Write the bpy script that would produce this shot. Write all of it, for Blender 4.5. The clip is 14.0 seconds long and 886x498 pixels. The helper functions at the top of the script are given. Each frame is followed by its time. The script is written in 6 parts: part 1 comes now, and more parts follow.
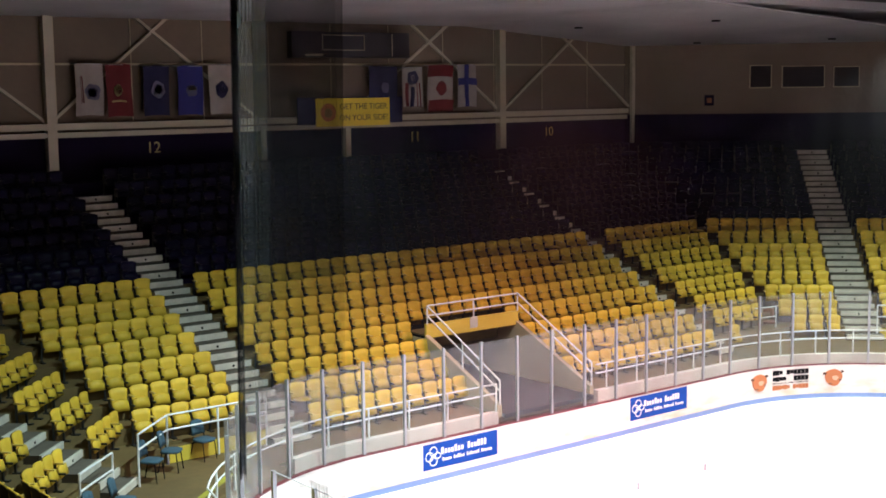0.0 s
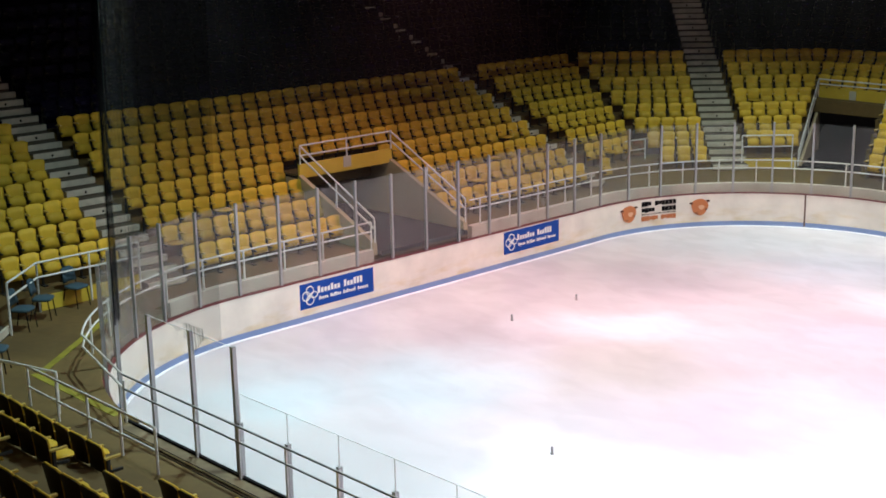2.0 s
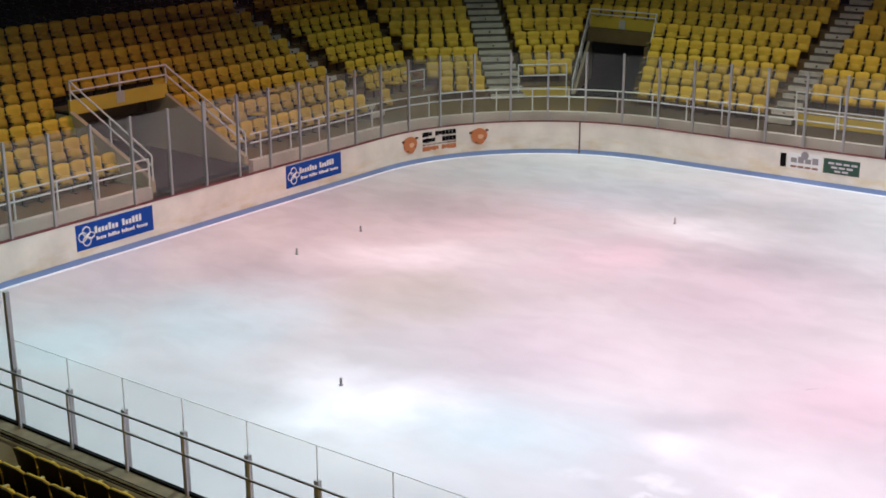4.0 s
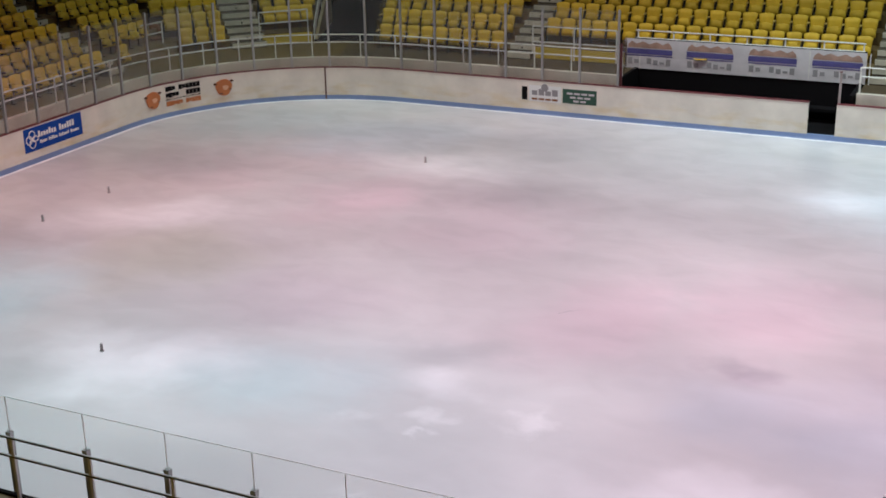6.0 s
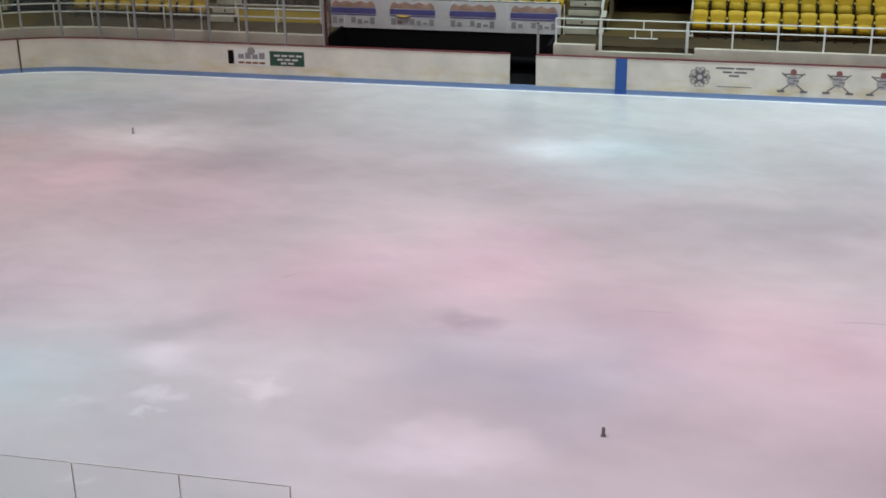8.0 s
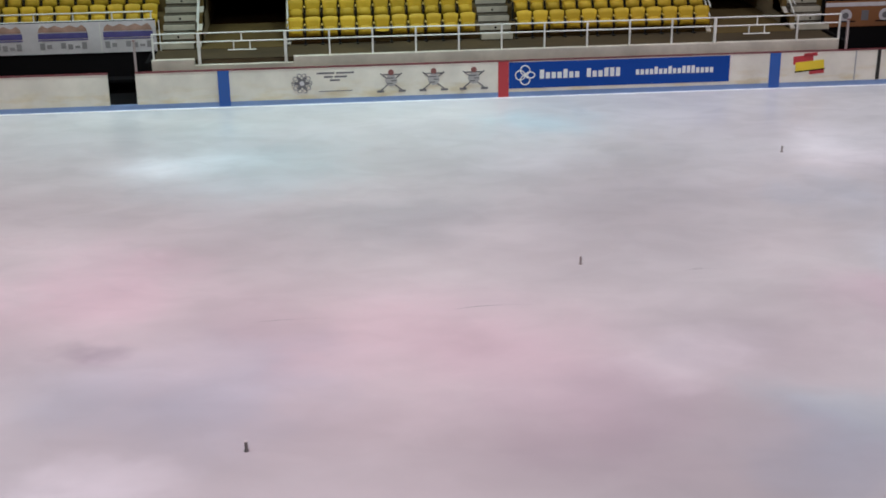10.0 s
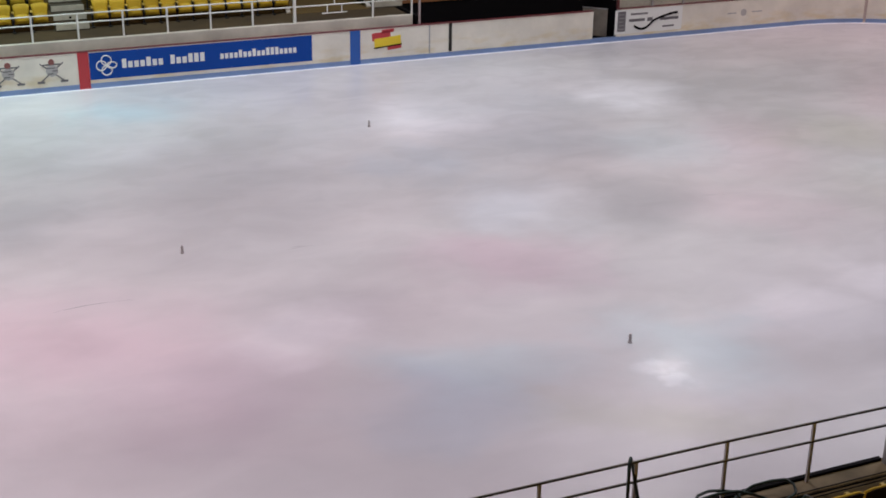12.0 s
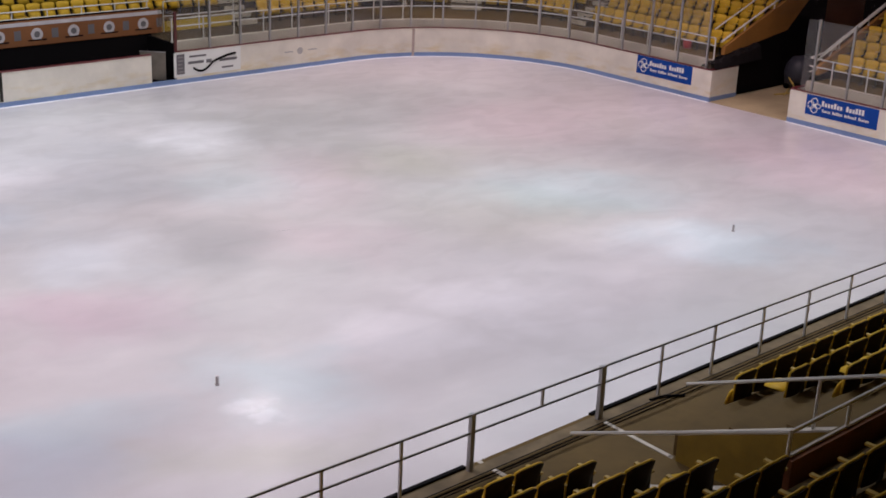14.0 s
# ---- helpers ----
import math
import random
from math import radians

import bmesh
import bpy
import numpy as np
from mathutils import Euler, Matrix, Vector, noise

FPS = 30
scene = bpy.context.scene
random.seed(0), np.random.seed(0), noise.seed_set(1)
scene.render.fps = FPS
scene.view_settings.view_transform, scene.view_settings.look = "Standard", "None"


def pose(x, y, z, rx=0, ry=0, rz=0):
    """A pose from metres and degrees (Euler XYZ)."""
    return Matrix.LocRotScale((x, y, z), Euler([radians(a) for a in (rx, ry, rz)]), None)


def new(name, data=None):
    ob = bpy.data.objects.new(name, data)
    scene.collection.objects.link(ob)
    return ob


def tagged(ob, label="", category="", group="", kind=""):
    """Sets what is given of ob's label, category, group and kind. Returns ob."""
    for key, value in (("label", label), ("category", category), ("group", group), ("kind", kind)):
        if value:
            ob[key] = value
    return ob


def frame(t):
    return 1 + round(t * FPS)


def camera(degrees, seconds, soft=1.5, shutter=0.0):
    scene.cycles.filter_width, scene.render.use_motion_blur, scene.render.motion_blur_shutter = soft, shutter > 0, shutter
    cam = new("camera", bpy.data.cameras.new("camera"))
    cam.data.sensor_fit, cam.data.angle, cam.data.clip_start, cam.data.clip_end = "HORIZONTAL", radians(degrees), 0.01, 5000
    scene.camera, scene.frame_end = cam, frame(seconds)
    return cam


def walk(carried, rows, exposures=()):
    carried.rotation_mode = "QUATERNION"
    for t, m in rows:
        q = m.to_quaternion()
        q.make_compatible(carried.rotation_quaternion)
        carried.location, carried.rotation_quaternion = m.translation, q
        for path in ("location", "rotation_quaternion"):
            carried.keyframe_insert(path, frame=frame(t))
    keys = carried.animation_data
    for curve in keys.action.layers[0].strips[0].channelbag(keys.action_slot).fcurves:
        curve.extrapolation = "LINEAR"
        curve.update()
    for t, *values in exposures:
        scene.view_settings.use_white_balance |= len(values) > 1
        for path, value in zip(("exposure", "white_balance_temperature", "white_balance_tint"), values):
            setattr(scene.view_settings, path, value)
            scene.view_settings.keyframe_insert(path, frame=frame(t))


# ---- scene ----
# The camera stands high over the near stand and pans from the west end to the east end.
cam = camera(37.44, 14.0, soft=1.7)
ROWS = [
    (0.0, -5.107, -23.985, 9.724, 82.993, 0.720, 51.839),
    (0.5, -5.105, -23.954, 9.689, 81.364, 0.659, 50.778),
    (1.0, -5.145, -23.959, 9.649, 79.080, 0.405, 49.407),
    (1.5, -5.113, -23.889, 9.677, 77.014, 0.847, 48.522),
    (2.0, -5.055, -23.909, 9.704, 75.854, 1.061, 46.300),
    (2.5, -5.083, -23.894, 9.691, 75.205, 1.141, 43.524),
    (3.0, -5.094, -23.889, 9.667, 74.409, 1.004, 41.348),
    (5.5, -5.024, -23.869, 9.711, 70.940, 0.368, 28.511),
    (6.0, -5.035, -23.951, 9.693, 70.341, 1.085, 25.244),
    (6.5, -5.106, -23.942, 9.689, 69.608, 0.919, 21.273),
    (7.0, -5.051, -23.943, 9.725, 68.876, 0.764, 18.978),
    (9.5, -4.996, -23.852, 9.728, 68.450, 0.713, -0.835),
    (10.0, -4.995, -23.876, 9.746, 68.628, 0.654, -5.232),
    (10.5, -4.996, -23.869, 9.752, 68.223, 0.492, -10.912),
    (11.0, -4.983, -23.862, 9.706, 68.175, -0.150, -15.146),
    (11.5, -5.008, -23.933, 9.762, 68.058, -0.407, -19.391),
    (12.0, -4.989, -23.960, 9.773, 67.922, -0.740, -23.257),
    (12.5, -4.948, -23.947, 9.751, 67.650, -1.039, -27.318),
    (13.0, -4.958, -23.969, 9.758, 68.035, -1.472, -32.232),
    (13.5, -4.927, -23.960, 9.759, 68.801, -1.863, -36.794),
    (14.0, -4.964, -23.988, 9.778, 70.204, -2.446, -42.182),
]
EXPOSURES = [(0.0, 1.36, 6150, 18), (0.5, 0.87, 6250, 18), (1.0, 0.54, 6400, 18), (1.5, 0.39, 6450, 17), (2.0, 0.27, 6450, 17), (3.0, 0.1, 6450, 16), (5.5, -0.62, 6500, 15), (6.0, -0.71, 6500, 15), (7.0, -0.79, 6500, 13), (9.5, -0.98, 6500, 10), (10.5, -0.96, 6500, 10), (12.0, -0.93, 6500, 9), (14.0, -0.7, 6500, 10)]
walk(cam, [(t, pose(x, y, z, rx, ry, rz)) for t, x, y, z, rx, ry, rz in ROWS], EXPOSURES)

# ---- light ----
world = bpy.data.worlds.new("hall_air")
world.use_nodes = True
world.node_tree.nodes["Background"].inputs[0].default_value = (0.75, 0.62, 0.5, 1)
world.node_tree.nodes["Background"].inputs[1].default_value = 0.002
scene.world = world


def lamp(x, y, z, watts, colour, size, spread):
    data = bpy.data.lights.new("rink_lamp", "AREA")
    data.shape, data.size, data.energy, data.color, data.spread = "DISK", size, watts, colour, radians(spread)
    ob = new("rink_lamp", data)
    ob.matrix_world = pose(x, y, z)
    return ob


# Hooded metal-halide lamps over the ice, three rows of eight; old tubes drift to pink, to cyan or to a cold white.
PINK, AMBER, CYAN, COLD, ROSE, PLAIN, GREEN, AQUA = (1.0, 0.73, 0.79), (1.0, 0.51, 0.48), (0.66, 0.98, 0.96), (0.86, 0.89, 0.98), (1.0, 0.84, 0.88), (1.0, 0.94, 0.92), (0.72, 1.0, 0.86), (0.74, 0.98, 0.96)
LAMP_ROWS = {-9.0: (CYAN, CYAN, COLD, PINK, COLD, COLD, COLD, ROSE), 0.0: (AMBER, PINK, PINK, ROSE, ROSE, PLAIN, PLAIN, PINK), 10.5: (GREEN, PLAIN, AQUA, AQUA, COLD, COLD, PLAIN, ROSE)}
LAMP_WATTS = {-9.0: (500, 530, 530, 470, 450, 540, 560, 540), 0.0: (410, 520, 540, 510, 420, 430, 480, 490), 10.5: (390, 430, 540, 720, 520, 420, 480, 500)}
# spread of each lamp, tuned for glints on the ice and brightness of the stands
LAMP_HOODS = {(0.0, 0): 114, (10.5, 0): 112, (10.5, 1): 126, (10.5, 2): 104, (10.5, 3): 111, (10.5, 4): 115, (10.5, 5): 112, (10.5, 6): 160, (0.0, 7): 132, (10.5, 7): 116, (-9.0, 5): 145, (-9.0, 4): 145}
lamp_rng = random.Random(5)
for row_y, tints in LAMP_ROWS.items():
    for n, tint in enumerate(tints):
        lamp(-26.5 + n * 7.6 + lamp_rng.uniform(-0.5, 0.5), row_y + lamp_rng.uniform(-0.5, 0.5), 11.6, LAMP_WATTS[row_y][n], tint, 0.5, LAMP_HOODS.get((row_y, n), 132))

# ---- materials ----
def material(name, colour, rough=0.6, metal=0.0, grain=0.15, scale=6.0, stain=0.15, stain_scale=0.6, bump=0.1, vary=0.0, spread=None, spec=0.5):
    """A surface with fine grain, broad stains, fine relief and, where asked, a change from piece to piece."""
    m = bpy.data.materials.new(name)
    m.use_nodes = True
    nt = m.node_tree
    bsdf = nt.nodes["Principled BSDF"]
    geo = nt.nodes.new("ShaderNodeTexCoord")
    fine, broad = nt.nodes.new("ShaderNodeTexNoise"), nt.nodes.new("ShaderNodeTexNoise")
    fine.inputs["Scale"].default_value, broad.inputs["Scale"].default_value = scale, stain_scale
    fine.inputs["Detail"].default_value, broad.inputs["Detail"].default_value = 5.0, 4.0
    for n in (fine, broad):
        nt.links.new(geo.outputs["Object"], n.inputs["Vector"])
    r1, r2 = nt.nodes.new("ShaderNodeMapRange"), nt.nodes.new("ShaderNodeMapRange")
    r1.inputs["To Min"].default_value, r1.inputs["To Max"].default_value = 1 - grain, 1 + grain
    r2.inputs["From Min"].default_value, r2.inputs["From Max"].default_value = 0.3, 0.7
    r2.inputs["To Min"].default_value, r2.inputs["To Max"].default_value = 1 - stain, 1 + stain * 0.4
    nt.links.new(fine.outputs["Fac"], r1.inputs["Value"])
    nt.links.new(broad.outputs["Fac"], r2.inputs["Value"])
    mul = nt.nodes.new("ShaderNodeMath")
    mul.operation = "MULTIPLY"
    nt.links.new(r1.outputs["Result"], mul.inputs[0])
    nt.links.new(r2.outputs["Result"], mul.inputs[1])
    last = mul
    if vary:
        r3 = nt.nodes.new("ShaderNodeMapRange")
        r3.inputs["To Min"].default_value, r3.inputs["To Max"].default_value = 1 - vary, 1 + vary
        if spread == "island":
            src = nt.nodes.new("ShaderNodeNewGeometry").outputs["Random Per Island"]
        else:
            src = nt.nodes.new("ShaderNodeObjectInfo").outputs["Random"]
        nt.links.new(src, r3.inputs["Value"])
        last = nt.nodes.new("ShaderNodeMath")
        last.operation = "MULTIPLY"
        nt.links.new(mul.outputs[0], last.inputs[0])
        nt.links.new(r3.outputs["Result"], last.inputs[1])
    scaled = nt.nodes.new("ShaderNodeVectorMath")
    scaled.operation = "SCALE"
    scaled.inputs[0].default_value = colour
    nt.links.new(last.outputs[0], scaled.inputs["Scale"])
    nt.links.new(scaled.outputs["Vector"], bsdf.inputs["Base Color"])
    bsdf.inputs["Roughness"].default_value, bsdf.inputs["Metallic"].default_value = rough, metal
    bsdf.inputs["Specular IOR Level"].default_value = spec
    if bump:
        b = nt.nodes.new("ShaderNodeBump")
        b.inputs["Strength"].default_value, b.inputs["Distance"].default_value = bump, 0.01
        nt.links.new(fine.outputs["Fac"], b.inputs["Height"])
        nt.links.new(b.outputs["Normal"], bsdf.inputs["Normal"])
    return m


def glass_material(name, tint, alpha, blend=0.12):
    m = bpy.data.materials.new(name)
    m.use_nodes = True
    nt = m.node_tree
    nt.nodes.remove(nt.nodes["Principled BSDF"])
    clear, gloss, mix, fres = (nt.nodes.new("ShaderNodeBsdf" + k) if k in ("Transparent", "Glossy") else nt.nodes.new("Shader" + "Node" + k) for k in ("Transparent", "Glossy", "MixShader", "LayerWeight"))
    clear.inputs[0].default_value = (*tint, 1)
    gloss.inputs["Roughness"].default_value = 0.08
    fres.inputs["Blend"].default_value = blend
    haze, mix2 = nt.nodes.new("ShaderNodeBsdfDiffuse"), nt.nodes.new("ShaderNodeMixShader")
    haze.inputs[0].default_value = (0.7, 0.7, 0.7, 1)
    noise_tex, ramp = nt.nodes.new("ShaderNodeTexNoise"), nt.nodes.new("ShaderNodeMapRange")
    noise_tex.inputs["Scale"].default_value = 0.9
    coord = nt.nodes.new("ShaderNodeTexCoord")
    nt.links.new(coord.outputs["Object"], noise_tex.inputs["Vector"])
    ramp.inputs["To Min"].default_value, ramp.inputs["To Max"].default_value = alpha * 0.3, alpha * 1.7
    nt.links.new(noise_tex.outputs["Fac"], ramp.inputs["Value"])
    nt.links.new(fres.outputs["Facing"], mix.inputs[0])
    nt.links.new(clear.outputs[0], mix.inputs[1])
    nt.links.new(gloss.outputs[0], mix.inputs[2])
    nt.links.new(ramp.outputs["Result"], mix2.inputs[0])
    nt.links.new(mix.outputs[0], mix2.inputs[1])
    nt.links.new(haze.outputs[0], mix2.inputs[2])
    nt.links.new(mix2.outputs[0], nt.nodes["Material Output"].inputs[0])
    return m


def ice_material():
    """Scraped, clouded ice; pink, blue, grey and white patches of lamp light are put into its colour; the gloss changes
    with the wear.
    """
    m = material("ice", (0.585, 0.58, 0.6), rough=0.34, grain=0.03, scale=1.2, stain=0.0, bump=0.0)
    nt = m.node_tree
    bsdf = nt.nodes["Principled BSDF"]
    base = bsdf.inputs["Base Color"].links[0].from_socket
    coord = nt.nodes.new("ShaderNodeTexCoord")

    def cloud(scale, detail, warp, shift):
        move = nt.nodes.new("ShaderNodeMapping")
        move.inputs["Location"].default_value = (shift, shift * 0.7, 0)
        move.inputs["Scale"].default_value = (0.75, 1.25, 1)
        move.inputs["Rotation"].default_value = (0, 0, 0.5)
        tex = nt.nodes.new("ShaderNodeTexNoise")
        tex.inputs["Scale"].default_value, tex.inputs["Detail"].default_value = scale, detail
        tex.inputs["Distortion"].default_value = warp
        nt.links.new(coord.outputs["Object"], move.inputs["Vector"])
        nt.links.new(move.outputs["Vector"], tex.inputs["Vector"])
        return tex.outputs["Fac"]

    def ramp(src, a, b, lo, hi):
        r = nt.nodes.new("ShaderNodeMapRange")
        r.interpolation_type = "SMOOTHSTEP"
        for key, val in (("From Min", a), ("From Max", b), ("To Min", lo), ("To Max", hi)):
            r.inputs[key].default_value = val
        nt.links.new(src, r.inputs["Value"])
        return r.outputs["Result"]

    def tint(sock, fac, colour):
        mix = nt.nodes.new("ShaderNodeMix")
        mix.data_type, mix.blend_type = "RGBA", "MULTIPLY"
        nt.links.new(fac, mix.inputs["Factor"])
        nt.links.new(sock, mix.inputs["A"])
        mix.inputs["B"].default_value = (*colour, 1)
        return mix.outputs["Result"]

    sock = tint(base, ramp(cloud(0.1, 2.0, 0.0, 3.0), 0.3, 0.7, 0.0, 1.0), (1.03, 0.96, 0.975))
    sock = tint(sock, ramp(cloud(0.19, 2.0, 0.0, 31.0), 0.26, 0.78, 0.0, 1.0), (0.84, 0.845, 0.855))
    sock = tint(sock, ramp(cloud(0.24, 3.0, 0.0, 47.0), 0.34, 0.78, 0.0, 1.0), (1.16, 1.16, 1.16))
    sock = tint(sock, ramp(cloud(0.55, 4.0, 0.6, 61.0), 0.45, 0.75, 0.0, 1.0), (1.06, 1.06, 1.06))
    sock = tint(sock, ramp(cloud(0.7, 3.0, 0.5, 71.0), 0.5, 0.8, 0.0, 1.0), (0.96, 0.965, 0.97))
    # patches and glints of reflected lamp light, put into the colour: place, two radii, turn and strength of each
    pale_light = ((0.9, -4.5, 1.4, 1.0, -0.0, 0.45), (-8.8, -7.7, 1.4, 0.7, -0.0, 0.50), (14.0, 6.8, 1.7, 1.4, -0.3, 0.90), (7.5, 6.8, 1.3, 2.1, -0.3, 0.50), (7.3, -0.2, 1.8, 1.3, -0.3, 0.60), (12.3, -7.1, 1.7, 1.1, -0.6, 0.55), (9.7, -6.9, 1.6, 1.1, -0.6, 0.50), (-19.4, -6.9, 1.8, 1.5, 0.7, 0.90), (-24.4, 0.1, 2.1, 1.4, 0.7, 0.70), (-24.0, 0.1, 1.6, 1.3, 0.3, 0.50), (-19.4, 6.3, 2.1, 1.4, 0.3, 0.50), (-19.3, -6.7, 1.4, 1.4, 0.3, 0.55), (-13.8, -5.8, 0.8, 0.6, 0.3, 0.50), (-8.7, 7.6, 1.6, 1.1, -0.1, 0.60), (17.7, -6.3, 2.7, 1.1, -0.6, 0.45), (-0.0, 6.9, 1.7, 1.4, -0.3, 0.40))
    glints = ((5.9, -7.9, 0.3, 0.2, -0.3, 1.00), (5.9, -8.3, 0.2, 0.1, -0.3, 0.80), (5.9, -8.4, 0.2, 0.2, -0.6, 0.80), (-13.5, -6.9, 0.3, 0.2, 0.3, 1.00), (-13.4, -7.5, 0.2, 0.1, 0.3, 1.00), (-11.9, -6.5, 0.3, 0.3, 0.3, 1.00), (-14.6, -7.3, 0.3, 0.2, 0.3, 0.60), (-9.2, 7.3, 0.3, 0.4, 0.3, 0.25), (-13.5, -9.5, 0.2, 0.1, 0.3, 0.70))
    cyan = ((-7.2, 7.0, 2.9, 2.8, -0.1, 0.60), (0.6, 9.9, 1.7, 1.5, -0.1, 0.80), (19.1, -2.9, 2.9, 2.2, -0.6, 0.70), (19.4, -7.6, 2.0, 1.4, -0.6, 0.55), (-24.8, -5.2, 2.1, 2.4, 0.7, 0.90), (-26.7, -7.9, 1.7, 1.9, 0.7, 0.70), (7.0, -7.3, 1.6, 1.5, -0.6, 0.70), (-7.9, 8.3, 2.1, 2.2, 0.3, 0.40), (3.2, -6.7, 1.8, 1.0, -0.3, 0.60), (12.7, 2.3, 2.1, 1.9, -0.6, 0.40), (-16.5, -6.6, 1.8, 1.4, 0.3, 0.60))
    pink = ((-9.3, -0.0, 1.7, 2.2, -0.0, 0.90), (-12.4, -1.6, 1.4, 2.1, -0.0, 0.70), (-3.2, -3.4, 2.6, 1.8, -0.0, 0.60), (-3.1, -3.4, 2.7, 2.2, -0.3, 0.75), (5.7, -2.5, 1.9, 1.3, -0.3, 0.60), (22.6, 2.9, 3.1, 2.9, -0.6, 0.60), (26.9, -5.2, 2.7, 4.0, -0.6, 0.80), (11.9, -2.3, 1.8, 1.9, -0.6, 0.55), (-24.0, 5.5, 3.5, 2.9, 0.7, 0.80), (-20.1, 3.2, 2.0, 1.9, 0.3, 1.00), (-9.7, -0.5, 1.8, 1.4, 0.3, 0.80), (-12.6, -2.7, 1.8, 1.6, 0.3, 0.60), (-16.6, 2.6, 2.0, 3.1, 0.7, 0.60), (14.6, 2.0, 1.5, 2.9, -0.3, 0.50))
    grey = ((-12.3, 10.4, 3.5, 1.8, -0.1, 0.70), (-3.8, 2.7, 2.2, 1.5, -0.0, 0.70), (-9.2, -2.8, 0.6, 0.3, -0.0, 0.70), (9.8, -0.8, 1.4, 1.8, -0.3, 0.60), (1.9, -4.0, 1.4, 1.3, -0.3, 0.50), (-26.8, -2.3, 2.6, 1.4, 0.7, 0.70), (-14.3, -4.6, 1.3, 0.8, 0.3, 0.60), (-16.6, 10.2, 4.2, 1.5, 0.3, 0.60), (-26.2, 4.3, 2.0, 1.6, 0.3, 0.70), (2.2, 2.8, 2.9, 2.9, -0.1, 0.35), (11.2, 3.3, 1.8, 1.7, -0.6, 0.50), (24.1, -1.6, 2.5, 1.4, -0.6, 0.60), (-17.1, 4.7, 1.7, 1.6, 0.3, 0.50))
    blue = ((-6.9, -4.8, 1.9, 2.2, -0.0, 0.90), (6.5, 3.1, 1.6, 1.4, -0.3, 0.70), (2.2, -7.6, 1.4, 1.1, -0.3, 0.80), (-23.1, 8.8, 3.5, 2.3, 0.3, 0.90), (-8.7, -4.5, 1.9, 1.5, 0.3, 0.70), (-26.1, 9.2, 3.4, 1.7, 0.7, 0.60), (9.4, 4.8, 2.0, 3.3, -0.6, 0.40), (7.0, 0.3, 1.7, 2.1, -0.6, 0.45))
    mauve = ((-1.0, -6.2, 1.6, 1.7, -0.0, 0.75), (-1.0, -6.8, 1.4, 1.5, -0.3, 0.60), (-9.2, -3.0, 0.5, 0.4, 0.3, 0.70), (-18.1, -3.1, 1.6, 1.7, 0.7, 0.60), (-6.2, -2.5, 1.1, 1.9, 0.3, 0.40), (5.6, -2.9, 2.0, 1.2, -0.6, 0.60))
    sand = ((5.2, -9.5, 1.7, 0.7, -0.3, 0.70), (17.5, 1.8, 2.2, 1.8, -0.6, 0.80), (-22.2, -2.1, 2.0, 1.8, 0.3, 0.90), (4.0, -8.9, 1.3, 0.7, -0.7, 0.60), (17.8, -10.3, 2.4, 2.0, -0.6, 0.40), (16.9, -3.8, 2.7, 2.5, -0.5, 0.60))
    def roam(scale, far):
        """The place on the ice, pushed about by noise, so that patches get ragged edges."""
        ragged, shift, wander = nt.nodes.new("ShaderNodeTexNoise"), nt.nodes.new("ShaderNodeVectorMath"), nt.nodes.new("ShaderNodeVectorMath")
        ragged.inputs["Scale"].default_value, ragged.inputs["Detail"].default_value = scale, 4.0
        shift.operation, wander.operation = "MULTIPLY_ADD", "ADD"
        shift.inputs[1].default_value, shift.inputs[2].default_value = (far, far, 0.0), (-far / 2, -far / 2, 0.0)
        nt.links.new(coord.outputs["Object"], ragged.inputs["Vector"])
        nt.links.new(ragged.outputs["Color"], shift.inputs[0])
        nt.links.new(coord.outputs["Object"], wander.inputs[0])
        nt.links.new(shift.outputs["Vector"], wander.inputs[1])
        return wander.outputs["Vector"]

    close = roam(2.2, 1.1)

    def light_cover(spots, reach=1.5, field=roam(0.45, 3.4)):
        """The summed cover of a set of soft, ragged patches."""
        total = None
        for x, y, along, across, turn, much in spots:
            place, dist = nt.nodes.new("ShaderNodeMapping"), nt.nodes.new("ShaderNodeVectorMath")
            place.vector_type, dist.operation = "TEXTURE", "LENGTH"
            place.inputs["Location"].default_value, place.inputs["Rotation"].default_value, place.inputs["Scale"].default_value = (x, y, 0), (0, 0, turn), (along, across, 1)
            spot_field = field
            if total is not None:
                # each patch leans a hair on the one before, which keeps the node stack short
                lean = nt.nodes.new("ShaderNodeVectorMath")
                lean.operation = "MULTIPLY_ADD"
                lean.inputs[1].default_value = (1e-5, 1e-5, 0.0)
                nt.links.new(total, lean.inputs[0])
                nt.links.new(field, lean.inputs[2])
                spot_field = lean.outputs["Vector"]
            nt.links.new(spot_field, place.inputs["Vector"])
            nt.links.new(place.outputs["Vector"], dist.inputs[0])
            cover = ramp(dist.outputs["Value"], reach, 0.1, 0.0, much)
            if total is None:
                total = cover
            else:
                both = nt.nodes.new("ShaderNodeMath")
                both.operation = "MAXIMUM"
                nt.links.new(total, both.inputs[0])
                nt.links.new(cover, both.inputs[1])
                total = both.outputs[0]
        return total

    for spots, colour in ((grey, (0.73, 0.75, 0.77)), (sand, (0.88, 0.9, 0.81)), (mauve, (0.88, 0.82, 0.87)), (blue, (0.86, 0.95, 1.02)), (pink, (1.17, 1.02, 1.07)), (cyan, (0.92, 1.14, 1.18)), (pale_light, (1.46, 1.48, 1.5))):
        sock = tint(sock, light_cover(spots), colour)
    # small lamp glints whiten the ice colour
    sock = tint(sock, light_cover(glints, 2.0, close), (1.24, 1.24, 1.24))
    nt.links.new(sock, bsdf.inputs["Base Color"])
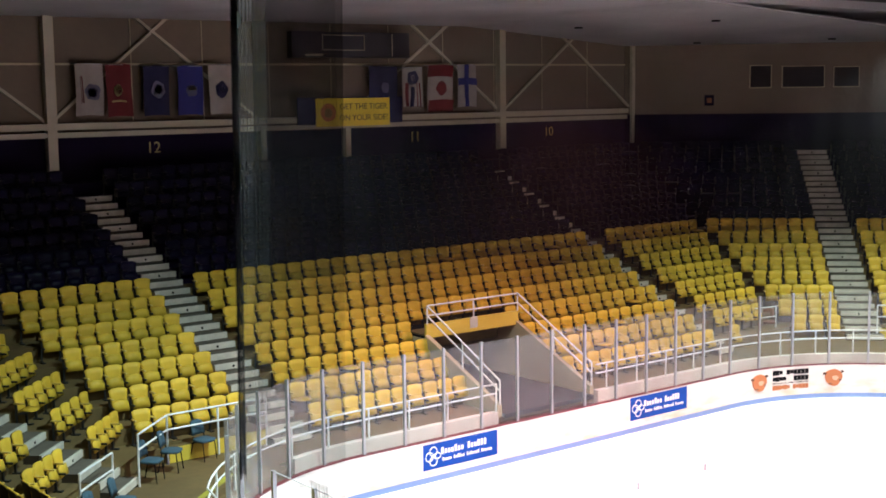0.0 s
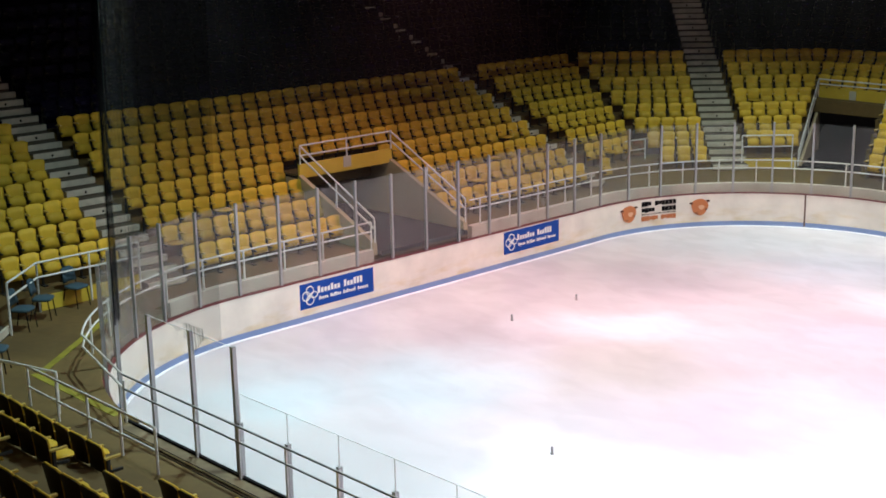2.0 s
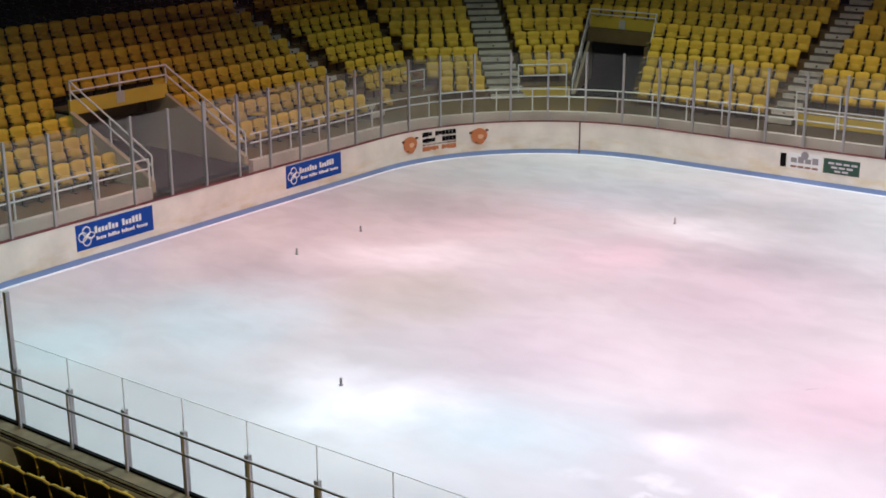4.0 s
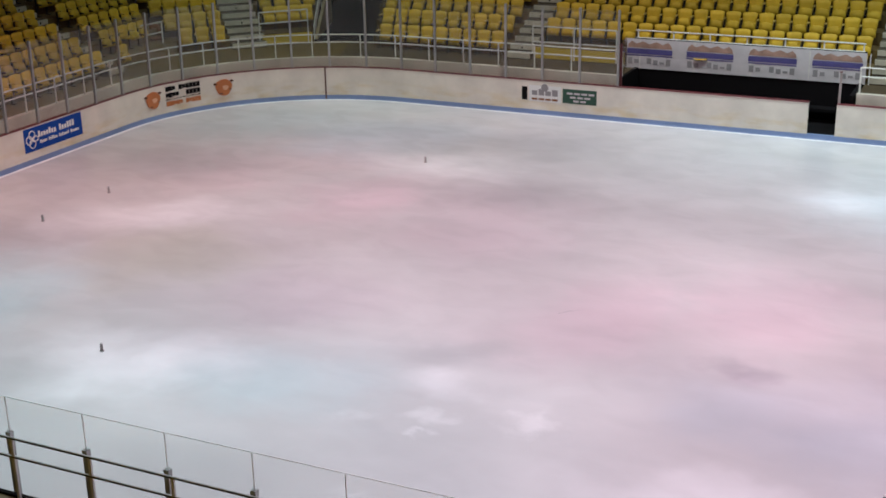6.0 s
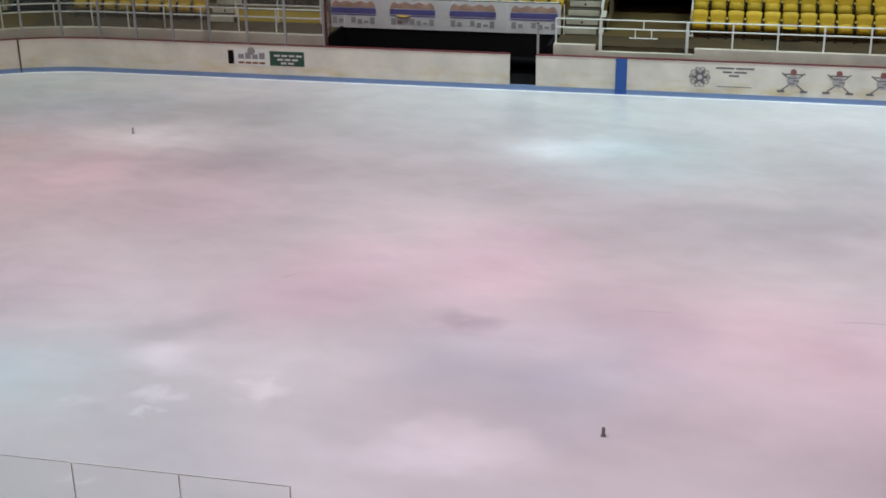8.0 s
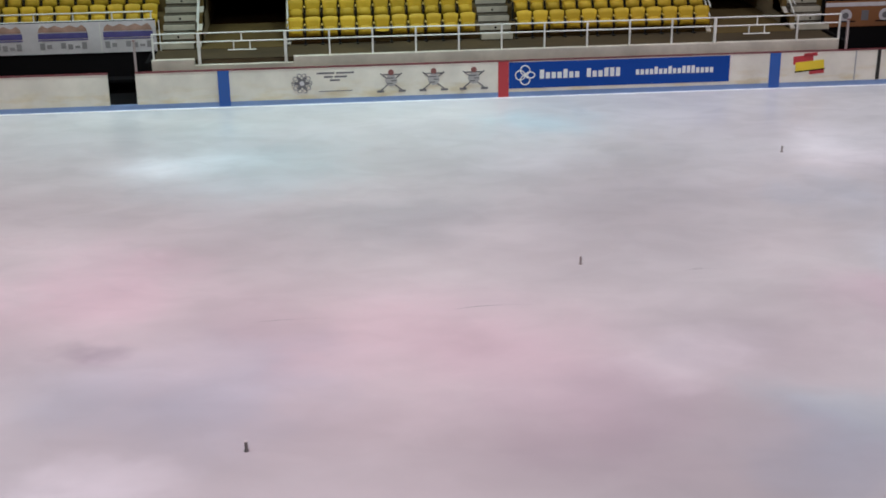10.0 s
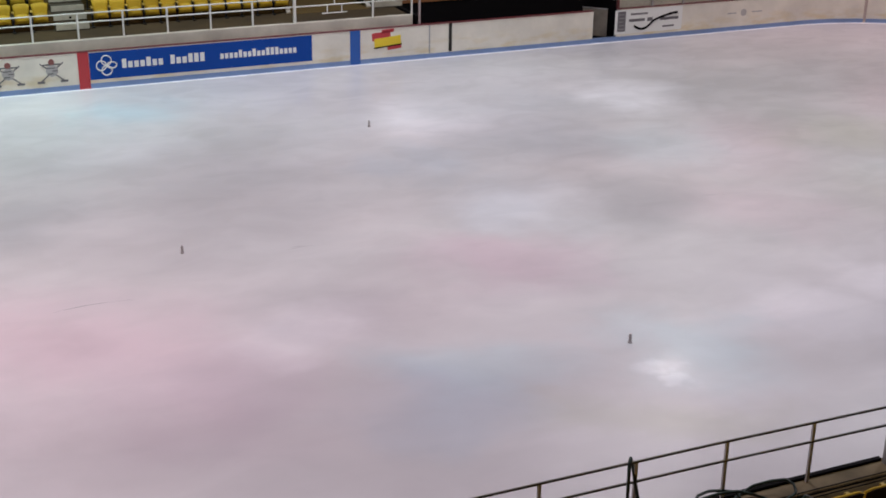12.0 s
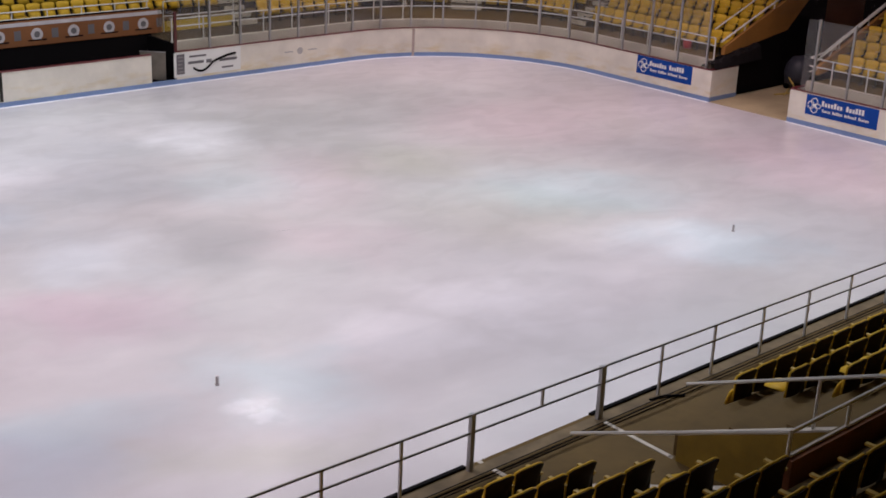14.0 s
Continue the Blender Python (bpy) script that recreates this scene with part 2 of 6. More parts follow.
    nt.links.new(ramp(cloud(0.3, 2.0, 0.0, 5.0), 0.2, 0.8, 0.28, 0.42), bsdf.inputs["Roughness"])
    nt.links.new(ramp(cloud(1.1, 5.0, 0.8, 83.0), 0.38, 0.66, 0.02, 0.3), bsdf.inputs["Coat Weight"])
    bsdf.inputs["Coat Roughness"].default_value = 0.19
    return m


ICE = ice_material()
def scuffed(m):
    """Adds the yellowish puck scuffs and dried smears that lie in streaks along the lower half of the boards."""
    nt = m.node_tree
    bsdf = nt.nodes["Principled BSDF"]
    base = bsdf.inputs["Base Color"].links[0].from_socket
    coord, stretch, tex, up = (nt.nodes.new("ShaderNode" + k) for k in ("TexCoord", "Mapping", "TexNoise", "SeparateXYZ"))
    stretch.inputs["Scale"].default_value = (0.8, 0.8, 3.0)
    tex.inputs["Scale"].default_value, tex.inputs["Detail"].default_value = 1.6, 5.0
    nt.links.new(coord.outputs["Object"], stretch.inputs["Vector"])
    nt.links.new(stretch.outputs["Vector"], tex.inputs["Vector"])
    nt.links.new(coord.outputs["Object"], up.inputs["Vector"])
    patch, low, both = nt.nodes.new("ShaderNodeMapRange"), nt.nodes.new("ShaderNodeMapRange"), nt.nodes.new("ShaderNodeMath")
    patch.inputs["From Min"].default_value, patch.inputs["From Max"].default_value = 0.46, 0.66
    low.inputs["From Min"].default_value, low.inputs["From Max"].default_value = 0.75, 0.25
    both.operation = "MULTIPLY"
    nt.links.new(tex.outputs["Fac"], patch.inputs["Value"])
    nt.links.new(up.outputs["Z"], low.inputs["Value"])
    nt.links.new(patch.outputs["Result"], both.inputs[0])
    nt.links.new(low.outputs["Result"], both.inputs[1])
    mix = nt.nodes.new("ShaderNodeMix")
    mix.data_type, mix.blend_type = "RGBA", "MULTIPLY"
    nt.links.new(both.outputs[0], mix.inputs["Factor"])
    nt.links.new(base, mix.inputs["A"])
    mix.inputs["B"].default_value = (0.9, 0.82, 0.64, 1)
    nt.links.new(mix.outputs["Result"], bsdf.inputs["Base Color"])
    return m


BOARD = scuffed(material("board_plastic", (0.8, 0.75, 0.66), rough=0.4, grain=0.04, stain=0.14, stain_scale=1.2, bump=0.03))
KICK = material("kick_strip_blue", (0.19, 0.28, 0.5), rough=0.4, grain=0.05, stain=0.15, bump=0.03)
CAP = material("cap_rail_red", (0.15, 0.025, 0.03), rough=0.45, grain=0.08)
CONCRETE = material("concrete", (0.135, 0.083, 0.022), rough=0.85, grain=0.2, stain=0.3, stain_scale=0.5, bump=0.2)
FAR_FLOOR = material("darker_concrete", (0.07, 0.044, 0.018), rough=0.85, grain=0.2, stain=0.4, stain_scale=0.7, bump=0.2)
CURB = material("curb_paint", (0.64, 0.58, 0.5), rough=0.7, grain=0.08, stain=0.25, stain_scale=0.9)
STEP_DARK = material("step_concrete", (0.1, 0.08, 0.055), rough=0.85, grain=0.2, stain=0.3, stain_scale=1.0, bump=0.2)
STEP = material("step_paint", (0.55, 0.5, 0.4), rough=0.7, grain=0.1, stain=0.25, stain_scale=1.5)
TAN = material("tan_wall_paint", (0.42, 0.33, 0.2), rough=0.7, grain=0.08, stain=0.25)
MAT = material("dark_rubber_matting", (0.02, 0.018, 0.024), rough=0.9, spec=0.15, grain=0.2, stain=0.2)
RAIL = material("rail_paint", (0.72, 0.7, 0.66), rough=0.45, grain=0.05, stain=0.1)
GALV = material("galvanised_steel", (0.44, 0.44, 0.46), rough=0.4, metal=0.15, grain=0.06)
# dark tone of the near rail's shaded underside
RAIL_STEEL = material("shaded_steel_pipe", (0.035, 0.033, 0.035), rough=0.42, grain=0.1, stain=0.2, spec=1.0)
LEDGE = material("worn_concrete_ledge", (0.2, 0.145, 0.08), rough=0.85, grain=0.2, stain=0.4, stain_scale=1.5, bump=0.2)
PALE_POST = material("pale_flat_steel", (0.62, 0.61, 0.62), rough=0.5, grain=0.06, stain=0.15)
STEEL = material("post_aluminium", (0.4, 0.4, 0.4), rough=0.4, metal=0.7, grain=0.06)
END_POST = material("end_post_dark_red", (0.12, 0.03, 0.03), rough=0.5)
RUSSET_WALL = material("russet_wall_paint", (0.42, 0.19, 0.04), rough=0.75, grain=0.1, stain=0.3)
RUST = material("rust_brown_wall", (0.22, 0.075, 0.028), rough=0.8, grain=0.15, stain=0.3)
# darker yellow: shadow on the entrance walls is put into the colour
YELLOW_WALL = material("yellow_wall_shaded", (0.36, 0.23, 0.03), rough=0.65, grain=0.1, stain=0.35, stain_scale=1.5)
YELLOW_PANEL = material("yellow_panel", (0.6, 0.42, 0.04), rough=0.5, grain=0.06, stain=0.2)
SEAT = material("seat_plastic_yellow", (0.64, 0.4, 0.034), rough=0.5, spec=0.18, grain=0.04, stain=0.1, stain_scale=3.0, bump=0.05, vary=0.13, spread="object")
SEAT_I = material("seat_plastic_yellow_rows", (0.64, 0.4, 0.034), rough=0.5, spec=0.18, grain=0.04, stain=0.1, stain_scale=3.0, bump=0.05, vary=0.13, spread="island")
BLUE = material("seat_plastic_navy", (0.006, 0.004, 0.019), rough=0.3, spec=0.12, grain=0.05, bump=0.03, vary=0.2, spread="object")
BLUE_I = material("seat_plastic_navy_rows", (0.006, 0.004, 0.019), rough=0.3, spec=0.12, grain=0.05, bump=0.03, vary=0.2, spread="island")
IRON = material("seat_bracket_iron", (0.03, 0.028, 0.025), rough=0.5, metal=0.4, grain=0.1)
ARM_TAN = material("armrest_tan", (0.55, 0.38, 0.08), rough=0.5, grain=0.08)
AD_BLUE = material("sign_blue", (0.005, 0.06, 0.33), rough=0.5, spec=0.2, grain=0.03, stain=0.08, bump=0.0)
RED_SIGN = material("sign_red", (0.5, 0.04, 0.05), rough=0.45, grain=0.04, bump=0.0)
SNOW = material("scraped_snow", (0.9, 0.9, 0.92), rough=0.9, grain=0.05, stain=0.12, stain_scale=1.5, bump=0.3)
WHITE = material("sign_white", (0.82, 0.82, 0.8), rough=0.5, grain=0.02, stain=0.05, bump=0.0)
NAVY_WALL = material("navy_wall_paint", (0.009, 0.0035, 0.019), rough=0.7, spec=0.08, grain=0.1, stain=0.2)
PANEL_WALL = material("upper_wall_panel", (0.15, 0.105, 0.066), rough=0.8, grain=0.08, stain=0.25, stain_scale=0.3)
CREAM = material("cream_steel_paint", (0.42, 0.35, 0.24), rough=0.5, grain=0.06, stain=0.12)
CEIL = material("ceiling_foil", (0.42, 0.38, 0.37), rough=0.6, grain=0.08, stain=0.25, stain_scale=0.25)
# for black parts, and in place of deep shade in tunnels and bench boxes
BLACK = material("black_paint_and_shade", (0.006, 0.005, 0.006), rough=0.8, grain=0.1, spec=0.1)
GLASS = glass_material("board_glass", (0.92, 0.93, 0.91), 0.032, 0.06)
CLEAR = glass_material("board_glass_clear", (0.985, 0.99, 0.985), 0.003, 0.02)
# near-black tone for the unlit rear of the seat backs
BACK_SHADE = material("seat_back_shade", (0.022, 0.010, 0.003), rough=0.6, spec=0.25, grain=0.12, stain=0.2, stain_scale=3.0)


# ---- mesh helpers ----
class Build:
    """Collects boxes, strips and tubes into one mesh."""

    def __init__(self):
        self.v, self.f = [], []

    def add(self, verts, faces):
        base = len(self.v)
        self.v.extend(tuple(p) for p in verts)
        self.f.extend(tuple(i + base for i in q) for q in faces)
        return self

    def hexa(self, low, high):
        """A solid between two rings of corners, low and high, each anticlockwise from above."""
        n = len(low)
        faces = [tuple(range(n - 1, -1, -1)), tuple(range(n, 2 * n))]
        faces += [(i, (i + 1) % n, n + (i + 1) % n, n + i) for i in range(n)]
        return self.add(list(low) + list(high), faces)

    def box(self, x0, x1, y0, y1, z0, z1, m=None):
        ring = ((x0, y0), (x1, y0), (x1, y1), (x0, y1))
        low, high = [Vector((*p, z0)) for p in ring], [Vector((*p, z1)) for p in ring]
        if m is not None:
            low, high = [m @ p for p in low], [m @ p for p in high]
        return self.hexa(low, high)

    def prism(self, ring, z0, z1):
        return self.hexa([(x, y, z0) for x, y in ring], [(x, y, z1) for x, y in ring])

    def tube(self, path, radius, n=6, closed=False):
        path = [Vector(p) for p in path]
        rings = []
        for i, p in enumerate(path):
            a = path[i - 1] if (i or closed) else p
            b = path[(i + 1) % len(path)] if (i + 1 < len(path) or closed) else p
            d = (b - a).normalized()
            side = d.cross(Vector((0, 0, 1)))
            side = side.normalized() if side.length > 1e-4 else Vector((1, 0, 0))
            up = side.cross(d)
            rings.append([p + side * math.cos(2 * math.pi * k / n) * radius + up * math.sin(2 * math.pi * k / n) * radius for k in range(n)])
        faces = []
        last = len(rings) if closed else len(rings) - 1
        for i in range(last):
            j = (i + 1) % len(rings)
            faces += [(i * n + k, i * n + (k + 1) % n, j * n + (k + 1) % n, j * n + k) for k in range(n)]
        if not closed:
            faces += [tuple(range(n - 1, -1, -1)), tuple((len(rings) - 1) * n + k for k in range(n))]
        return self.add([p for ring in rings for p in ring], faces)

    def mesh(self, name, mat, smooth=False):
        me = bpy.data.meshes.new(name)
        me.from_pydata(self.v, [], self.f)
        me.materials.append(mat)
        if smooth:
            me.polygons.foreach_set("use_smooth", [True] * len(me.polygons))
        me.update()
        return me


def part(name, shape, mat, parent=None, label="", smooth=False):
    """Links a shape as one mesh object, under a thing or a part where one is given."""
    ob = new(name, shape.mesh(name, mat, smooth))
    ob.parent = parent
    return tagged(ob, label)


def thing(name, label, category, group="", kind="", at=None):
    ob = new(name)
    if at is not None:
        ob.matrix_basis = at
    return tagged(ob, label, category, group, kind)


# ---- plan ----
X_WEST, X_EAST, Y_SIDE, Y_NEAR, CORNER, BOARD_TOP = -30.14, 30.58, 12.72, -12.95, 6.15, 1.08
MID, Y_MID = (X_WEST + X_EAST) / 2, (Y_SIDE + Y_NEAR) / 2
FLOOR, RISE, RUN = 1.27, 0.38, 0.82
ROWS_YELLOW, ROWS_ALL = 8, 15


def outline(off, step=0.5):
    """The rink's rounded rectangle, moved outward by off: points with their outward normals, anticlockwise from the middle of the east end."""
    r = CORNER + off
    hx, hy = (X_EAST - X_WEST) / 2 - CORNER, (Y_SIDE - Y_NEAR) / 2 - CORNER
    pts = []

    def line(a, b, nrm):
        length = math.dist(a, b)
        n = max(1, round(length / step))
        for i in range(n):
            pts.append((a[0] + (b[0] - a[0]) * i / n, a[1] + (b[1] - a[1]) * i / n, *nrm))

    def arc(cx, cy, a0):
        n = max(4, round(r * math.pi / 2 / step))
        for i in range(n):
            a = a0 + math.pi / 2 * i / n
            pts.append((cx + r * math.cos(a), cy + r * math.sin(a), math.cos(a), math.sin(a)))

    e, w = MID + hx + r, MID - hx - r
    line((e, -hy), (e, hy), (1, 0))
    arc(MID + hx, hy, 0)
    line((MID + hx, hy + r), (MID - hx, hy + r), (0, 1))
    arc(MID - hx, hy, math.pi / 2)
    line((w, hy), (w, -hy), (-1, 0))
    arc(MID - hx, -hy, math.pi)
    line((MID - hx, -hy - r), (MID + hx, -hy - r), (0, -1))
    arc(MID + hx, -hy, 1.5 * math.pi)
    return [(x, y + Y_MID, nx, ny) for x, y, nx, ny in pts]


def band(pts, o0, o1, z0, z1):
    """A solid strip along points with normals, between two offsets and two heights."""
    b = Build()
    for (x0, y0, nx0, ny0), (x1, y1, nx1, ny1) in zip(pts[:-1], pts[1:]):
        ring = [(x0 + nx0 * o0, y0 + ny0 * o0), (x0 + nx0 * o1, y0 + ny0 * o1), (x1 + nx1 * o1, y1 + ny1 * o1), (x1 + nx1 * o0, y1 + ny1 * o0)]
        b.prism(ring, z0, z1)
    return b

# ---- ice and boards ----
tagged(part("ice", Build().prism([(x, y) for x, y, _, _ in outline(0.05, 0.6)], -0.2, 0.0), ICE), "cloudy white scraped ice sheet with pink and blue lamp light painted in", "ice rink", kind="structure")

GATES = [("y", 1, MID - 11.36, MID - 10.66), ("y", 1, MID + 16.04, MID + 16.72), ("x", 1, -1.58, 1.4)]


def in_gate(x, y):
    for axis, _, a, b in GATES:
        if axis == "y" and y > Y_SIDE - 0.2 and a < x < b:
            return True
        if axis == "x" and x > X_EAST - 0.2 and a < y < b:
            return True
    return False


def runs(pts, skip):
    """Cuts a closed list of points into stretches outside the places where skip is true."""
    marks = [skip(p[0], p[1]) for p in pts]
    start = marks.index(True) if True in marks else 0
    order = list(range(start, len(pts))) + list(range(start))
    out, now = [], []
    for i in order:
        if marks[i]:
            if len(now) > 1:
                out.append(now)
            now = []
        else:
            now.append(pts[i])
    if True not in marks:
        now.append(pts[order[0]])
    if len(now) > 1:
        out.append(now)
    return out


boards = thing("rink_boards", "white plastic rink boards with blue kick strip and red cap", "rink boards", kind="structure")
for stretch in runs(outline(0.0, 0.305), in_gate):
    for i in range(0, len(stretch) - 1, 8):
        piece = stretch[i:i + 9]
        part("panel", band(piece, 0.0, 0.1, 0.16, BOARD_TOP - 0.02), BOARD, boards)
        near = piece[0][1] < Y_NEAR + 0.3
        part("cap_rail", band(piece, -0.012, 0.12, BOARD_TOP - 0.02, BOARD_TOP + 0.002), BLACK if near else CAP, boards, "black cap rail" if near else "dark red cap rail")

for stretch in runs(outline(0.0, 0.305), lambda x, y: x > X_EAST - 0.2 and -1.58 < y < 1.4):
    for i in range(0, len(stretch) - 1, 8):
        part("kick_strip", band(stretch[i:i + 9], -0.012, 0.1, 0.0, 0.16), KICK, boards, "blue plastic kick strip")
        part("snow_ridge", band(stretch[i:i + 9], -0.095, -0.012, 0.0, 0.018), SNOW, boards, "thin ridge of scraped snow")

part("panel", Build().box(-10.43, -9.9, Y_SIDE + 0.003, Y_SIDE + 0.097, 0.16, BOARD_TOP - 0.022), BOARD, boards)
part("cap_rail", Build().box(-10.43, -9.9, Y_SIDE - 0.009, Y_SIDE + 0.117, BOARD_TOP - 0.022, BOARD_TOP - 0.001), CAP, boards, "dark red cap rail")

# ---- concourse floor, curb ----
BENCHES = [(MID - 17.0, MID - 10.32), (MID + 9.95, MID + 17.0)]
VOM_WEST = (-2.2, 1.0)


def no_floor(x, y):
    return (y > Y_SIDE and any(a < x < b for a, b in BENCHES)) or (x > X_EAST and -1.75 < y < 1.55)


def no_curb(x, y):
    return no_floor(x, y) or (y < Y_NEAR and -24.3 < x < 24.6) or (x < X_WEST and VOM_WEST[0] < y < VOM_WEST[1]) or (y > Y_SIDE and -8.66 < x < -6.22)


ground = Build().prism([(-70, -60), (70, -60), (70, 60), (-70, 60)], -0.5, -0.21)
tagged(part("ground", ground, CONCRETE), "bare concrete slab under the hall", "ground", kind="structure")
for stretch in runs(outline(0.4, 0.4), no_floor):
    for far, mat, label in ((False, CONCRETE, "worn brown concrete walkway behind the boards"), (True, FAR_FLOOR, "darker brown concrete walkway along the far side")):
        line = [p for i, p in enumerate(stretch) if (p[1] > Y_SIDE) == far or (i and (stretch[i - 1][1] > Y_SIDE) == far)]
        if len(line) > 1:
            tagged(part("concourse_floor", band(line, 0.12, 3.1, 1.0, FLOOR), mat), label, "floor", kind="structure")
for stretch in runs(outline(0.4, 0.4), no_curb):
    bare = [p for p in stretch if p[0] < -24.0 and p[1] < -9.0]
    painted = [p for p in stretch if p not in bare]
    for line, paint, label in ((painted, CURB, "off-white painted concrete curb of the stand"), (bare, CONCRETE, "bare brown concrete curb at the corner of the walkway")):
        if len(line) > 1:
            tagged(part("curb_wall", band(line, -0.06 if paint == CURB else -0.3, 0.12, 0.0, 1.33 if paint == CURB else FLOOR + 0.002), paint), label, "curb wall", kind="structure")


near_curb = Build().box(-24.5, 24.8, Y_NEAR - 0.52, Y_NEAR - 0.2, 0.9, FLOOR + 0.008)
tagged(part("curb_wall", near_curb, CONCRETE), "worn brown concrete edge of the near walkway", "curb wall", kind="structure")
low_curb = Build().box(-9.0, -5.9, Y_SIDE + 0.36, Y_SIDE + 0.52, 0.0, 1.15)
tagged(part("curb_wall", low_curb, CURB), "lower off-white curb at the entrance mouth", "curb wall", kind="structure")


def curb_rail(stretch, rise=0.0):
    """A low pipe rail on the curb: two rails and a post about every 1.25 m; the last point may lie higher by rise."""
    x, y = stretch[0][0], stretch[0][1]
    ob = thing("guard_rail", "low white pipe guard rail on the curb", "guard rail", "curb rails")
    for z in (1.81, 2.06):
        part("rail", Build().tube([(p[0], p[1], z + (rise if p is stretch[-1] else 0.0)) for p in stretch], 0.022), RAIL, ob)
    length, nxt = 0.0, 0.0
    last = stretch[0]
    for p in stretch:
        length += math.dist(p[:2], last[:2])
        last = p
        if length >= nxt:
            part("post", Build().tube([(p[0], p[1], 1.265), (p[0], p[1], 2.06)], 0.024), RAIL, ob)
            nxt += 1.25


MOUTH_POSTS = (-8.64, -6.2, 6.28)
FAR_POSTS = (-9.92, -8.64, -6.2, -4.95, -3.72, -2.48, -1.24, 0.0, 1.25, 2.5, 3.75, 5.0, 6.28, 8.75, 10.02)
NEAR_GATE = (5.7, 8.18)
near_rail = thing("guard_rail", "low steel pipe guard rail along the near curb", "guard rail", "curb rails")
NEAR_Y = Y_NEAR - 0.27


def near_line(x):
    """The near rail, shaped to fit the camera's view: it bends slightly away from the ice east of the entrance and
    drops a little towards it.
    """
    return NEAR_Y - 0.019 * max(0.0, x - 3.1), 2.093 + 0.0026 * max(0.0, 3.1 - x)


# light and shade by colour: dark pipe, pale strip for the highlight on top
for drop in (0.0, 0.259):
    part("rail", Build().tube([(x, near_line(x)[0], near_line(x)[1] - drop) for x in (-24.47, -12.0, 3.1, 14.0, 24.6)], 0.018, 10), RAIL_STEEL, near_rail, "pipe coloured dark for its shaded underside", True)
    part("lit_top", Build().tube([(x, near_line(x)[0], near_line(x)[1] - drop + 0.0095) for x in (-24.46, -12.0, 3.1, 14.0, 24.59)], 0.0125, 10), PALE_POST, near_rail, "pale strip for the light along the top of the pipe", True)
for i in range(-23, 16):
    x = 5.74 + 1.2525 * i if i >= 0 else 5.74 + 1.217 * i
    y, top = near_line(x)
    low = top - 0.25 if NEAR_GATE[0] + 0.1 < x < NEAR_GATE[1] - 0.1 else 1.2
    part("post", Build().box(x - 0.02, x + 0.02, y - 0.015, y + 0.015, low, top - 0.01), PALE_POST, near_rail, "flat grey post")


def no_rail(x, y):
    return no_curb(x, y) or (y > Y_SIDE and -10.2 < x < 10.3) or (x < -20.0 and y < -12.5)


far_rail = thing("guard_rail", "low white pipe guard rail along the far curb", "guard rail", "curb rails")
FAR_Y = Y_SIDE + 0.42
for z in (1.81, 2.06):
    part("rail", Build().tube([(-9.92, FAR_Y, z), (FAR_POSTS[-1], FAR_Y, z)], 0.022), RAIL, far_rail)
for x in FAR_POSTS:
    wide = 0.04 if x in MOUTH_POSTS else 0.025
    part("post", Build().box(x - wide, x + wide, FAR_Y - wide, FAR_Y + wide, 1.14, 2.07), RAIL, far_rail)
for x in (-7.43, 7.53):
    part("latch_frame", Build().tube([(x, FAR_Y, 2.06), (x, FAR_Y, 1.81)], 0.02), RAIL, far_rail)
    part("latch_frame", Build().tube([(x - 0.23, FAR_Y, 1.81), (x - 0.23, FAR_Y, 1.56)], 0.018), RAIL, far_rail)
    part("latch_frame", Build().tube([(x + 0.23, FAR_Y, 1.81), (x + 0.23, FAR_Y, 1.56)], 0.018), RAIL, far_rail)
    part("latch_frame", Build().tube([(x - 0.4, FAR_Y, 1.56), (x + 0.4, FAR_Y, 1.56)], 0.018), RAIL, far_rail)


for stretch in runs(outline(0.42, 0.4), no_rail):
    # round the corner the curb rail runs straight on to the start of the near rail
    link = (-24.47, near_line(-24.47)[0], 0.0, -1.0) if stretch[-1][0] < -24.0 and stretch[-1][1] < -11.0 else None
    for i in range(0, len(stretch) - 1, 40):
        piece = stretch[i:i + 41]
        last = i + 41 >= len(stretch)
        if len(piece) > 2 or (last and link):
            curb_rail(piece + [link] if last and link else piece, 0.1 if last and link else 0.0)

# ---- glass on the boards ----
def glazing(stretch, top, post_top, every, name, label, pane_mat=GLASS, glass_low=BOARD_TOP):
    ob = thing(name, label, "board glass", "glass panels over the boards")
    for i in range(0, len(stretch) - 1, every):
        piece = stretch[i:i + every + 1]
        if len(piece) < 2:
            continue
        x, y, nx, ny = piece[0]
        a = math.atan2(ny, nx)
        m = Matrix.Translation((x + nx * 0.05, y + ny * 0.05, 0)) @ Matrix.Rotation(a, 4, "Z")
        part("post", Build().box(-0.035, 0.035, -0.03, 0.03, BOARD_TOP, post_top, m), STEEL, ob, "grey aluminium post")
        pane = band(piece, 0.045, 0.055, glass_low, top)
        near = piece[0][1] < Y_NEAR + 1.5
        pane_ob = part("pane", pane, CLEAR if near else pane_mat, ob, "scratched clear acrylic pane")
        pane_ob.visible_shadow = False


def west_glass(x, y):
    return not (x < MID - 16.9 and (y > -Y_SIDE + 0.4 or x < -23.8))


def east_glass(x, y):
    return not (x > MID + 16.9 and (y > -Y_SIDE + 0.4 or x > 21.3)) or (x > X_EAST - 0.2 and -1.7 < y < 1.5)


GLASS_STEP = 0.4
for skip in (west_glass, east_glass):
    for stretch in runs(outline(0.0, GLASS_STEP), skip):
        glazing(stretch, 3.31, 3.34, 3, "board_glazing", "tall clear acrylic glazing with aluminium posts on the boards")


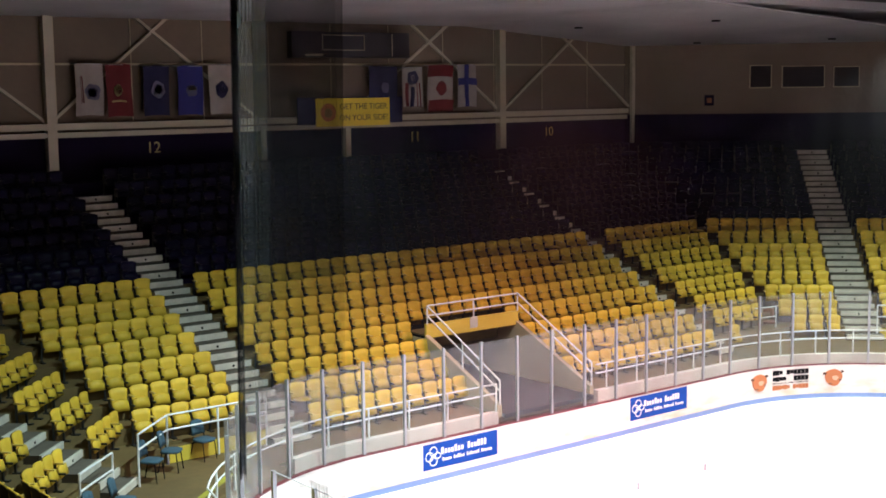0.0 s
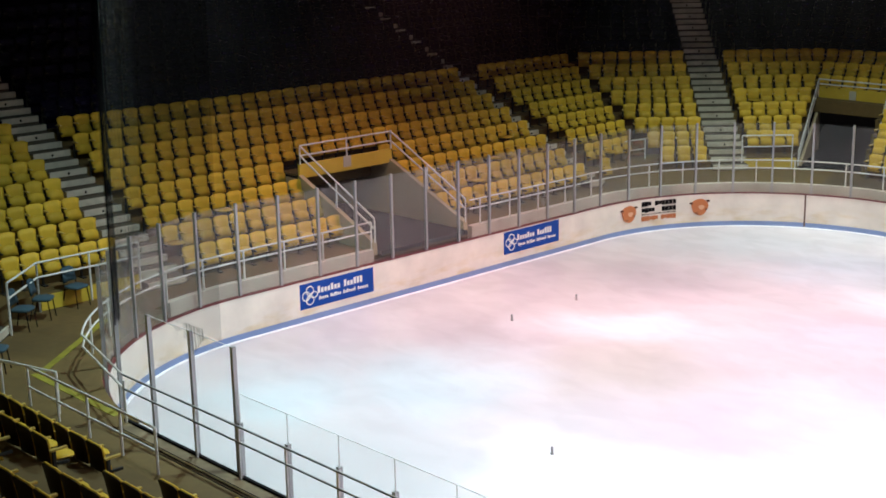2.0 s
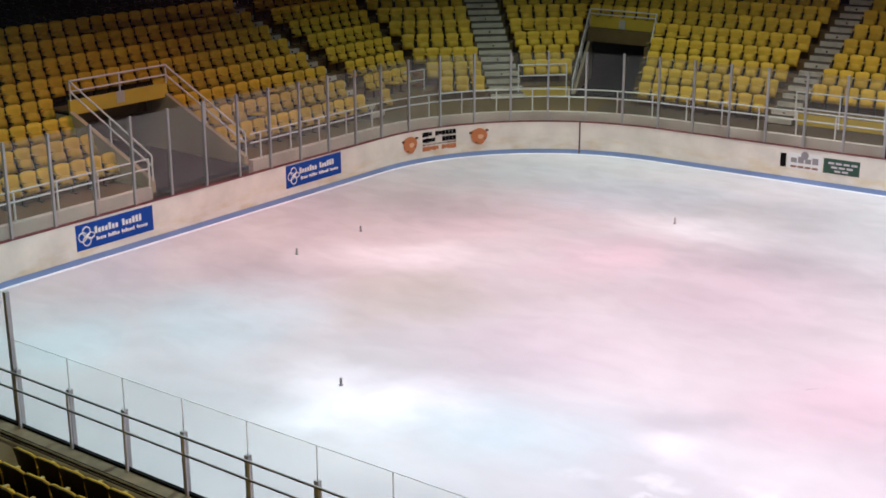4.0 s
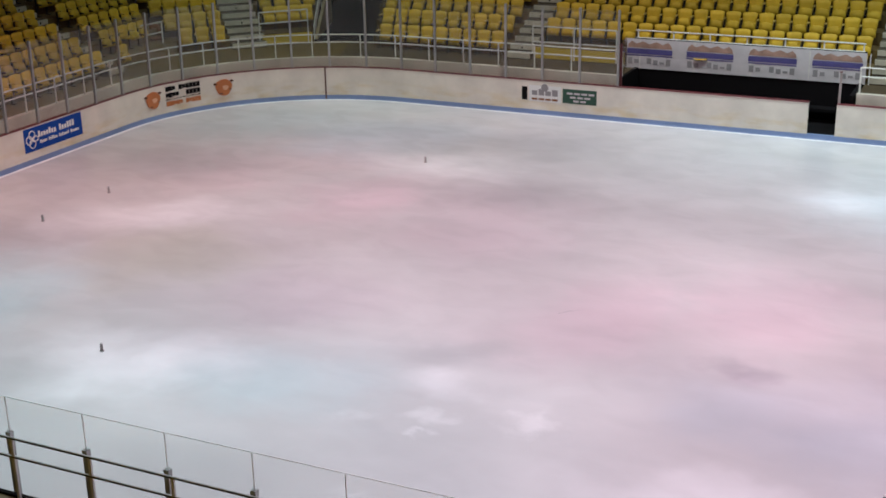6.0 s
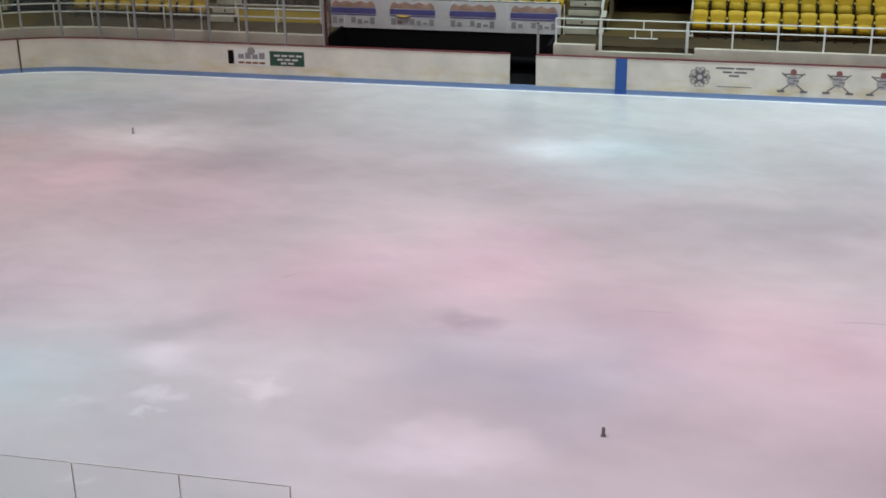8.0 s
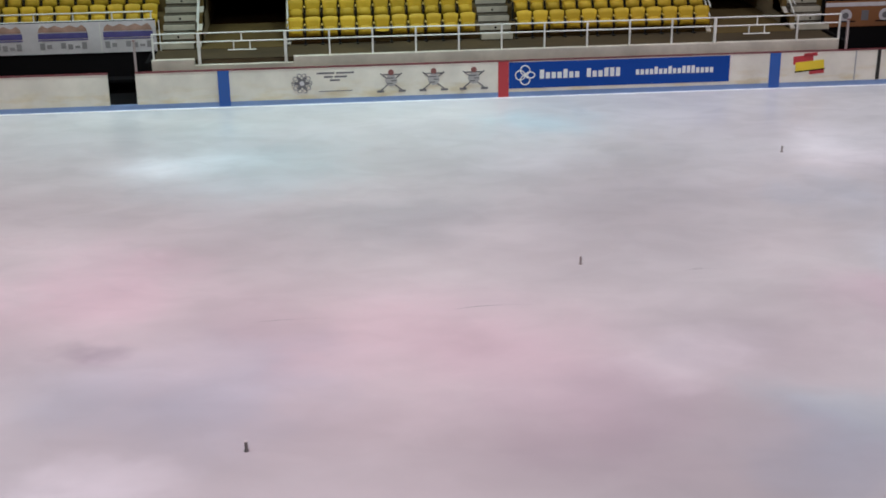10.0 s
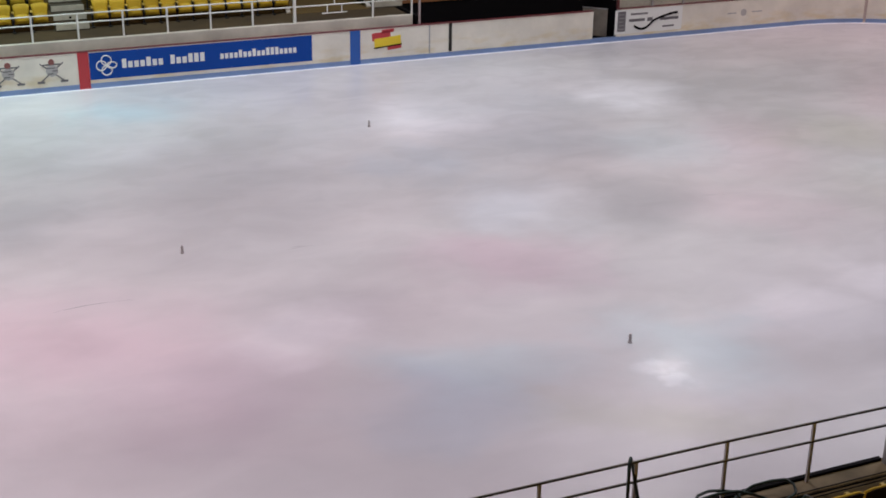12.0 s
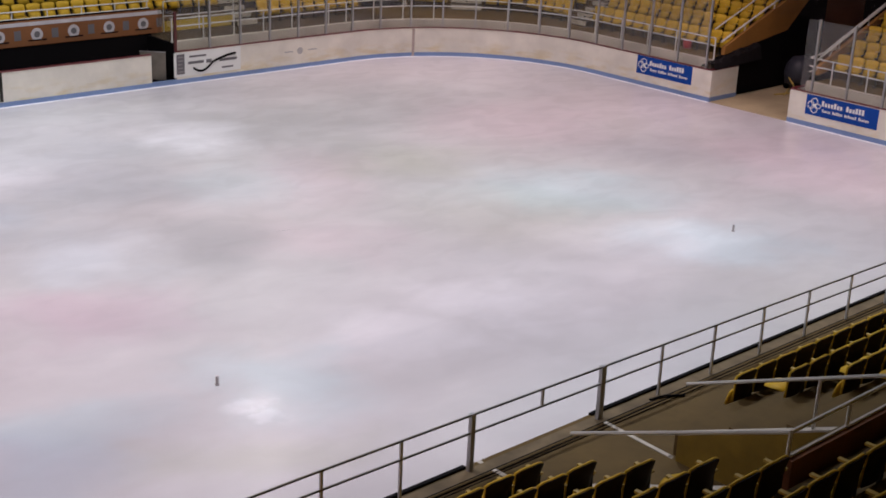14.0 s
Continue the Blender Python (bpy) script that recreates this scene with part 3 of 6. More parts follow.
def near_glass(xs, top, post_top, name, label):
    """Panes between posts along the near boards; a pale seam runs up each joint."""
    ob = thing(name, label, "board glass", "glass panels over the boards")
    y = Y_NEAR - 0.05
    for i, x in enumerate(xs):
        part("post", Build().box(x - 0.035, x + 0.035, y - 0.04, y + 0.03, BOARD_TOP, post_top), STEEL, ob, "grey aluminium post")
        if post_top < top:
            part("seam", Build().box(x - 0.004, x + 0.004, y - 0.008, y + 0.008, post_top, top), SEAM, ob, "pale joint between panes")
        if i + 1 < len(xs):
            pane_ob = part("pane", Build().box(x + 0.01, xs[i + 1] - 0.01, y - 0.006, y + 0.006, BOARD_TOP, top), CLEAR, ob, "clear acrylic pane")
            pane_ob.visible_shadow = False
            part("pane_edge", Build().box(x + 0.01, xs[i + 1] - 0.01, y - 0.006, y + 0.006, top, top + 0.007), SEAM, ob, "pale polished pane edge")


SEAM = material("acrylic_edge", (0.85, 0.88, 0.88), rough=0.3, grain=0.03, bump=0.0)
near_glass([-23.86, -22.57, -21.37], 3.31, 3.33, "board_glazing", "tall clear acrylic glazing with aluminium posts on the near boards")
near_glass([-21.29] + [-20.05 + 1.217 * i for i in range(10)], 2.57, 2.09, "low_board_glazing", "low clear acrylic glazing with short dark posts")

# ---- stands ----
S = math.sqrt(0.5)
SECTIONS = {
    "west": ((-1, 0), (0, 1), 32.17), "east": ((1, 0), (0, 1), 32.17),
    "north": ((0, 1), (1, 0), 15.0), "south": ((0, -1), (1, 0), 14.64),
    "northwest": ((-S, S), (S, S), 31.06), "northeast": ((S, S), (-S, S), 31.06),
    "southwest": ((-S, -S), (S, -S), 31.06), "southeast": ((S, -S), (-S, -S), 31.06),
}


def spot(sec, d, s, z=0.0):
    (nx, ny), (ux, uy), _ = SECTIONS[sec]
    return Vector((MID + nx * d + ux * s, ny * d + uy * s, z))


def limits(sec, d):
    """How far a row at distance d runs along its section, before the next section cuts it off."""
    n, u, d0 = SECTIONS[sec]
    k = (d - d0) / RUN
    if sec in ("west", "east"):
        return -(43.93 + 1.1597 * k - (d0 + RUN * k)), 43.93 + 1.1597 * k - (d0 + RUN * k)
    if sec in ("north", "south"):
        return -(43.93 + 1.1597 * k - (d0 + RUN * k)), 43.93 + 1.1597 * k - (d0 + RUN * k)
    # corner: from the end row to the side row, along u
    end_d, side_d = 32.17 + RUN * k, (15.0 if "north" in sec else 14.64) + RUN * k
    return d - math.sqrt(2) * end_d, math.sqrt(2) * side_d - d


def row_d(sec, k):
    return SECTIONS[sec][2] + RUN * k


# stretches of row k of a section that are left open for a way through the stand
def openings(sec, k):
    if sec == "east" and 1 <= k <= 9:
        return [(-1.9, 1.7)]
    if sec == "west" and 1 <= k <= 3:
        return [(VOM_WEST[0] - 0.1, VOM_WEST[1] + 0.1)]
    if sec == "north" and 1 <= k <= 3:
        return [(-8.95, -6.45), (6.45, 8.95)]
    if sec == "south" and 1 <= k <= 3:
        return [(5.62, 8.0)]
    return []


def vom_corner(k):
    """The slanting way through the corner of the stand: its edge against the corner section."""
    return -9.65 + 0.33 * k


def cut(a, b, holes):
    out = [(a, b)]
    for h0, h1 in holes:
        out = [q for p0, p1 in out for q in ((p0, min(p1, h0)), (max(p0, h1), p1)) if q[1] - q[0] > 0.05]
    return out


for sec in SECTIONS:
    stand = thing("stand_" + sec, "stepped brown concrete seating tiers", "stand", kind="structure")
    for k in range(1, ROWS_ALL + 1):
        d0, d1 = row_d(sec, k - 1), row_d(sec, k)
        z = FLOOR + RISE * k
        (a0, b0), (a1, b1) = limits(sec, d0), limits(sec, d1)
        if sec == "northwest" or sec == "northeast":
            if k <= 4:
                b0 = min(b0, vom_corner(k - 0.5))
                b1 = min(b1, vom_corner(k - 0.5))
        shape = Build()
        for s0, s1 in cut(min(a0, a1), max(b0, b1), openings(sec, k)):
            p, q = max(s0, a0), min(s1, b0)
            p1, q1 = (a1 if s0 == min(a0, a1) else s0), (b1 if s1 == max(b0, b1) else s1)
            if sec == "north" and k <= 4:
                p, p1 = max(p, -26.1 - 0.3 * k), max(p1, -26.1 - 0.3 * k)
                q, q1 = min(q, 26.1 + 0.3 * k), min(q1, 26.1 + 0.3 * k)
            ring = [spot(sec, d0, p), spot(sec, d1, p1), spot(sec, d1, q1), spot(sec, d0, q)]
            area = sum(ring[i].x * ring[(i + 1) % 4].y - ring[(i + 1) % 4].x * ring[i].y for i in range(4))
            if area < 0:
                ring.reverse()
            shape.prism([(r.x, r.y) for r in ring], z - 0.46, z)
        if shape.v:
            # tiers behind the navy seats take the dark wall colour
            part("tier", shape, NAVY_WALL if k > ROWS_YELLOW else CONCRETE, stand, "dark navy tier" if k > ROWS_YELLOW else "")

# ---- hall walls and ceiling ----
WALL_D = RUN * 15.55
w_end, w_side, w_cor = 32.17 + WALL_D, 15.0 + WALL_D, 31.06 + WALL_D
y_c, x_c = math.sqrt(2) * w_cor - w_end, math.sqrt(2) * w_cor - w_side
WALL_RING = [(MID + w_end, -y_c), (MID + w_end, y_c), (MID + x_c, w_side), (MID - x_c, w_side), (MID - w_end, y_c), (MID - w_end, -y_c), (MID - x_c, -w_side), (MID + x_c, -w_side)]
WALL_NAMES = ["east", "northeast", "north", "northwest", "west", "southwest", "south", "southeast"]
for i, wname in enumerate(WALL_NAMES):
    (x0, y0), (x1, y1) = WALL_RING[i], WALL_RING[(i + 1) % 8]
    d = Vector((x1 - x0, y1 - y0, 0))
    nrm = Vector((d.y, -d.x, 0)).normalized()
    m = Matrix(((d.normalized().x, nrm.x, 0, x0), (d.normalized().y, nrm.y, 0, y0), (0, 0, 1, 0), (0, 0, 0, 1)))
    low, high = Build().box(0, d.length, 0, 0.3, 0, 8.5, m), Build().box(0, d.length, 0.02, 0.3, 8.5, 12.6, m)
    w = thing("wall_" + wname, "hall wall, navy below and tan panels above", "wall", kind="structure")
    part("lower_wall", low, NAVY_WALL, w, "dark navy painted lower wall")
    part("upper_wall", high, PANEL_WALL, w, "tan metal wall panels")
INNER = [(MID + (x - MID) * 0.83, y * 0.76) for x, y in WALL_RING]
INNER[2], INNER[3], INNER[4] = (34.8, 26.6), (-34.4, 26.6), (-33.3, 8.6)
ceiling = Build()
for i in range(8):
    j = (i + 1) % 8
    (x0, y0), (x1, y1), (x2, y2), (x3, y3) = WALL_RING[i], WALL_RING[j], INNER[j], INNER[i]
    ceiling.hexa([(x0, y0, 12.08), (x1, y1, 12.08), (x2, y2, 12.42), (x3, y3, 12.42)], [(x0, y0, 12.7), (x1, y1, 12.7), (x2, y2, 12.7), (x3, y3, 12.7)])
tagged(part("ceiling", ceiling, CEIL), "grey foil-faced insulated ceiling over the stands", "ceiling", kind="structure")
# a sloping soffit lowers the ceiling over the north-west corner
soffit = Build()
crease, inner_end, outer_end, corner, wall_end = [Vector(p) for p in ((-44.9, 8.4, 12.07), (-33.3, 8.6, 12.41), (-34.7, 20.9, 11.9), (-44.9, 17.2, 11.4), (-34.2, 28.0, 11.42))]
up = Vector((0, 0, 0.06))
for ring in ((crease, inner_end, corner), (corner, inner_end, outer_end), (corner, outer_end, wall_end)):
    soffit.hexa(ring, [p + up for p in ring])
tagged(part("soffit", soffit, CEIL), "pale sloping soffit under the corner ceiling", "soffit", kind="structure")
roof = Build().prism(INNER, 15.5, 15.7)
for i in range(8):
    (x0, y0), (x1, y1) = INNER[i], INNER[(i + 1) % 8]
    roof.add([(x0, y0, 12.7), (x1, y1, 12.7), (x1, y1, 15.5), (x0, y0, 15.5)], [(0, 1, 2, 3)])
tagged(part("roof", roof, material("roof_dark_deck", (0.05, 0.04, 0.035), rough=0.8, grain=0.15)), "dark roof deck above the ice", "roof", kind="structure")

# ---- seats ----
def plate(w0, w1, z0, z1, y0, y1, thick, bow, nx=4, nz=3):
    """A rounded, slightly hollow plastic shell, lower width w0, upper width w1, leaning from y0 to y1."""
    front, back = [], []
    for j in range(nz + 1):
        v = j / nz
        for i in range(nx + 1):
            u = -1 + 2 * i / nx
            w = (w0 + (w1 - w0) * v) / 2
            corner = 0.042 * (abs(u) ** 4) * (1 if j == nz else 0)
            z = z0 + (z1 - z0) * v - corner
            y = y0 + (y1 - y0) * v + bow * (u * u)
            front.append((u * w, y, z))
            back.append((u * w, y - thick, z))
    n = nx + 1
    faces = []
    off = len(front)
    for j in range(nz):
        for i in range(nx):
            a = j * n + i
            faces.append((a, a + n, a + n + 1, a + 1))
            faces.append((off + a, off + a + 1, off + a + n + 1, off + a + n))
    for i in range(nx):
        faces.append((i, i + 1, off + i + 1, off + i))
        a = nz * n + i
        faces.append((a, off + a, off + a + 1, a + 1))
    for j in range(nz):
        a, b = j * n, j * n + nx
        faces.append((a, off + a, off + a + n, a + n))
        faces.append((b, b + n, off + b + n, off + b))
    return Build().add(front + back, faces)


# a seat looks along its +y; its back stands at y = 0, its tread at z = 0
BACK_SHAPE = plate(0.375, 0.47, 0.35, 0.81, 0.06, 0.0, 0.03, 0.03, 6)
# added rear sheet that carries the shade on the back of the seat
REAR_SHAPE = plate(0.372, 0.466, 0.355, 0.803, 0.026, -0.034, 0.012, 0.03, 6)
PAN_UP = plate(0.42, 0.40, 0.27, 0.53, 0.17, 0.115, 0.035, 0.015, 3, 2)
PAN_DOWN = Build()
for px, py, pz in [(v[0], v[1], v[2]) for v in PAN_UP.v]:
    PAN_DOWN.v.append((px, 0.11 + (pz - 0.27) * 1.35, 0.42 + (py - 0.13) * 0.4))
PAN_DOWN.f = list(PAN_UP.f)
ARM = Build().box(0.225, 0.265, 0.05, 0.1, 0.0, 0.58).box(0.225, 0.265, 0.12, 0.30, 0.36, 0.40).box(0.20, 0.29, 0.02, 0.22, 0.0, 0.03)
BACK_ME, PAN_ME, PAND_ME = BACK_SHAPE.mesh("backrest", SEAT, True), PAN_UP.mesh("seat", SEAT, True), PAN_DOWN.mesh("seat", SEAT, True)
BACKB_ME, PANB_ME = BACK_SHAPE.mesh("backrest", BLUE, True), PAN_UP.mesh("seat", BLUE, True)
ARM_ME = ARM.mesh("bracket", IRON)
REAR_ME = REAR_SHAPE.mesh("back_shell", BACK_SHADE, True)
REST = Build().box(0.222, 0.274, 0.02, 0.28, 0.585, 0.612)
REST_ME, RESTB_ME = REST.mesh("armrest", ARM_TAN), REST.mesh("armrest", IRON)

AISLES = {"west": [(-8.6, -7.35), (7.78, 8.72)], "east": [(-8.6, -6.5), (8.2, 9.25)],
          "north": [(-21.5, -20.4), (-10.2, -9.0), (-0.75, 0.45), (9.0, 10.2), (20.4, 21.5)],
          "south": [(-21.5, -20.0), (-10.2, -9.0), (-0.75, 0.45), (20.4, 21.5)],
          "northwest": [(-12.75, -11.3)], "northeast": [(-12.75, -11.3)], "southwest": [(-13.4, -12.0)], "southeast": [(-12.75, -11.3)]}


def blocks(sec, k):
    """The stretches of row k that hold seats."""
    a, b = limits(sec, row_d(sec, k))
    holes = list(AISLES[sec])
    if sec == "east" and k <= 9:
        holes.append((-2.1, 1.9))
    if sec == "west" and k <= 3:
        holes.append((VOM_WEST[0] - 0.08, VOM_WEST[1] + 0.2))
    if sec == "north" and k <= 3:
        holes += [(-9.0, -6.4), (6.4, 9.0)]
    if sec == "south" and k <= 4:
        holes.append((5.45, 9.4))
    if sec == "north" and k < 1:
        holes += [(-20.6, -17.3), (17.3, 20.6)]
    if sec == "north" and k <= 4:
        a, b = max(a, -26.25 - 0.3 * k), min(b, 26.25 + 0.3 * k)
    if sec in ("northwest", "northeast"):
        b = min(b, vom_corner(k) - 0.2) if k <= 4 else b
    if sec == "northwest" and k < 2:
        a = max(a, -14.5 - 0.45 * k)
    if sec == "northwest" and k < 1:
        holes.append((-11.4, 0))
    if sec == "west" and k < 1:
        holes.append((-20, -7.3))
    if sec in ("southwest", "southeast") and k < 1:
        return []
    if sec == "west":
        a = max(a, -(11.5 + 0.2 * k)) if k < 8 else a
        b -= (2.7, 0.85)[k] if k < 2 else 0.42
    if sec == "south" and k < 1:
        a = max(a, -19.6)
    if sec == "southwest":
        a -= 0.42
    return cut(a + (0.03 if sec in ("northwest", "southwest") else 0.15), b - (0.0 if sec == "northwest" else 0.15), holes)


seat_rng = random.Random(3)
places = []
for sec in SECTIONS:
    n, u, _ = SECTIONS[sec]
    turn = math.atan2(-n[1], -n[0]) - math.pi / 2
    for k in range(ROWS_ALL):
        if sec in ("south", "southeast") and k > 7:
            continue
        for s0, s1 in blocks(sec, k):
            count = max(1, round((s1 - s0) / 0.5))
            pitch = (s1 - s0) / count
            for i in range(count):
                s = (s0 + s1) / 2 + (i - (count - 1) / 2) * pitch
                p = spot(sec, row_d(sec, k) - 0.06, s, FLOOR + RISE * k - (0.04 if sec == "south" else 0.0))
                places.append((sec, k, s, Matrix.Translation(p) @ Matrix.Rotation(turn + seat_rng.uniform(-0.03, 0.03), 4, "Z")))


def seat(m, navy, pan_down):
    ob = thing("stadium_seat", "navy plastic tip-up stadium seat on the tier" if navy else "yellow plastic tip-up stadium seat, " + ("pan down" if pan_down else "pan folded up"), "stadium seat", "seats of the stands", at=m)
    owners = {}
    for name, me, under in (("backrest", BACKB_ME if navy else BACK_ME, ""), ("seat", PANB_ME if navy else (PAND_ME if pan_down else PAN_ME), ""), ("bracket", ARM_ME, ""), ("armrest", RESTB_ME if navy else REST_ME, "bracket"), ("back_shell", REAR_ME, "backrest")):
        c = owners[name] = new(name, me)
        c.parent = owners.get(under, ob)


def single(sec, k, s):
    """The seats nearest the camera and the ice stand as things of their own."""
    if k >= ROWS_YELLOW:
        return sec == "west" and k == 8 and -7.1 < s < 8.2
    if sec == "west":
        return k <= 3 and -13 < s < 8.3
    if sec == "north":
        return k == 0 and -21 < s < 21
    if sec == "south":
        return k <= 2 and (4 < s < 12 or -27 < s < -20)
    return sec == "northwest" and k <= 1


rest = {}
for sec, k, s, m in places:
    navy, down = k >= ROWS_YELLOW, seat_rng.random() < (0.75 if sec == "south" and k <= 3 else 0.04)
    if single(sec, k, s):
        seat(m, navy, down)
    else:
        key = (sec, navy)
        for shape, slot in ((BACK_SHAPE, "shell"), (PAN_DOWN if down else PAN_UP, "shell"), (ARM, "iron"), (REST, "rest"), (REAR_SHAPE, "rear")):
            v, f = rest.setdefault((sec, navy, slot), ([], []))
            base = sum(len(q) for q in v)
            pts = np.array(shape.v) @ np.array(m.to_3x3()).T + np.array(m.translation)
            v.append(pts)
            f.extend(tuple(i + base for i in q) for q in shape.f)
for (sec, navy, slot), (v, f) in rest.items():
    b = Build()
    b.v, b.f = np.concatenate(v).tolist(), f
    me = b.mesh("seat_rows", (BLUE_I if navy else SEAT_I) if slot == "shell" else {"iron": IRON, "rest": IRON if navy else ARM_TAN, "rear": BACK_SHADE}[slot], slot == "shell")
    if slot == "shell":
        owner = tagged(new("seat_rows", me), "rows of " + ("navy" if navy else "yellow") + " plastic tip-up seats on the tiers", "stadium seats", kind="stuff")
    else:
        c = new({"iron": "brackets", "rest": "armrests", "rear": "back_shells"}[slot], me)
        c.parent = owner
        tagged(c, kind="stuff")

# ---- aisle stairs ----
def aisle_stair(sec, s0, s1, k0=0, k1=ROWS_ALL):
    ob = thing("aisle_stair", "dark concrete aisle steps with white painted risers", "aisle stairs", "aisle stairs of the stands", kind="structure")
    for k in range(k0, k1):
        d = row_d(sec, k)
        z = FLOOR + RISE * k
        for da, db, za, zb in ((d - 0.40, d - 0.002, z, z + RISE / 2), (d - 0.004, d + 0.41, z + RISE / 2, z + RISE + 0.012)):
            ring = [spot(sec, da, s0), spot(sec, db, s0), spot(sec, db, s1), spot(sec, da, s1)]
            area = sum(ring[i].x * ring[(i + 1) % 4].y - ring[(i + 1) % 4].x * ring[i].y for i in range(4))
            if area < 0:
                ring.reverse()
            part("step", Build().prism([(r.x, r.y) for r in ring], za, zb), STEP_DARK, ob)
            face = [spot(sec, da - 0.012, s0), spot(sec, da + 0.05, s0), spot(sec, da + 0.05, s1), spot(sec, da - 0.012, s1)]
            if area < 0:
                face.reverse()
            part("riser_band", Build().prism([(r.x, r.y) for r in face], zb - 0.15, zb + 0.006), STEP, ob, "worn white painted riser")
            if za > z + 0.1:
                mid = spot(sec, da - 0.014, (s0 + s1) / 2, zb - 0.08)
                part("riser_disc", Build().tube([mid, spot(sec, da - 0.02, (s0 + s1) / 2, zb - 0.08)], 0.035, 8), BLACK, ob, "round dark aisle light")


for sec in SECTIONS:
    for s0, s1 in AISLES[sec]:
        if sec != "south":
            lo, hi = (-8.45, -7.4) if s0 == -8.6 else ((7.7, 8.4) if s0 == 7.78 else (s0 + 0.12, s1 - 0.14))
            aisle_stair(sec, lo, hi, 0, 8 if "south" in sec or "east" in sec else (14 if sec == "west" else ROWS_ALL))

# ---- ways through the stands ----
BANNER_NOTICE = material("paper_notice", (0.45, 0.43, 0.36), rough=0.7, grain=0.05, bump=0.0)
def solid(corners, mat, name, parent, label="", thick=None):
    """A flat-sided wall between four corners given low-near, low-far, high-far, high-near, with a thickness along thick."""
    a = [Vector(c) for c in corners]
    t = Vector(thick)
    b = Build()
    v = a + [p + t for p in a]
    b.add(v, [(0, 1, 2, 3), (7, 6, 5, 4), (0, 4, 5, 1), (1, 5, 6, 2), (2, 6, 7, 3), (3, 7, 4, 0)])
    return part(name, b, mat, parent, label)


def way_through(sec, s0, s1, d_in, d_head, rail_in, rail_head, panel_low, panel_high, wall_in, wall_head, sign=False, deep=5.0, drops=(0.0, 0.28), plain=False, floor_z=FLOOR, side=TAN, header=None):
    """An opening through the tiers: sloping side walls, a yellow header panel, pipe rails and a dark tunnel behind."""
    ob = thing("stand_entrance", "walk-through entrance in the seating with yellow header and white rails", "stand entrance", "entrances of the stands", kind="structure")
    u = spot(sec, 0, 1) - spot(sec, 0, 0)
    for s, t in ((s0, -0.14), (s1, 0.14)):
        solid([spot(sec, d_in, s, floor_z - 0.1), spot(sec, d_head, s, floor_z - 0.1), spot(sec, d_head, s, wall_head), spot(sec, d_in, s, wall_in)], side, "side_wall", ob, "painted sloping side wall", u * t)
        solid([spot(sec, d_head, s, 0.6), spot(sec, d_head + deep, s, 0.6), spot(sec, d_head + deep, s, panel_low), spot(sec, d_head, s, panel_low)], TAN, "side_wall", ob, "tan painted tunnel wall", u * t)
        sm = s + t * 0.5
        for drop in drops:
            part("rail", Build().tube([spot(sec, d_in, sm, rail_in - drop), spot(sec, d_head, sm, rail_head - drop)], 0.024), RAIL, ob, "white pipe rail")
        if plain:
            solid([spot(sec, d_in, s, wall_in + 0.002), spot(sec, d_head, s, wall_head + 0.002), spot(sec, d_head, s, wall_head + 0.03), spot(sec, d_in, s, wall_in + 0.03)], CURB, "edge_strip", ob, "white painted wall edge", u * t)
        for q in ((0.65,) if t > 0 else ()) if plain else (0.0, 0.5):
            d = d_in + (d_head - d_in) * q
            part("post", Build().tube([spot(sec, d, sm, wall_in + (wall_head - wall_in) * q), spot(sec, d, sm, rail_in + (rail_head - rail_in) * q)], 0.022), RAIL, ob)
    n = Vector((*SECTIONS[sec][0], 0))
    solid([spot(sec, d_head, s0 - 0.1, panel_low), spot(sec, d_head, s1 + 0.1, panel_low), spot(sec, d_head, s1 + 0.1, panel_high), spot(sec, d_head, s0 - 0.1, panel_high)], header or YELLOW_PANEL, "header_panel", ob, "brown painted header panel" if header else "yellow painted header panel", n * 0.08)
    if header:
        solid([spot(sec, d_head - 0.01, s0 - 0.1, panel_high + 0.002), spot(sec, d_head - 0.01, s1 + 0.1, panel_high + 0.002), spot(sec, d_head - 0.01, s1 + 0.1, panel_high + 0.03), spot(sec, d_head - 0.01, s0 - 0.1, panel_high + 0.03)], CURB, "edge_strip", ob, "white painted top edge", n * 0.03)
    solid([spot(sec, d_head + 0.08, s0 - 0.1, panel_low), spot(sec, d_head + 0.9, s0 - 0.1, panel_low), spot(sec, d_head + 0.9, s0 - 0.1, panel_low + 0.1), spot(sec, d_head + 0.08, s0 - 0.1, panel_low + 0.1)], CONCRETE, "slab", ob, "", u * (s1 - s0 + 0.2))
    for z in [rail_head - drop for drop in drops]:
        part("rail", Build().tube([spot(sec, d_head, s0 - 0.07, z), spot(sec, d_head, s1 + 0.07, z)], 0.024), RAIL, ob, "white pipe rail")
    for s in (s0 - 0.07, (s0 + s1) / 2, s1 + 0.07):
        part("post", Build().tube([spot(sec, d_head, s, panel_high), spot(sec, d_head, s, rail_head)], 0.022), RAIL, ob)
    if sign:
        mid = (s0 + s1) / 2
        solid([spot(sec, d_head - 0.012, mid - 0.14, panel_low + 0.1), spot(sec, d_head - 0.012, mid + 0.14, panel_low + 0.1), spot(sec, d_head - 0.012, mid + 0.14, panel_high + 0.02), spot(sec, d_head - 0.012, mid - 0.14, panel_high + 0.02)], BANNER_NOTICE, "notice", ob, "white paper notice", n * 0.01)
    # floor covering and tunnel
    ring = [spot(sec, d_in - 0.15, s0), spot(sec, d_head + deep, s0), spot(sec, d_head + deep, s1), spot(sec, d_in - 0.15, s1)]
    if sum(ring[i].x * ring[(i + 1) % 4].y - ring[(i + 1) % 4].x * ring[i].y for i in range(4)) < 0:
        ring.reverse()
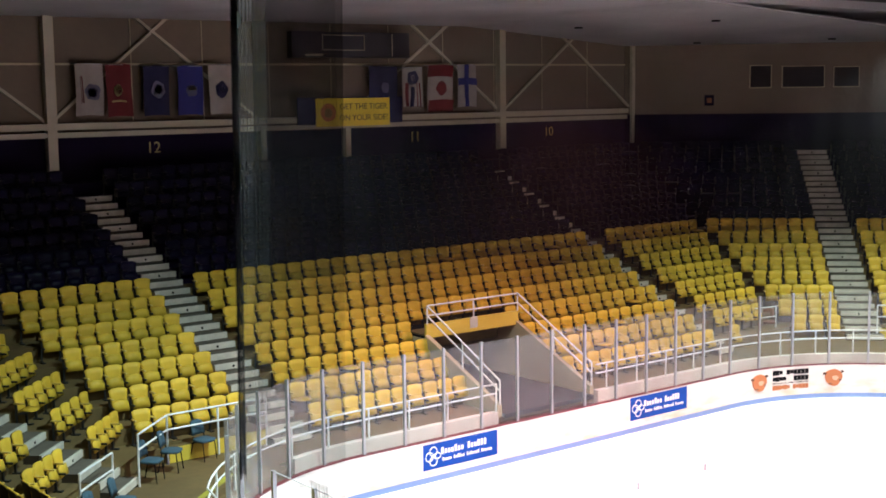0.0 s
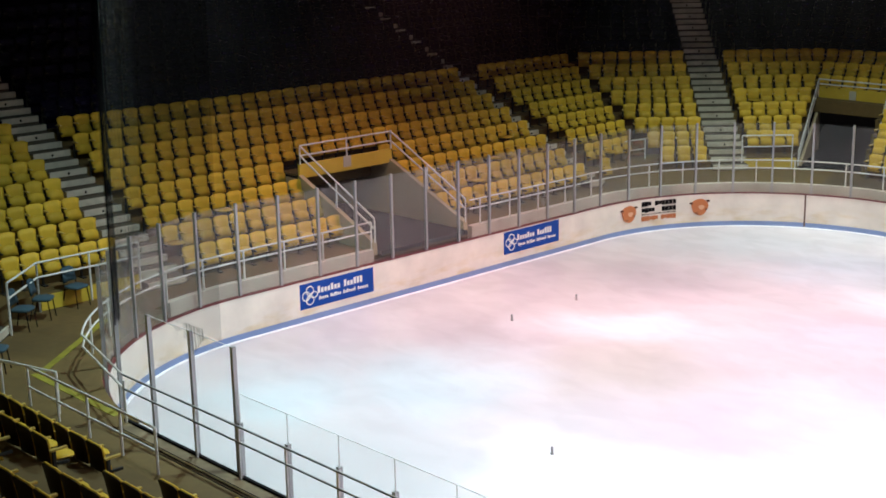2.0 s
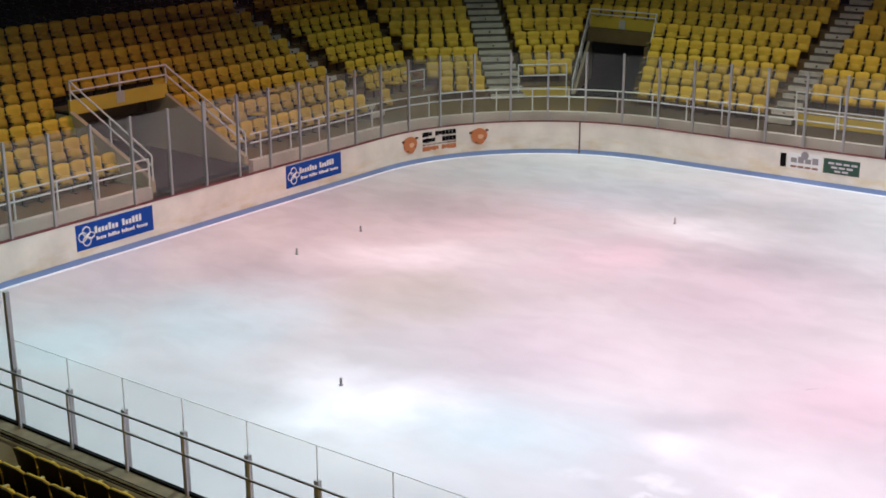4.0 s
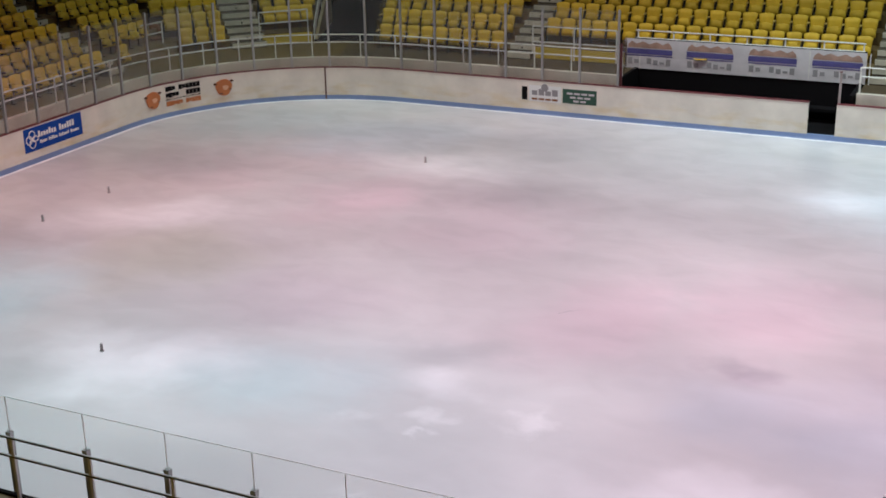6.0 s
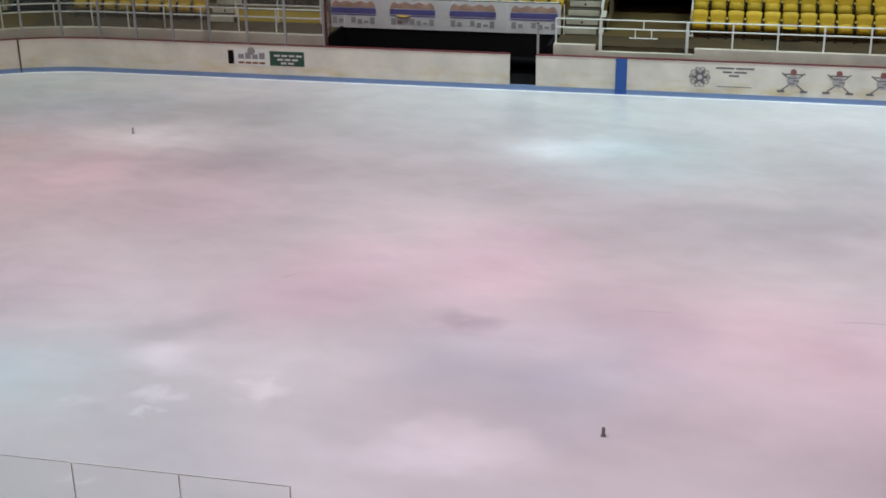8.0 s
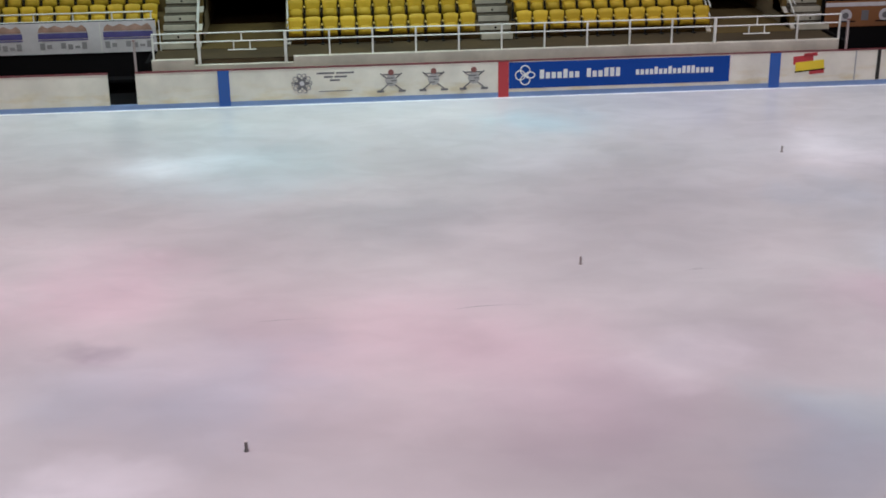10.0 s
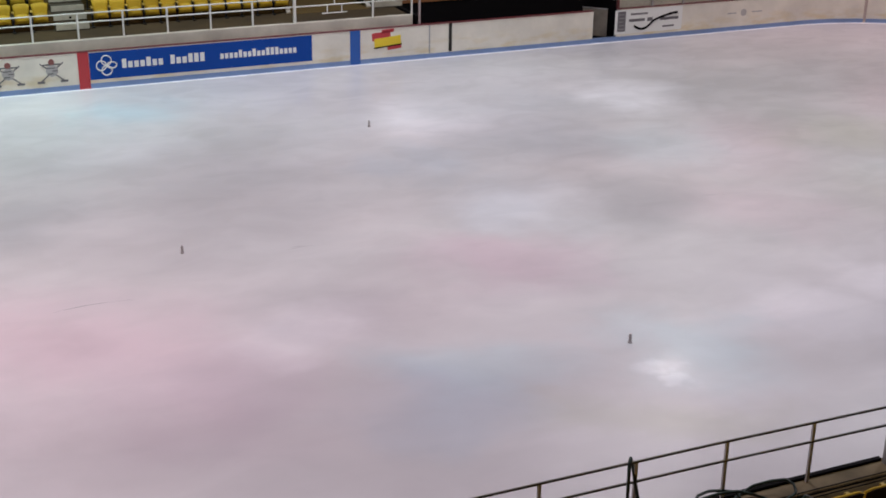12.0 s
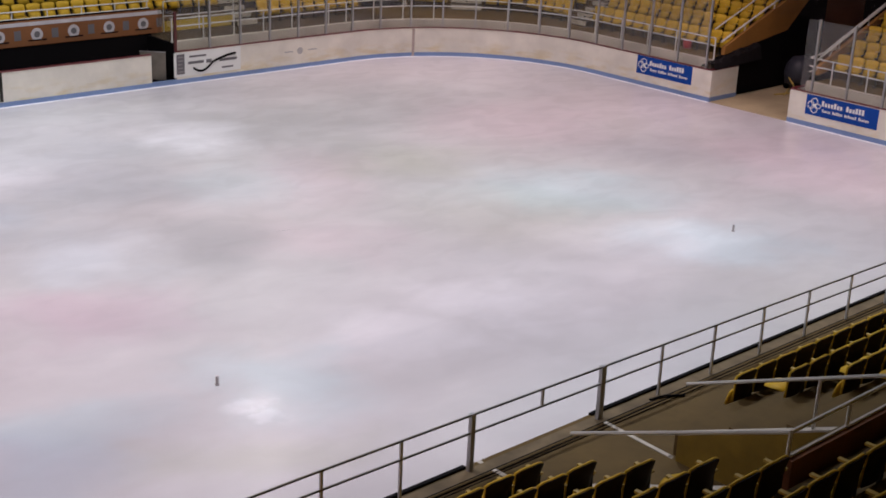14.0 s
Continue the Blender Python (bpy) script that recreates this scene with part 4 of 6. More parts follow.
    part("floor_matting", Build().prism([(p.x, p.y) for p in ring], floor_z - 0.1, floor_z + 0.012), CONCRETE if plain else MAT, ob, "bare concrete floor" if plain else "dark rubber floor matting")
    # black end and roof put the darkness of the tunnel into their colour
    solid([spot(sec, d_head + deep, s0 - 0.2, 0.9), spot(sec, d_head + deep, s1 + 0.2, 0.9), spot(sec, d_head + deep, s1 + 0.2, panel_high), spot(sec, d_head + deep, s0 - 0.2, panel_high)], BLACK, "tunnel_end", ob, "black sheet standing in for darkness in the tunnel", n * 0.1)
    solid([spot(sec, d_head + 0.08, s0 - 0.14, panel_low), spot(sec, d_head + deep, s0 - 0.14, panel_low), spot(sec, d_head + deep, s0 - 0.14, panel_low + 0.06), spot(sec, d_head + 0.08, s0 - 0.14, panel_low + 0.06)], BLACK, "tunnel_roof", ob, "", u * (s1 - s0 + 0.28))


way_through("west", VOM_WEST[0], VOM_WEST[1], 30.72, 33.8, 2.15, 3.74, 2.82, 3.22, 1.5, 2.92, True)
for c in (-7.7, 7.7):
    way_through("north", c - 1.25, c + 1.25, 14.8, 17.46, 2.05, 3.5, 2.6, 3.0, 1.3, 2.5, False, 5.0, (0.0, 0.28), True)
way_through("south", 5.75, 7.87, 14.78, 17.7, 2.4, 3.64, 2.6, 3.34, 1.66, 2.95, False, 5.0, (0.0,), True, FLOOR, YELLOW_WALL, RUST)


def corner_entrance(sx):
    """The slanting entrance between the corner section and the side section of the far stand."""
    def at(x, y, z):
        return Vector((MID + sx * (x - MID), y, z))
    ob = thing("stand_entrance", "slanting walk-through entrance in the corner seating with yellow header", "stand entrance", "entrances of the stands", kind="structure")
    hl, hr, bl, br = (-30.1, 18.8), (-27.25, 18.65), (-28.75, 15.4), (-26.3, 15.95)
    thick = Vector((0.12, 0, 0))
    for b, h in ((bl, hl), (br, hr)):
        solid([at(*b, FLOOR), at(*h, FLOOR), at(*h, 2.9), at(*b, 1.32)], TAN, "side_wall", ob, "tan painted sloping side wall", thick)
        for drop in (0.0, 0.28):
            part("rail", Build().tube([at(*b, 1.75 - drop), at(*h, 3.83 - drop)], 0.026), RAIL, ob, "white pipe rail")
        part("post", Build().tube([at(*b, FLOOR), at(*b, 1.75)], 0.024), RAIL, ob)
        part("post", Build().tube([at((b[0] + h[0]) / 2, (b[1] + h[1]) / 2, 2.1), at((b[0] + h[0]) / 2, (b[1] + h[1]) / 2, 2.79)], 0.024), RAIL, ob)
    solid([at(*hl, 3.02), at(*hr, 3.0), at(*hr, 3.55), at(*hl, 3.58)], YELLOW_PANEL, "header_panel", ob, "yellow painted header panel", (0, 0.1, 0))
    # black plate added where only shade lies behind the header
    solid([at(hl[0], hl[1] + 0.13, 2.45), at(hr[0], hr[1] + 0.13, 2.45), at(hr[0], hr[1] + 0.13, 3.2), at(hl[0], hl[1] + 0.13, 3.2)], BLACK, "lintel", ob, "black plate put in for the shade behind the header", (0, 0.06, 0))
    mx = (hl[0] + hr[0]) / 2
    solid([at(mx - 0.13, 18.69, 3.18), at(mx + 0.13, 18.68, 3.18), at(mx + 0.13, 18.68, 3.5), at(mx - 0.13, 18.69, 3.5)], BANNER_NOTICE, "notice", ob, "white paper notice", (0, 0.02, 0))
    for z in (3.83, 3.66):
        part("rail", Build().tube([at(*hl, z), at(*hr, z)], 0.026), RAIL, ob, "white pipe rail")
    for p in (hl, hr):
        part("post", Build().tube([at(*p, 3.0), at(*p, 3.83)], 0.026), RAIL, ob)
    ring = [bl, br, (-29.3, 24.5), (-33.0, 24.5)]
    ring = [(at(x, y, 0).x, y) for x, y in ring]
    part("floor_matting", Build().prism(ring if sx > 0 else ring[::-1], FLOOR - 0.1, FLOOR + 0.012), MAT, ob, "dark rubber floor matting")
    # end sheet and roof are black in place of the dark inside
    solid([at(-34.5, 24.0, 1.0), at(-27.5, 24.0, 1.0), at(-27.5, 24.0, 3.4), at(-34.5, 24.0, 3.4)], BLACK, "tunnel_end", ob, "black sheet standing in for darkness in the tunnel", (0, 0.1, 0))
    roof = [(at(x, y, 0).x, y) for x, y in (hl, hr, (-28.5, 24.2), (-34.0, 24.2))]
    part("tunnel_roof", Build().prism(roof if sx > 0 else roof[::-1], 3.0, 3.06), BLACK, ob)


corner_entrance(1)
corner_entrance(-1)

# ---- east ramp where the ice machine comes in ----
ramp = thing("ice_machine_gate", "open gate in the boards with tan concrete ramp", "ice machine gate", kind="structure")
part("ramp_floor", Build().box(X_EAST + 0.05, X_EAST + 9, -1.75, 1.55, -0.2, 0.02), TAN, ramp, "tan concrete ramp floor")
for y, t in ((1.42, 0.1), (-1.7, 0.1)):
    part("return_board", Build().box(X_EAST + 0.1, X_EAST + 1.5, y, y + t, 0.0, BOARD_TOP - 0.02), BOARD, ramp, "white board returning into the gate")
    part("cap_rail", Build().box(X_EAST + 0.14, X_EAST + 1.5, y - 0.015, y + t + 0.015, BOARD_TOP - 0.02, BOARD_TOP + 0.012), CAP, ramp)
def gate_side(y, t, low, high, mat, name, label):
    """A wall of the gate in one upright plane, between a lower and an upper line of (x, z)."""
    ring = low + high[::-1]
    n = len(ring)
    b = Build().add([(x, y, z) for x, z in ring] + [(x, y + t, z) for x, z in ring], [tuple(range(n)), tuple(range(2 * n - 1, n - 1, -1))] + [(i, n + i, n + (i + 1) % n, (i + 1) % n) for i in range(n)])
    part(name, b, mat, ramp, label)


for y, t in ((1.66, 0.12), (-1.98, 0.12)):
    gate_side(y, t, [(31.2, 0.0), (35.1, 0.0), (37.45, 0.0)], [(31.2, 1.4), (35.1, 1.97), (37.45, 4.0)], BLACK, "tunnel_wall", "black lower tunnel wall")
    gate_side(y, t, [(31.5, 1.45), (35.1, 1.972), (37.45, 4.002)], [(31.5, 1.72), (35.1, 3.14), (37.45, 4.05)], RUSSET_WALL, "side_wall", "russet painted sloping side wall")
    gate_side(y, t, [(37.45, 0.0), (40.2, 0.0)], [(37.45, 4.6), (40.2, 5.2)], RUST, "tunnel_wall", "rust-brown inner wall")
    for rise, dy in ((0.12, 0.06), (0.5, 0.06 + (0.3 if y > 0 else -0.3))):
        part("rail", Build().tube([(31.35, y + dy, 1.78 + rise), (37.4, y + dy, 4.12 + rise)], 0.035 if rise < 0.2 else 0.024), RAIL, ramp, "white sloping pipe rail")
    for x in (32.6, 34.2, 35.8):
        z = 1.78 + (x - 31.35) * 0.387
        part("post", Build().tube([(x, y + 0.06, z - 0.1), (x, y + 0.06, z + 0.12)], 0.024), RAIL, ramp)
for z0, z1 in ((2.06, 2.2), (1.6, 1.72)):
    part("rail", Build().tube([(31.1, -1.9, z0), (32.5, -1.9, z1)], 0.024), RAIL, ramp)
for x0, z0, x1, z1 in ((31.6, 1.3, 32.3, 2.15), (32.3, 1.3, 31.6, 2.1), (32.5, 1.3, 32.5, 2.3)):
    part("strut", Build().tube([(x0, -1.88, z0), (x1, -1.88, z1)], 0.02), RAIL, ramp)
part("tunnel_end", Build().box(X_EAST + 9.5, X_EAST + 9.7, -2, 2, 0.0, 6.0), BLACK, ramp)
cart = thing("covered_cart", "dark grey tarpaulin-covered cart parked in the gate", "cart")
body = Build()
rings = []
for j, (z, w, l) in enumerate(((0.25, 0.5, 0.75), (0.55, 0.55, 0.8), (0.9, 0.5, 0.72), (1.12, 0.36, 0.5), (1.18, 0.1, 0.15))):
    for i in range(12):
        a = 2 * math.pi * i / 12
        bump = 1 + 0.06 * math.sin(3 * a + j)
        rings.append((35.15 + 0.9 * l * math.cos(a) * bump, 0.9 + 0.95 * w * math.sin(a) * bump, z))
body.add(rings, [(j * 12 + i, j * 12 + (i + 1) % 12, (j + 1) * 12 + (i + 1) % 12, (j + 1) * 12 + i) for j in range(4) for i in range(12)] + [tuple(range(48, 60)), tuple(range(11, -1, -1))])
part("tarpaulin", body, material("grey_tarpaulin", (0.035, 0.036, 0.05), rough=0.5, grain=0.3, bump=0.5), cart, "crumpled grey tarpaulin", True)
for dx, dy in ((-0.45, -0.3), (0.45, -0.3), (-0.45, 0.3), (0.45, 0.3)):
    part("wheel", Build().tube([(35.2 + dx, 0.9 + dy - 0.04, 0.145), (35.2 + dx, 0.9 + dy + 0.04, 0.145)], 0.125, 12), BLACK, cart)

for y in (1.42, -1.7):
    part("kick_strip", Build().box(X_EAST + 0.1, X_EAST + 1.5, y - 0.014 if y > 0 else y + 0.1, y if y > 0 else y + 0.114, 0.0, 0.16), KICK, ramp, "blue plastic kick strip")
drape = thing("black_drape", "crumpled black sheet thrown over the gate board", "drape")
crumple, drape_rng = Build(), random.Random(8)
grid = []
for i in range(13):
    for j in range(7):
        q, r = i / 12, j / 6
        top = 1.14 + 0.42 * q + 0.16 * math.sin(math.pi * r) + drape_rng.uniform(-0.05, 0.05)
        grid.append((X_EAST + 0.12 + 2.6 * q, 1.36 + 0.62 * r, top if 0 < j < 6 else 1.095 + 0.1 * q))
crumple.add(grid + [(x, y, z - 0.015) for x, y, z in grid], [(i * 7 + j, (i + 1) * 7 + j, (i + 1) * 7 + j + 1, i * 7 + j + 1) for i in range(12) for j in range(6)] + [(91 + i * 7 + j + 1, 91 + (i + 1) * 7 + j + 1, 91 + (i + 1) * 7 + j, 91 + i * 7 + j) for i in range(12) for j in range(6)])
part("sheet", crumple, material("black_sheet_cloth", (0.01, 0.008, 0.009), rough=0.7, spec=0.2, bump=0.3), drape)
stand = thing("pipe_stand", "folded tan pipe stand lying on the gate floor", "stand")
for x0, y0, z0, x1, y1, z1 in ((33.4, 0.75, 0.05, 34.5, 0.45, 0.05), (33.6, 0.5, 0.05, 34.4, 0.85, 0.09), (34.3, 0.4, 0.045, 34.4, 0.9, 0.5)):
    part("tube", Build().tube([(x0, y0, z0), (x1, y1, z1)], 0.025), ARM_TAN, stand)
bucket = thing("red_bucket", "small red plastic bucket on the walkway", "bucket")
part("body", Build().tube([(32.15, 3.7, FLOOR), (32.15, 3.7, FLOOR + 0.1), (32.15, 3.7, FLOOR + 0.26)], 0.15, 14), RED_SIGN, bucket, smooth=True)
part("rim", Build().tube([(32.15 + 0.155 * math.cos(q), 3.7 + 0.155 * math.sin(q), FLOOR + 0.265) for q in [math.pi * i / 8 for i in range(16)]], 0.012, 5, True), RED_SIGN, bucket)

# ---- players' benches of the far side ----
FADED_ORANGE = material("banner_faded_orange", (0.44, 0.27, 0.21), rough=0.5, grain=0.15, scale=9.0, stain=0.3, stain_scale=4.0, bump=0.0)
FADED_NAVY = material("banner_faded_navy", (0.09, 0.08, 0.26), rough=0.5, grain=0.1, stain=0.2, stain_scale=4.0, bump=0.0)
ORANGE = material("sign_orange", (0.52, 0.17, 0.055), rough=0.5, grain=0.04, stain=0.1, bump=0.0)
BANNER_GREY = material("banner_faded_grey", (0.3, 0.28, 0.29), rough=0.5, grain=0.1, bump=0.0)
GREY_INK = material("sign_grey_ink", (0.16, 0.15, 0.16), rough=0.5, grain=0.04, bump=0.0)
GREEN_SIGN = material("sign_green", (0.022, 0.08, 0.05), rough=0.5, grain=0.04, bump=0.0)
LINE_BLUE = material("line_blue", (0.02, 0.1, 0.4), rough=0.4, grain=0.04, bump=0.0)
BRIGHT_YELLOW = material("sign_yellow", (0.8, 0.58, 0.03), rough=0.5, grain=0.04, bump=0.0)
BROWN_BANNER = material("banner_brown", (0.26, 0.1, 0.035), rough=0.7, grain=0.1, stain=0.2)
BANNER_WHITE = material("banner_vinyl_white", (0.62, 0.58, 0.6), rough=0.5, grain=0.05, stain=0.15, stain_scale=1.5)


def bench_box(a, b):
    ob = thing("players_bench", "recessed players' bench box behind the boards, shade put into black walls", "bench box", "bench boxes", kind="structure")
    # walls, floor and seat coloured black for the shade inside the box
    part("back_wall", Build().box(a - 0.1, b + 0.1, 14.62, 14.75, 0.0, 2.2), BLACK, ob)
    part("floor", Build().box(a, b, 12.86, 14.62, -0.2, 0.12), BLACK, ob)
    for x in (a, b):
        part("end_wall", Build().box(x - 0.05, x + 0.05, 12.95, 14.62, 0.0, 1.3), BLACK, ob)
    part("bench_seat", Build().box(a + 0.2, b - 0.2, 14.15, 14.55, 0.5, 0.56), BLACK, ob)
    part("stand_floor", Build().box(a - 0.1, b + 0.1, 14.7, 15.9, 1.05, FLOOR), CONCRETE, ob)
    rail = thing("guard_rail", "white pipe guard rail above the bench banner", "guard rail", "curb rails")
    for z in (2.43, 2.2):
        part("rail", Build().tube([(a - 0.05, 14.66, z), (b + 0.05, 14.66, z)], 0.022), RAIL, rail)
    for i in range(7):
        x = a + (b - a) * i / 6
        part("post", Build().tube([(x, 14.68, 1.27), (x, 14.68, 2.43)], 0.022), RAIL, rail)


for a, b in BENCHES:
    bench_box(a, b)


def flat(ob, x0, x1, z0, z1, y, mat, name, depth=0.006):
    """A thin plate on the far side, facing the ice."""
    return part(name, Build().box(x0, x1, y - depth, y, z0, z1), mat, ob)


banner = thing("bench_banner", "white vinyl banner with repeated orange and blue emblem", "banner")
flat(banner, -17.1, -9.98, 1.27, 2.18, 14.6, BANNER_WHITE, "vinyl_sheet", 0.01)
for i in range(4):
    c = -16.38 + i * 1.865
    flat(banner, c - 0.71, c + 0.71, 1.72, 1.88, 14.588, FADED_NAVY, "blue_bar")
    flat(banner, c - 0.71, c + 0.71, 1.66, 1.69, 14.588, FADED_NAVY, "thin_bar")
    arch = Build()
    ring = [(c + 0.7 * math.cos(math.pi * j / 10), 1.91 + 0.12 * min(1, 3 * math.sin(math.pi * j / 10)) + (0.08 if j in (2, 4, 6, 8) else 0.0)) for j in range(11)]
    arch.add([(x, 14.582, z) for x, z in ring] + [(x, 14.588, z) for x, z in ring], [tuple(range(10, -1, -1)), tuple(range(11, 22))] + [(j, j + 1, 12 + j, 11 + j) for j in range(10)])
    part("orange_emblem", arch, FADED_ORANGE, banner)
    for j in range(7):
        if j != 2:
            flat(banner, c - 0.68 + j * 0.2, c - 0.54 + j * 0.2, 1.4 + 0.03 * (j % 2), 1.6 - 0.05 * (j % 3), 14.588, BANNER_GREY, "text_bar")
for i in range(5):
    x = BENCHES[0][0] + 0.1 + i * 1.7
    flat(banner, x - 0.015, x + 0.015, 1.27, 2.18, 14.588, RAIL, "hem_strap", 0.004)

banner = thing("bench_banner", "brown vinyl banner with white round emblems", "banner")
flat(banner, BENCHES[1][0] - 0.05, BENCHES[1][1] + 0.5, 1.36, 2.15, 14.6, BROWN_BANNER, "vinyl_sheet", 0.01)
flat(banner, BENCHES[1][0] - 0.05, BENCHES[1][1] + 0.5, 1.98, 2.1, 14.588, BANNER_WHITE, "top_stripe")
for i in range(6):
    c = BENCHES[1][0] + 0.6 + i * 1.25
    disc = Build().tube([(c, 14.589, 1.7), (c, 14.583, 1.7)], 0.2, 16)
    part("round_emblem", disc, BANNER_WHITE, banner)
    ring_in = Build().tube([(c, 14.583, 1.7), (c, 14.579, 1.7)], 0.1, 12)
    part("emblem_centre", ring_in, GREY_INK, banner)
    flat(banner, c - 0.3, c + 0.32, 1.5, 1.54, 14.582, BLACK, "swoosh_bar", 0.004)
    flat(banner, c + 0.5, c + 0.72, 1.55, 1.85, 14.588, GREY_INK, "emblem_plate", 0.004)

for sx in (-1, 1):
    x = MID + sx * 16.95
    x2 = x + sx * 0.35
    ob = thing("bench_end_glass", "clear acrylic screen at the end of the bench", "glass screen", "bench end screens")
    g = Build().add([(x, 12.85, 1.1), (x2, 14.5, 1.3), (x2, 14.5, 2.3), (x, 12.85, 2.35), (x + 0.01, 12.85, 1.1), (x2 + 0.01, 14.5, 1.3), (x2 + 0.01, 14.5, 2.3), (x + 0.01, 12.85, 2.35)], [(0, 1, 2, 3), (7, 6, 5, 4), (0, 4, 5, 1), (1, 5, 6, 2), (2, 6, 7, 3), (3, 7, 4, 0)])
    part("pane", g, GLASS, ob).visible_shadow = False
    part("post", Build().box(x - 0.04, x + 0.04, 12.8, 12.88, BOARD_TOP, 2.35), END_POST, ob, "dark red end post")
for x in (MID - 10.62, MID + 9.95):
    ob = thing("gate_post", "pinkish painted steel post beside the bench gate", "post", "bench gate posts")
    part("shaft", Build().box(x - 0.03, x + 0.03, 12.84, 12.9, 0.0, 1.95), material("post_pink_paint", (0.38, 0.31, 0.3), rough=0.5), ob)
    part("cap", Build().box(x - 0.04, x + 0.04, 12.825, 12.905, 1.95, 1.97), CAP, ob)

# dark door hinges and open gate leaf
ob = thing("bench_door_hinge", "dark steel hinge strip of the bench door", "hinge")
flat(ob, 11.1, 11.2, 0.18, 1.06, Y_SIDE + 0.002, IRON, "hinge_strip", 0.02)
ob = thing("panel_joint", "faint grey joint between board panels", "joint strip", "board joints")
flat(ob, 10.43, 10.47, 0.17, 1.06, Y_SIDE + 0.002, STEEL, "strip", 0.006)
ob = thing("bench_gate_leaf", "grey steel gate leaf swung open behind the boards", "gate")
LEAF = Matrix.Translation((16.22, 13.45, 0)) @ Matrix.Rotation(-0.75, 4, "Z")
part("leaf", Build().box(0, 0.82, -0.03, 0.03, 0.16, 1.05, LEAF), material("gate_leaf_grey", (0.19, 0.16, 0.13), rough=0.6, stain=0.3, stain_scale=2.0), ob)
part("frame_bar", Build().box(-0.01, 0.83, -0.035, 0.035, 1.052, 1.08, LEAF), STEEL, ob)

# ---- lines and signs on the boards ----
for name, x0, x1, mat, label in (("blue_line_mark", -8.14, -7.82, LINE_BLUE, "blue line mark painted up the boards"), ("red_line_mark", -0.15, 0.15, RED_SIGN, "red centre line mark painted up the boards"), ("blue_line_mark", 7.86, 8.18, LINE_BLUE, "blue line mark painted up the boards")):
    ob = thing(name, label, "line mark")
    part("board_mark", Build().box(x0, x1, Y_SIDE - 0.017, Y_SIDE + 0.004, 0.0, BOARD_TOP - 0.02), mat, ob)
ob = thing("panel_joint", "brown steel joint strip between board panels", "joint strip", "board joints")
for px, py in ((-26.5, 12.22),):
    nx, ny = Vector((px - (X_WEST + CORNER), py - (Y_SIDE - CORNER))).normalized()
    m = Matrix.Translation((X_WEST + CORNER + nx * CORNER, Y_SIDE - CORNER + ny * CORNER, 0)) @ Matrix.Rotation(math.atan2(ny, nx), 4, "Z")
    part("strip", Build().box(-0.02, 0.03, -0.025, 0.025, 0.0, BOARD_TOP, m), material("joint_brown", (0.12, 0.06, 0.04), rough=0.5), ob)
ob = thing("panel_joint", "faded brown joint strip between board panels", "joint strip", "board joints")
for px, py in ((26.95, 12.38),):
    nx, ny = Vector((px - (X_EAST - CORNER), py - (Y_SIDE - CORNER))).normalized()
    r = CORNER
    m = Matrix.Translation((X_EAST - CORNER + nx * r, Y_SIDE - CORNER + ny * r, 0)) @ Matrix.Rotation(math.atan2(ny, nx), 4, "Z")
    part("strip", Build().box(-0.014, 0.03, -0.05, 0.05, 0.0, BOARD_TOP, m), material("joint_faded", (0.5, 0.4, 0.35), rough=0.5), ob)


EMBLEM_X = 22.07


def knot(ob, m, size):
    """The white emblem of the blue signs: four rounded loops crossing."""
    for a in range(4):
        c, s = math.cos(a * math.pi / 2), math.sin(a * math.pi / 2)
        pts = []
        for i in range(16):
            q = 2 * math.pi * i / 16
            lx, lz = size * (0.3 * c) + size * 0.23 * math.cos(q) * (1.25 if c else 0.8), size * (0.3 * s) + size * 0.23 * math.sin(q) * (1.25 if s else 0.8)
            pts.append(m @ Vector((lx, -0.008, lz)))
        part("emblem_loop", Build().tube(pts, size * 0.04, 5, True), WHITE, ob)


def blue_sign(m, w, h, words, label):
    """A blue board sign in its own frame: x along the board, -y towards the ice, z up; the words are plain white bars (start, end, foot, height, pattern)."""
    ob = thing("board_sign", label, "advertising sign", "blue board signs")
    plate_ob = part("plate", Build().box(0, w, -0.006, 0.002, 0, h, m), AD_BLUE, ob)
    knot(plate_ob, m @ Matrix.Translation((h * 0.48 + (0.1 if w > 4 else 0), 0, h * 0.5)), h * 0.62)
    # plain bars stand for the lettering, taller ones where the pattern has T
    for x0, x1, z0, tall, shape in words:
        step = (x1 - x0) / len(shape)
        for i, c in enumerate(shape):
            if c != " ":
                part("text_bar", Build().box(x0 + i * step, x0 + (i + 0.72) * step, -0.011, -0.005, z0, z0 + tall * (1.0 if c == "T" else 0.7), m), WHITE, plate_ob)
    return ob


def on_west(y, z):
    return Matrix(((0, -1, 0, X_WEST), (1, 0, 0, y), (0, 0, 1, z), (0, 0, 0, 1)))


def on_east(y, z):
    return Matrix(((0, 1, 0, X_EAST), (-1, 0, 0, y), (0, 0, 1, z), (0, 0, 0, 1)))


SMALL_WORDS = [(0.56, 2.05, 0.34, 0.17, "TxxxTxx TxxTTT"), (0.6, 2.22, 0.16, 0.095, "Txxxx TxTTxx TxTxxxT Txxtxx")]
blue_sign(on_west(-5.08, 0.34), 2.4, 0.65, SMALL_WORDS, "blue board sign with white emblem and lettering bars")
blue_sign(on_west(2.23, 0.37), 2.36, 0.65, SMALL_WORDS, "blue board sign with white emblem and lettering bars")
blue_sign(on_east(4.58, 0.42), 2.38, 0.63, SMALL_WORDS, "blue board sign with white emblem and lettering bars")
blue_sign(on_east(-2.25, 0.4), 2.5, 0.63, SMALL_WORDS, "blue board sign with white emblem and lettering bars")
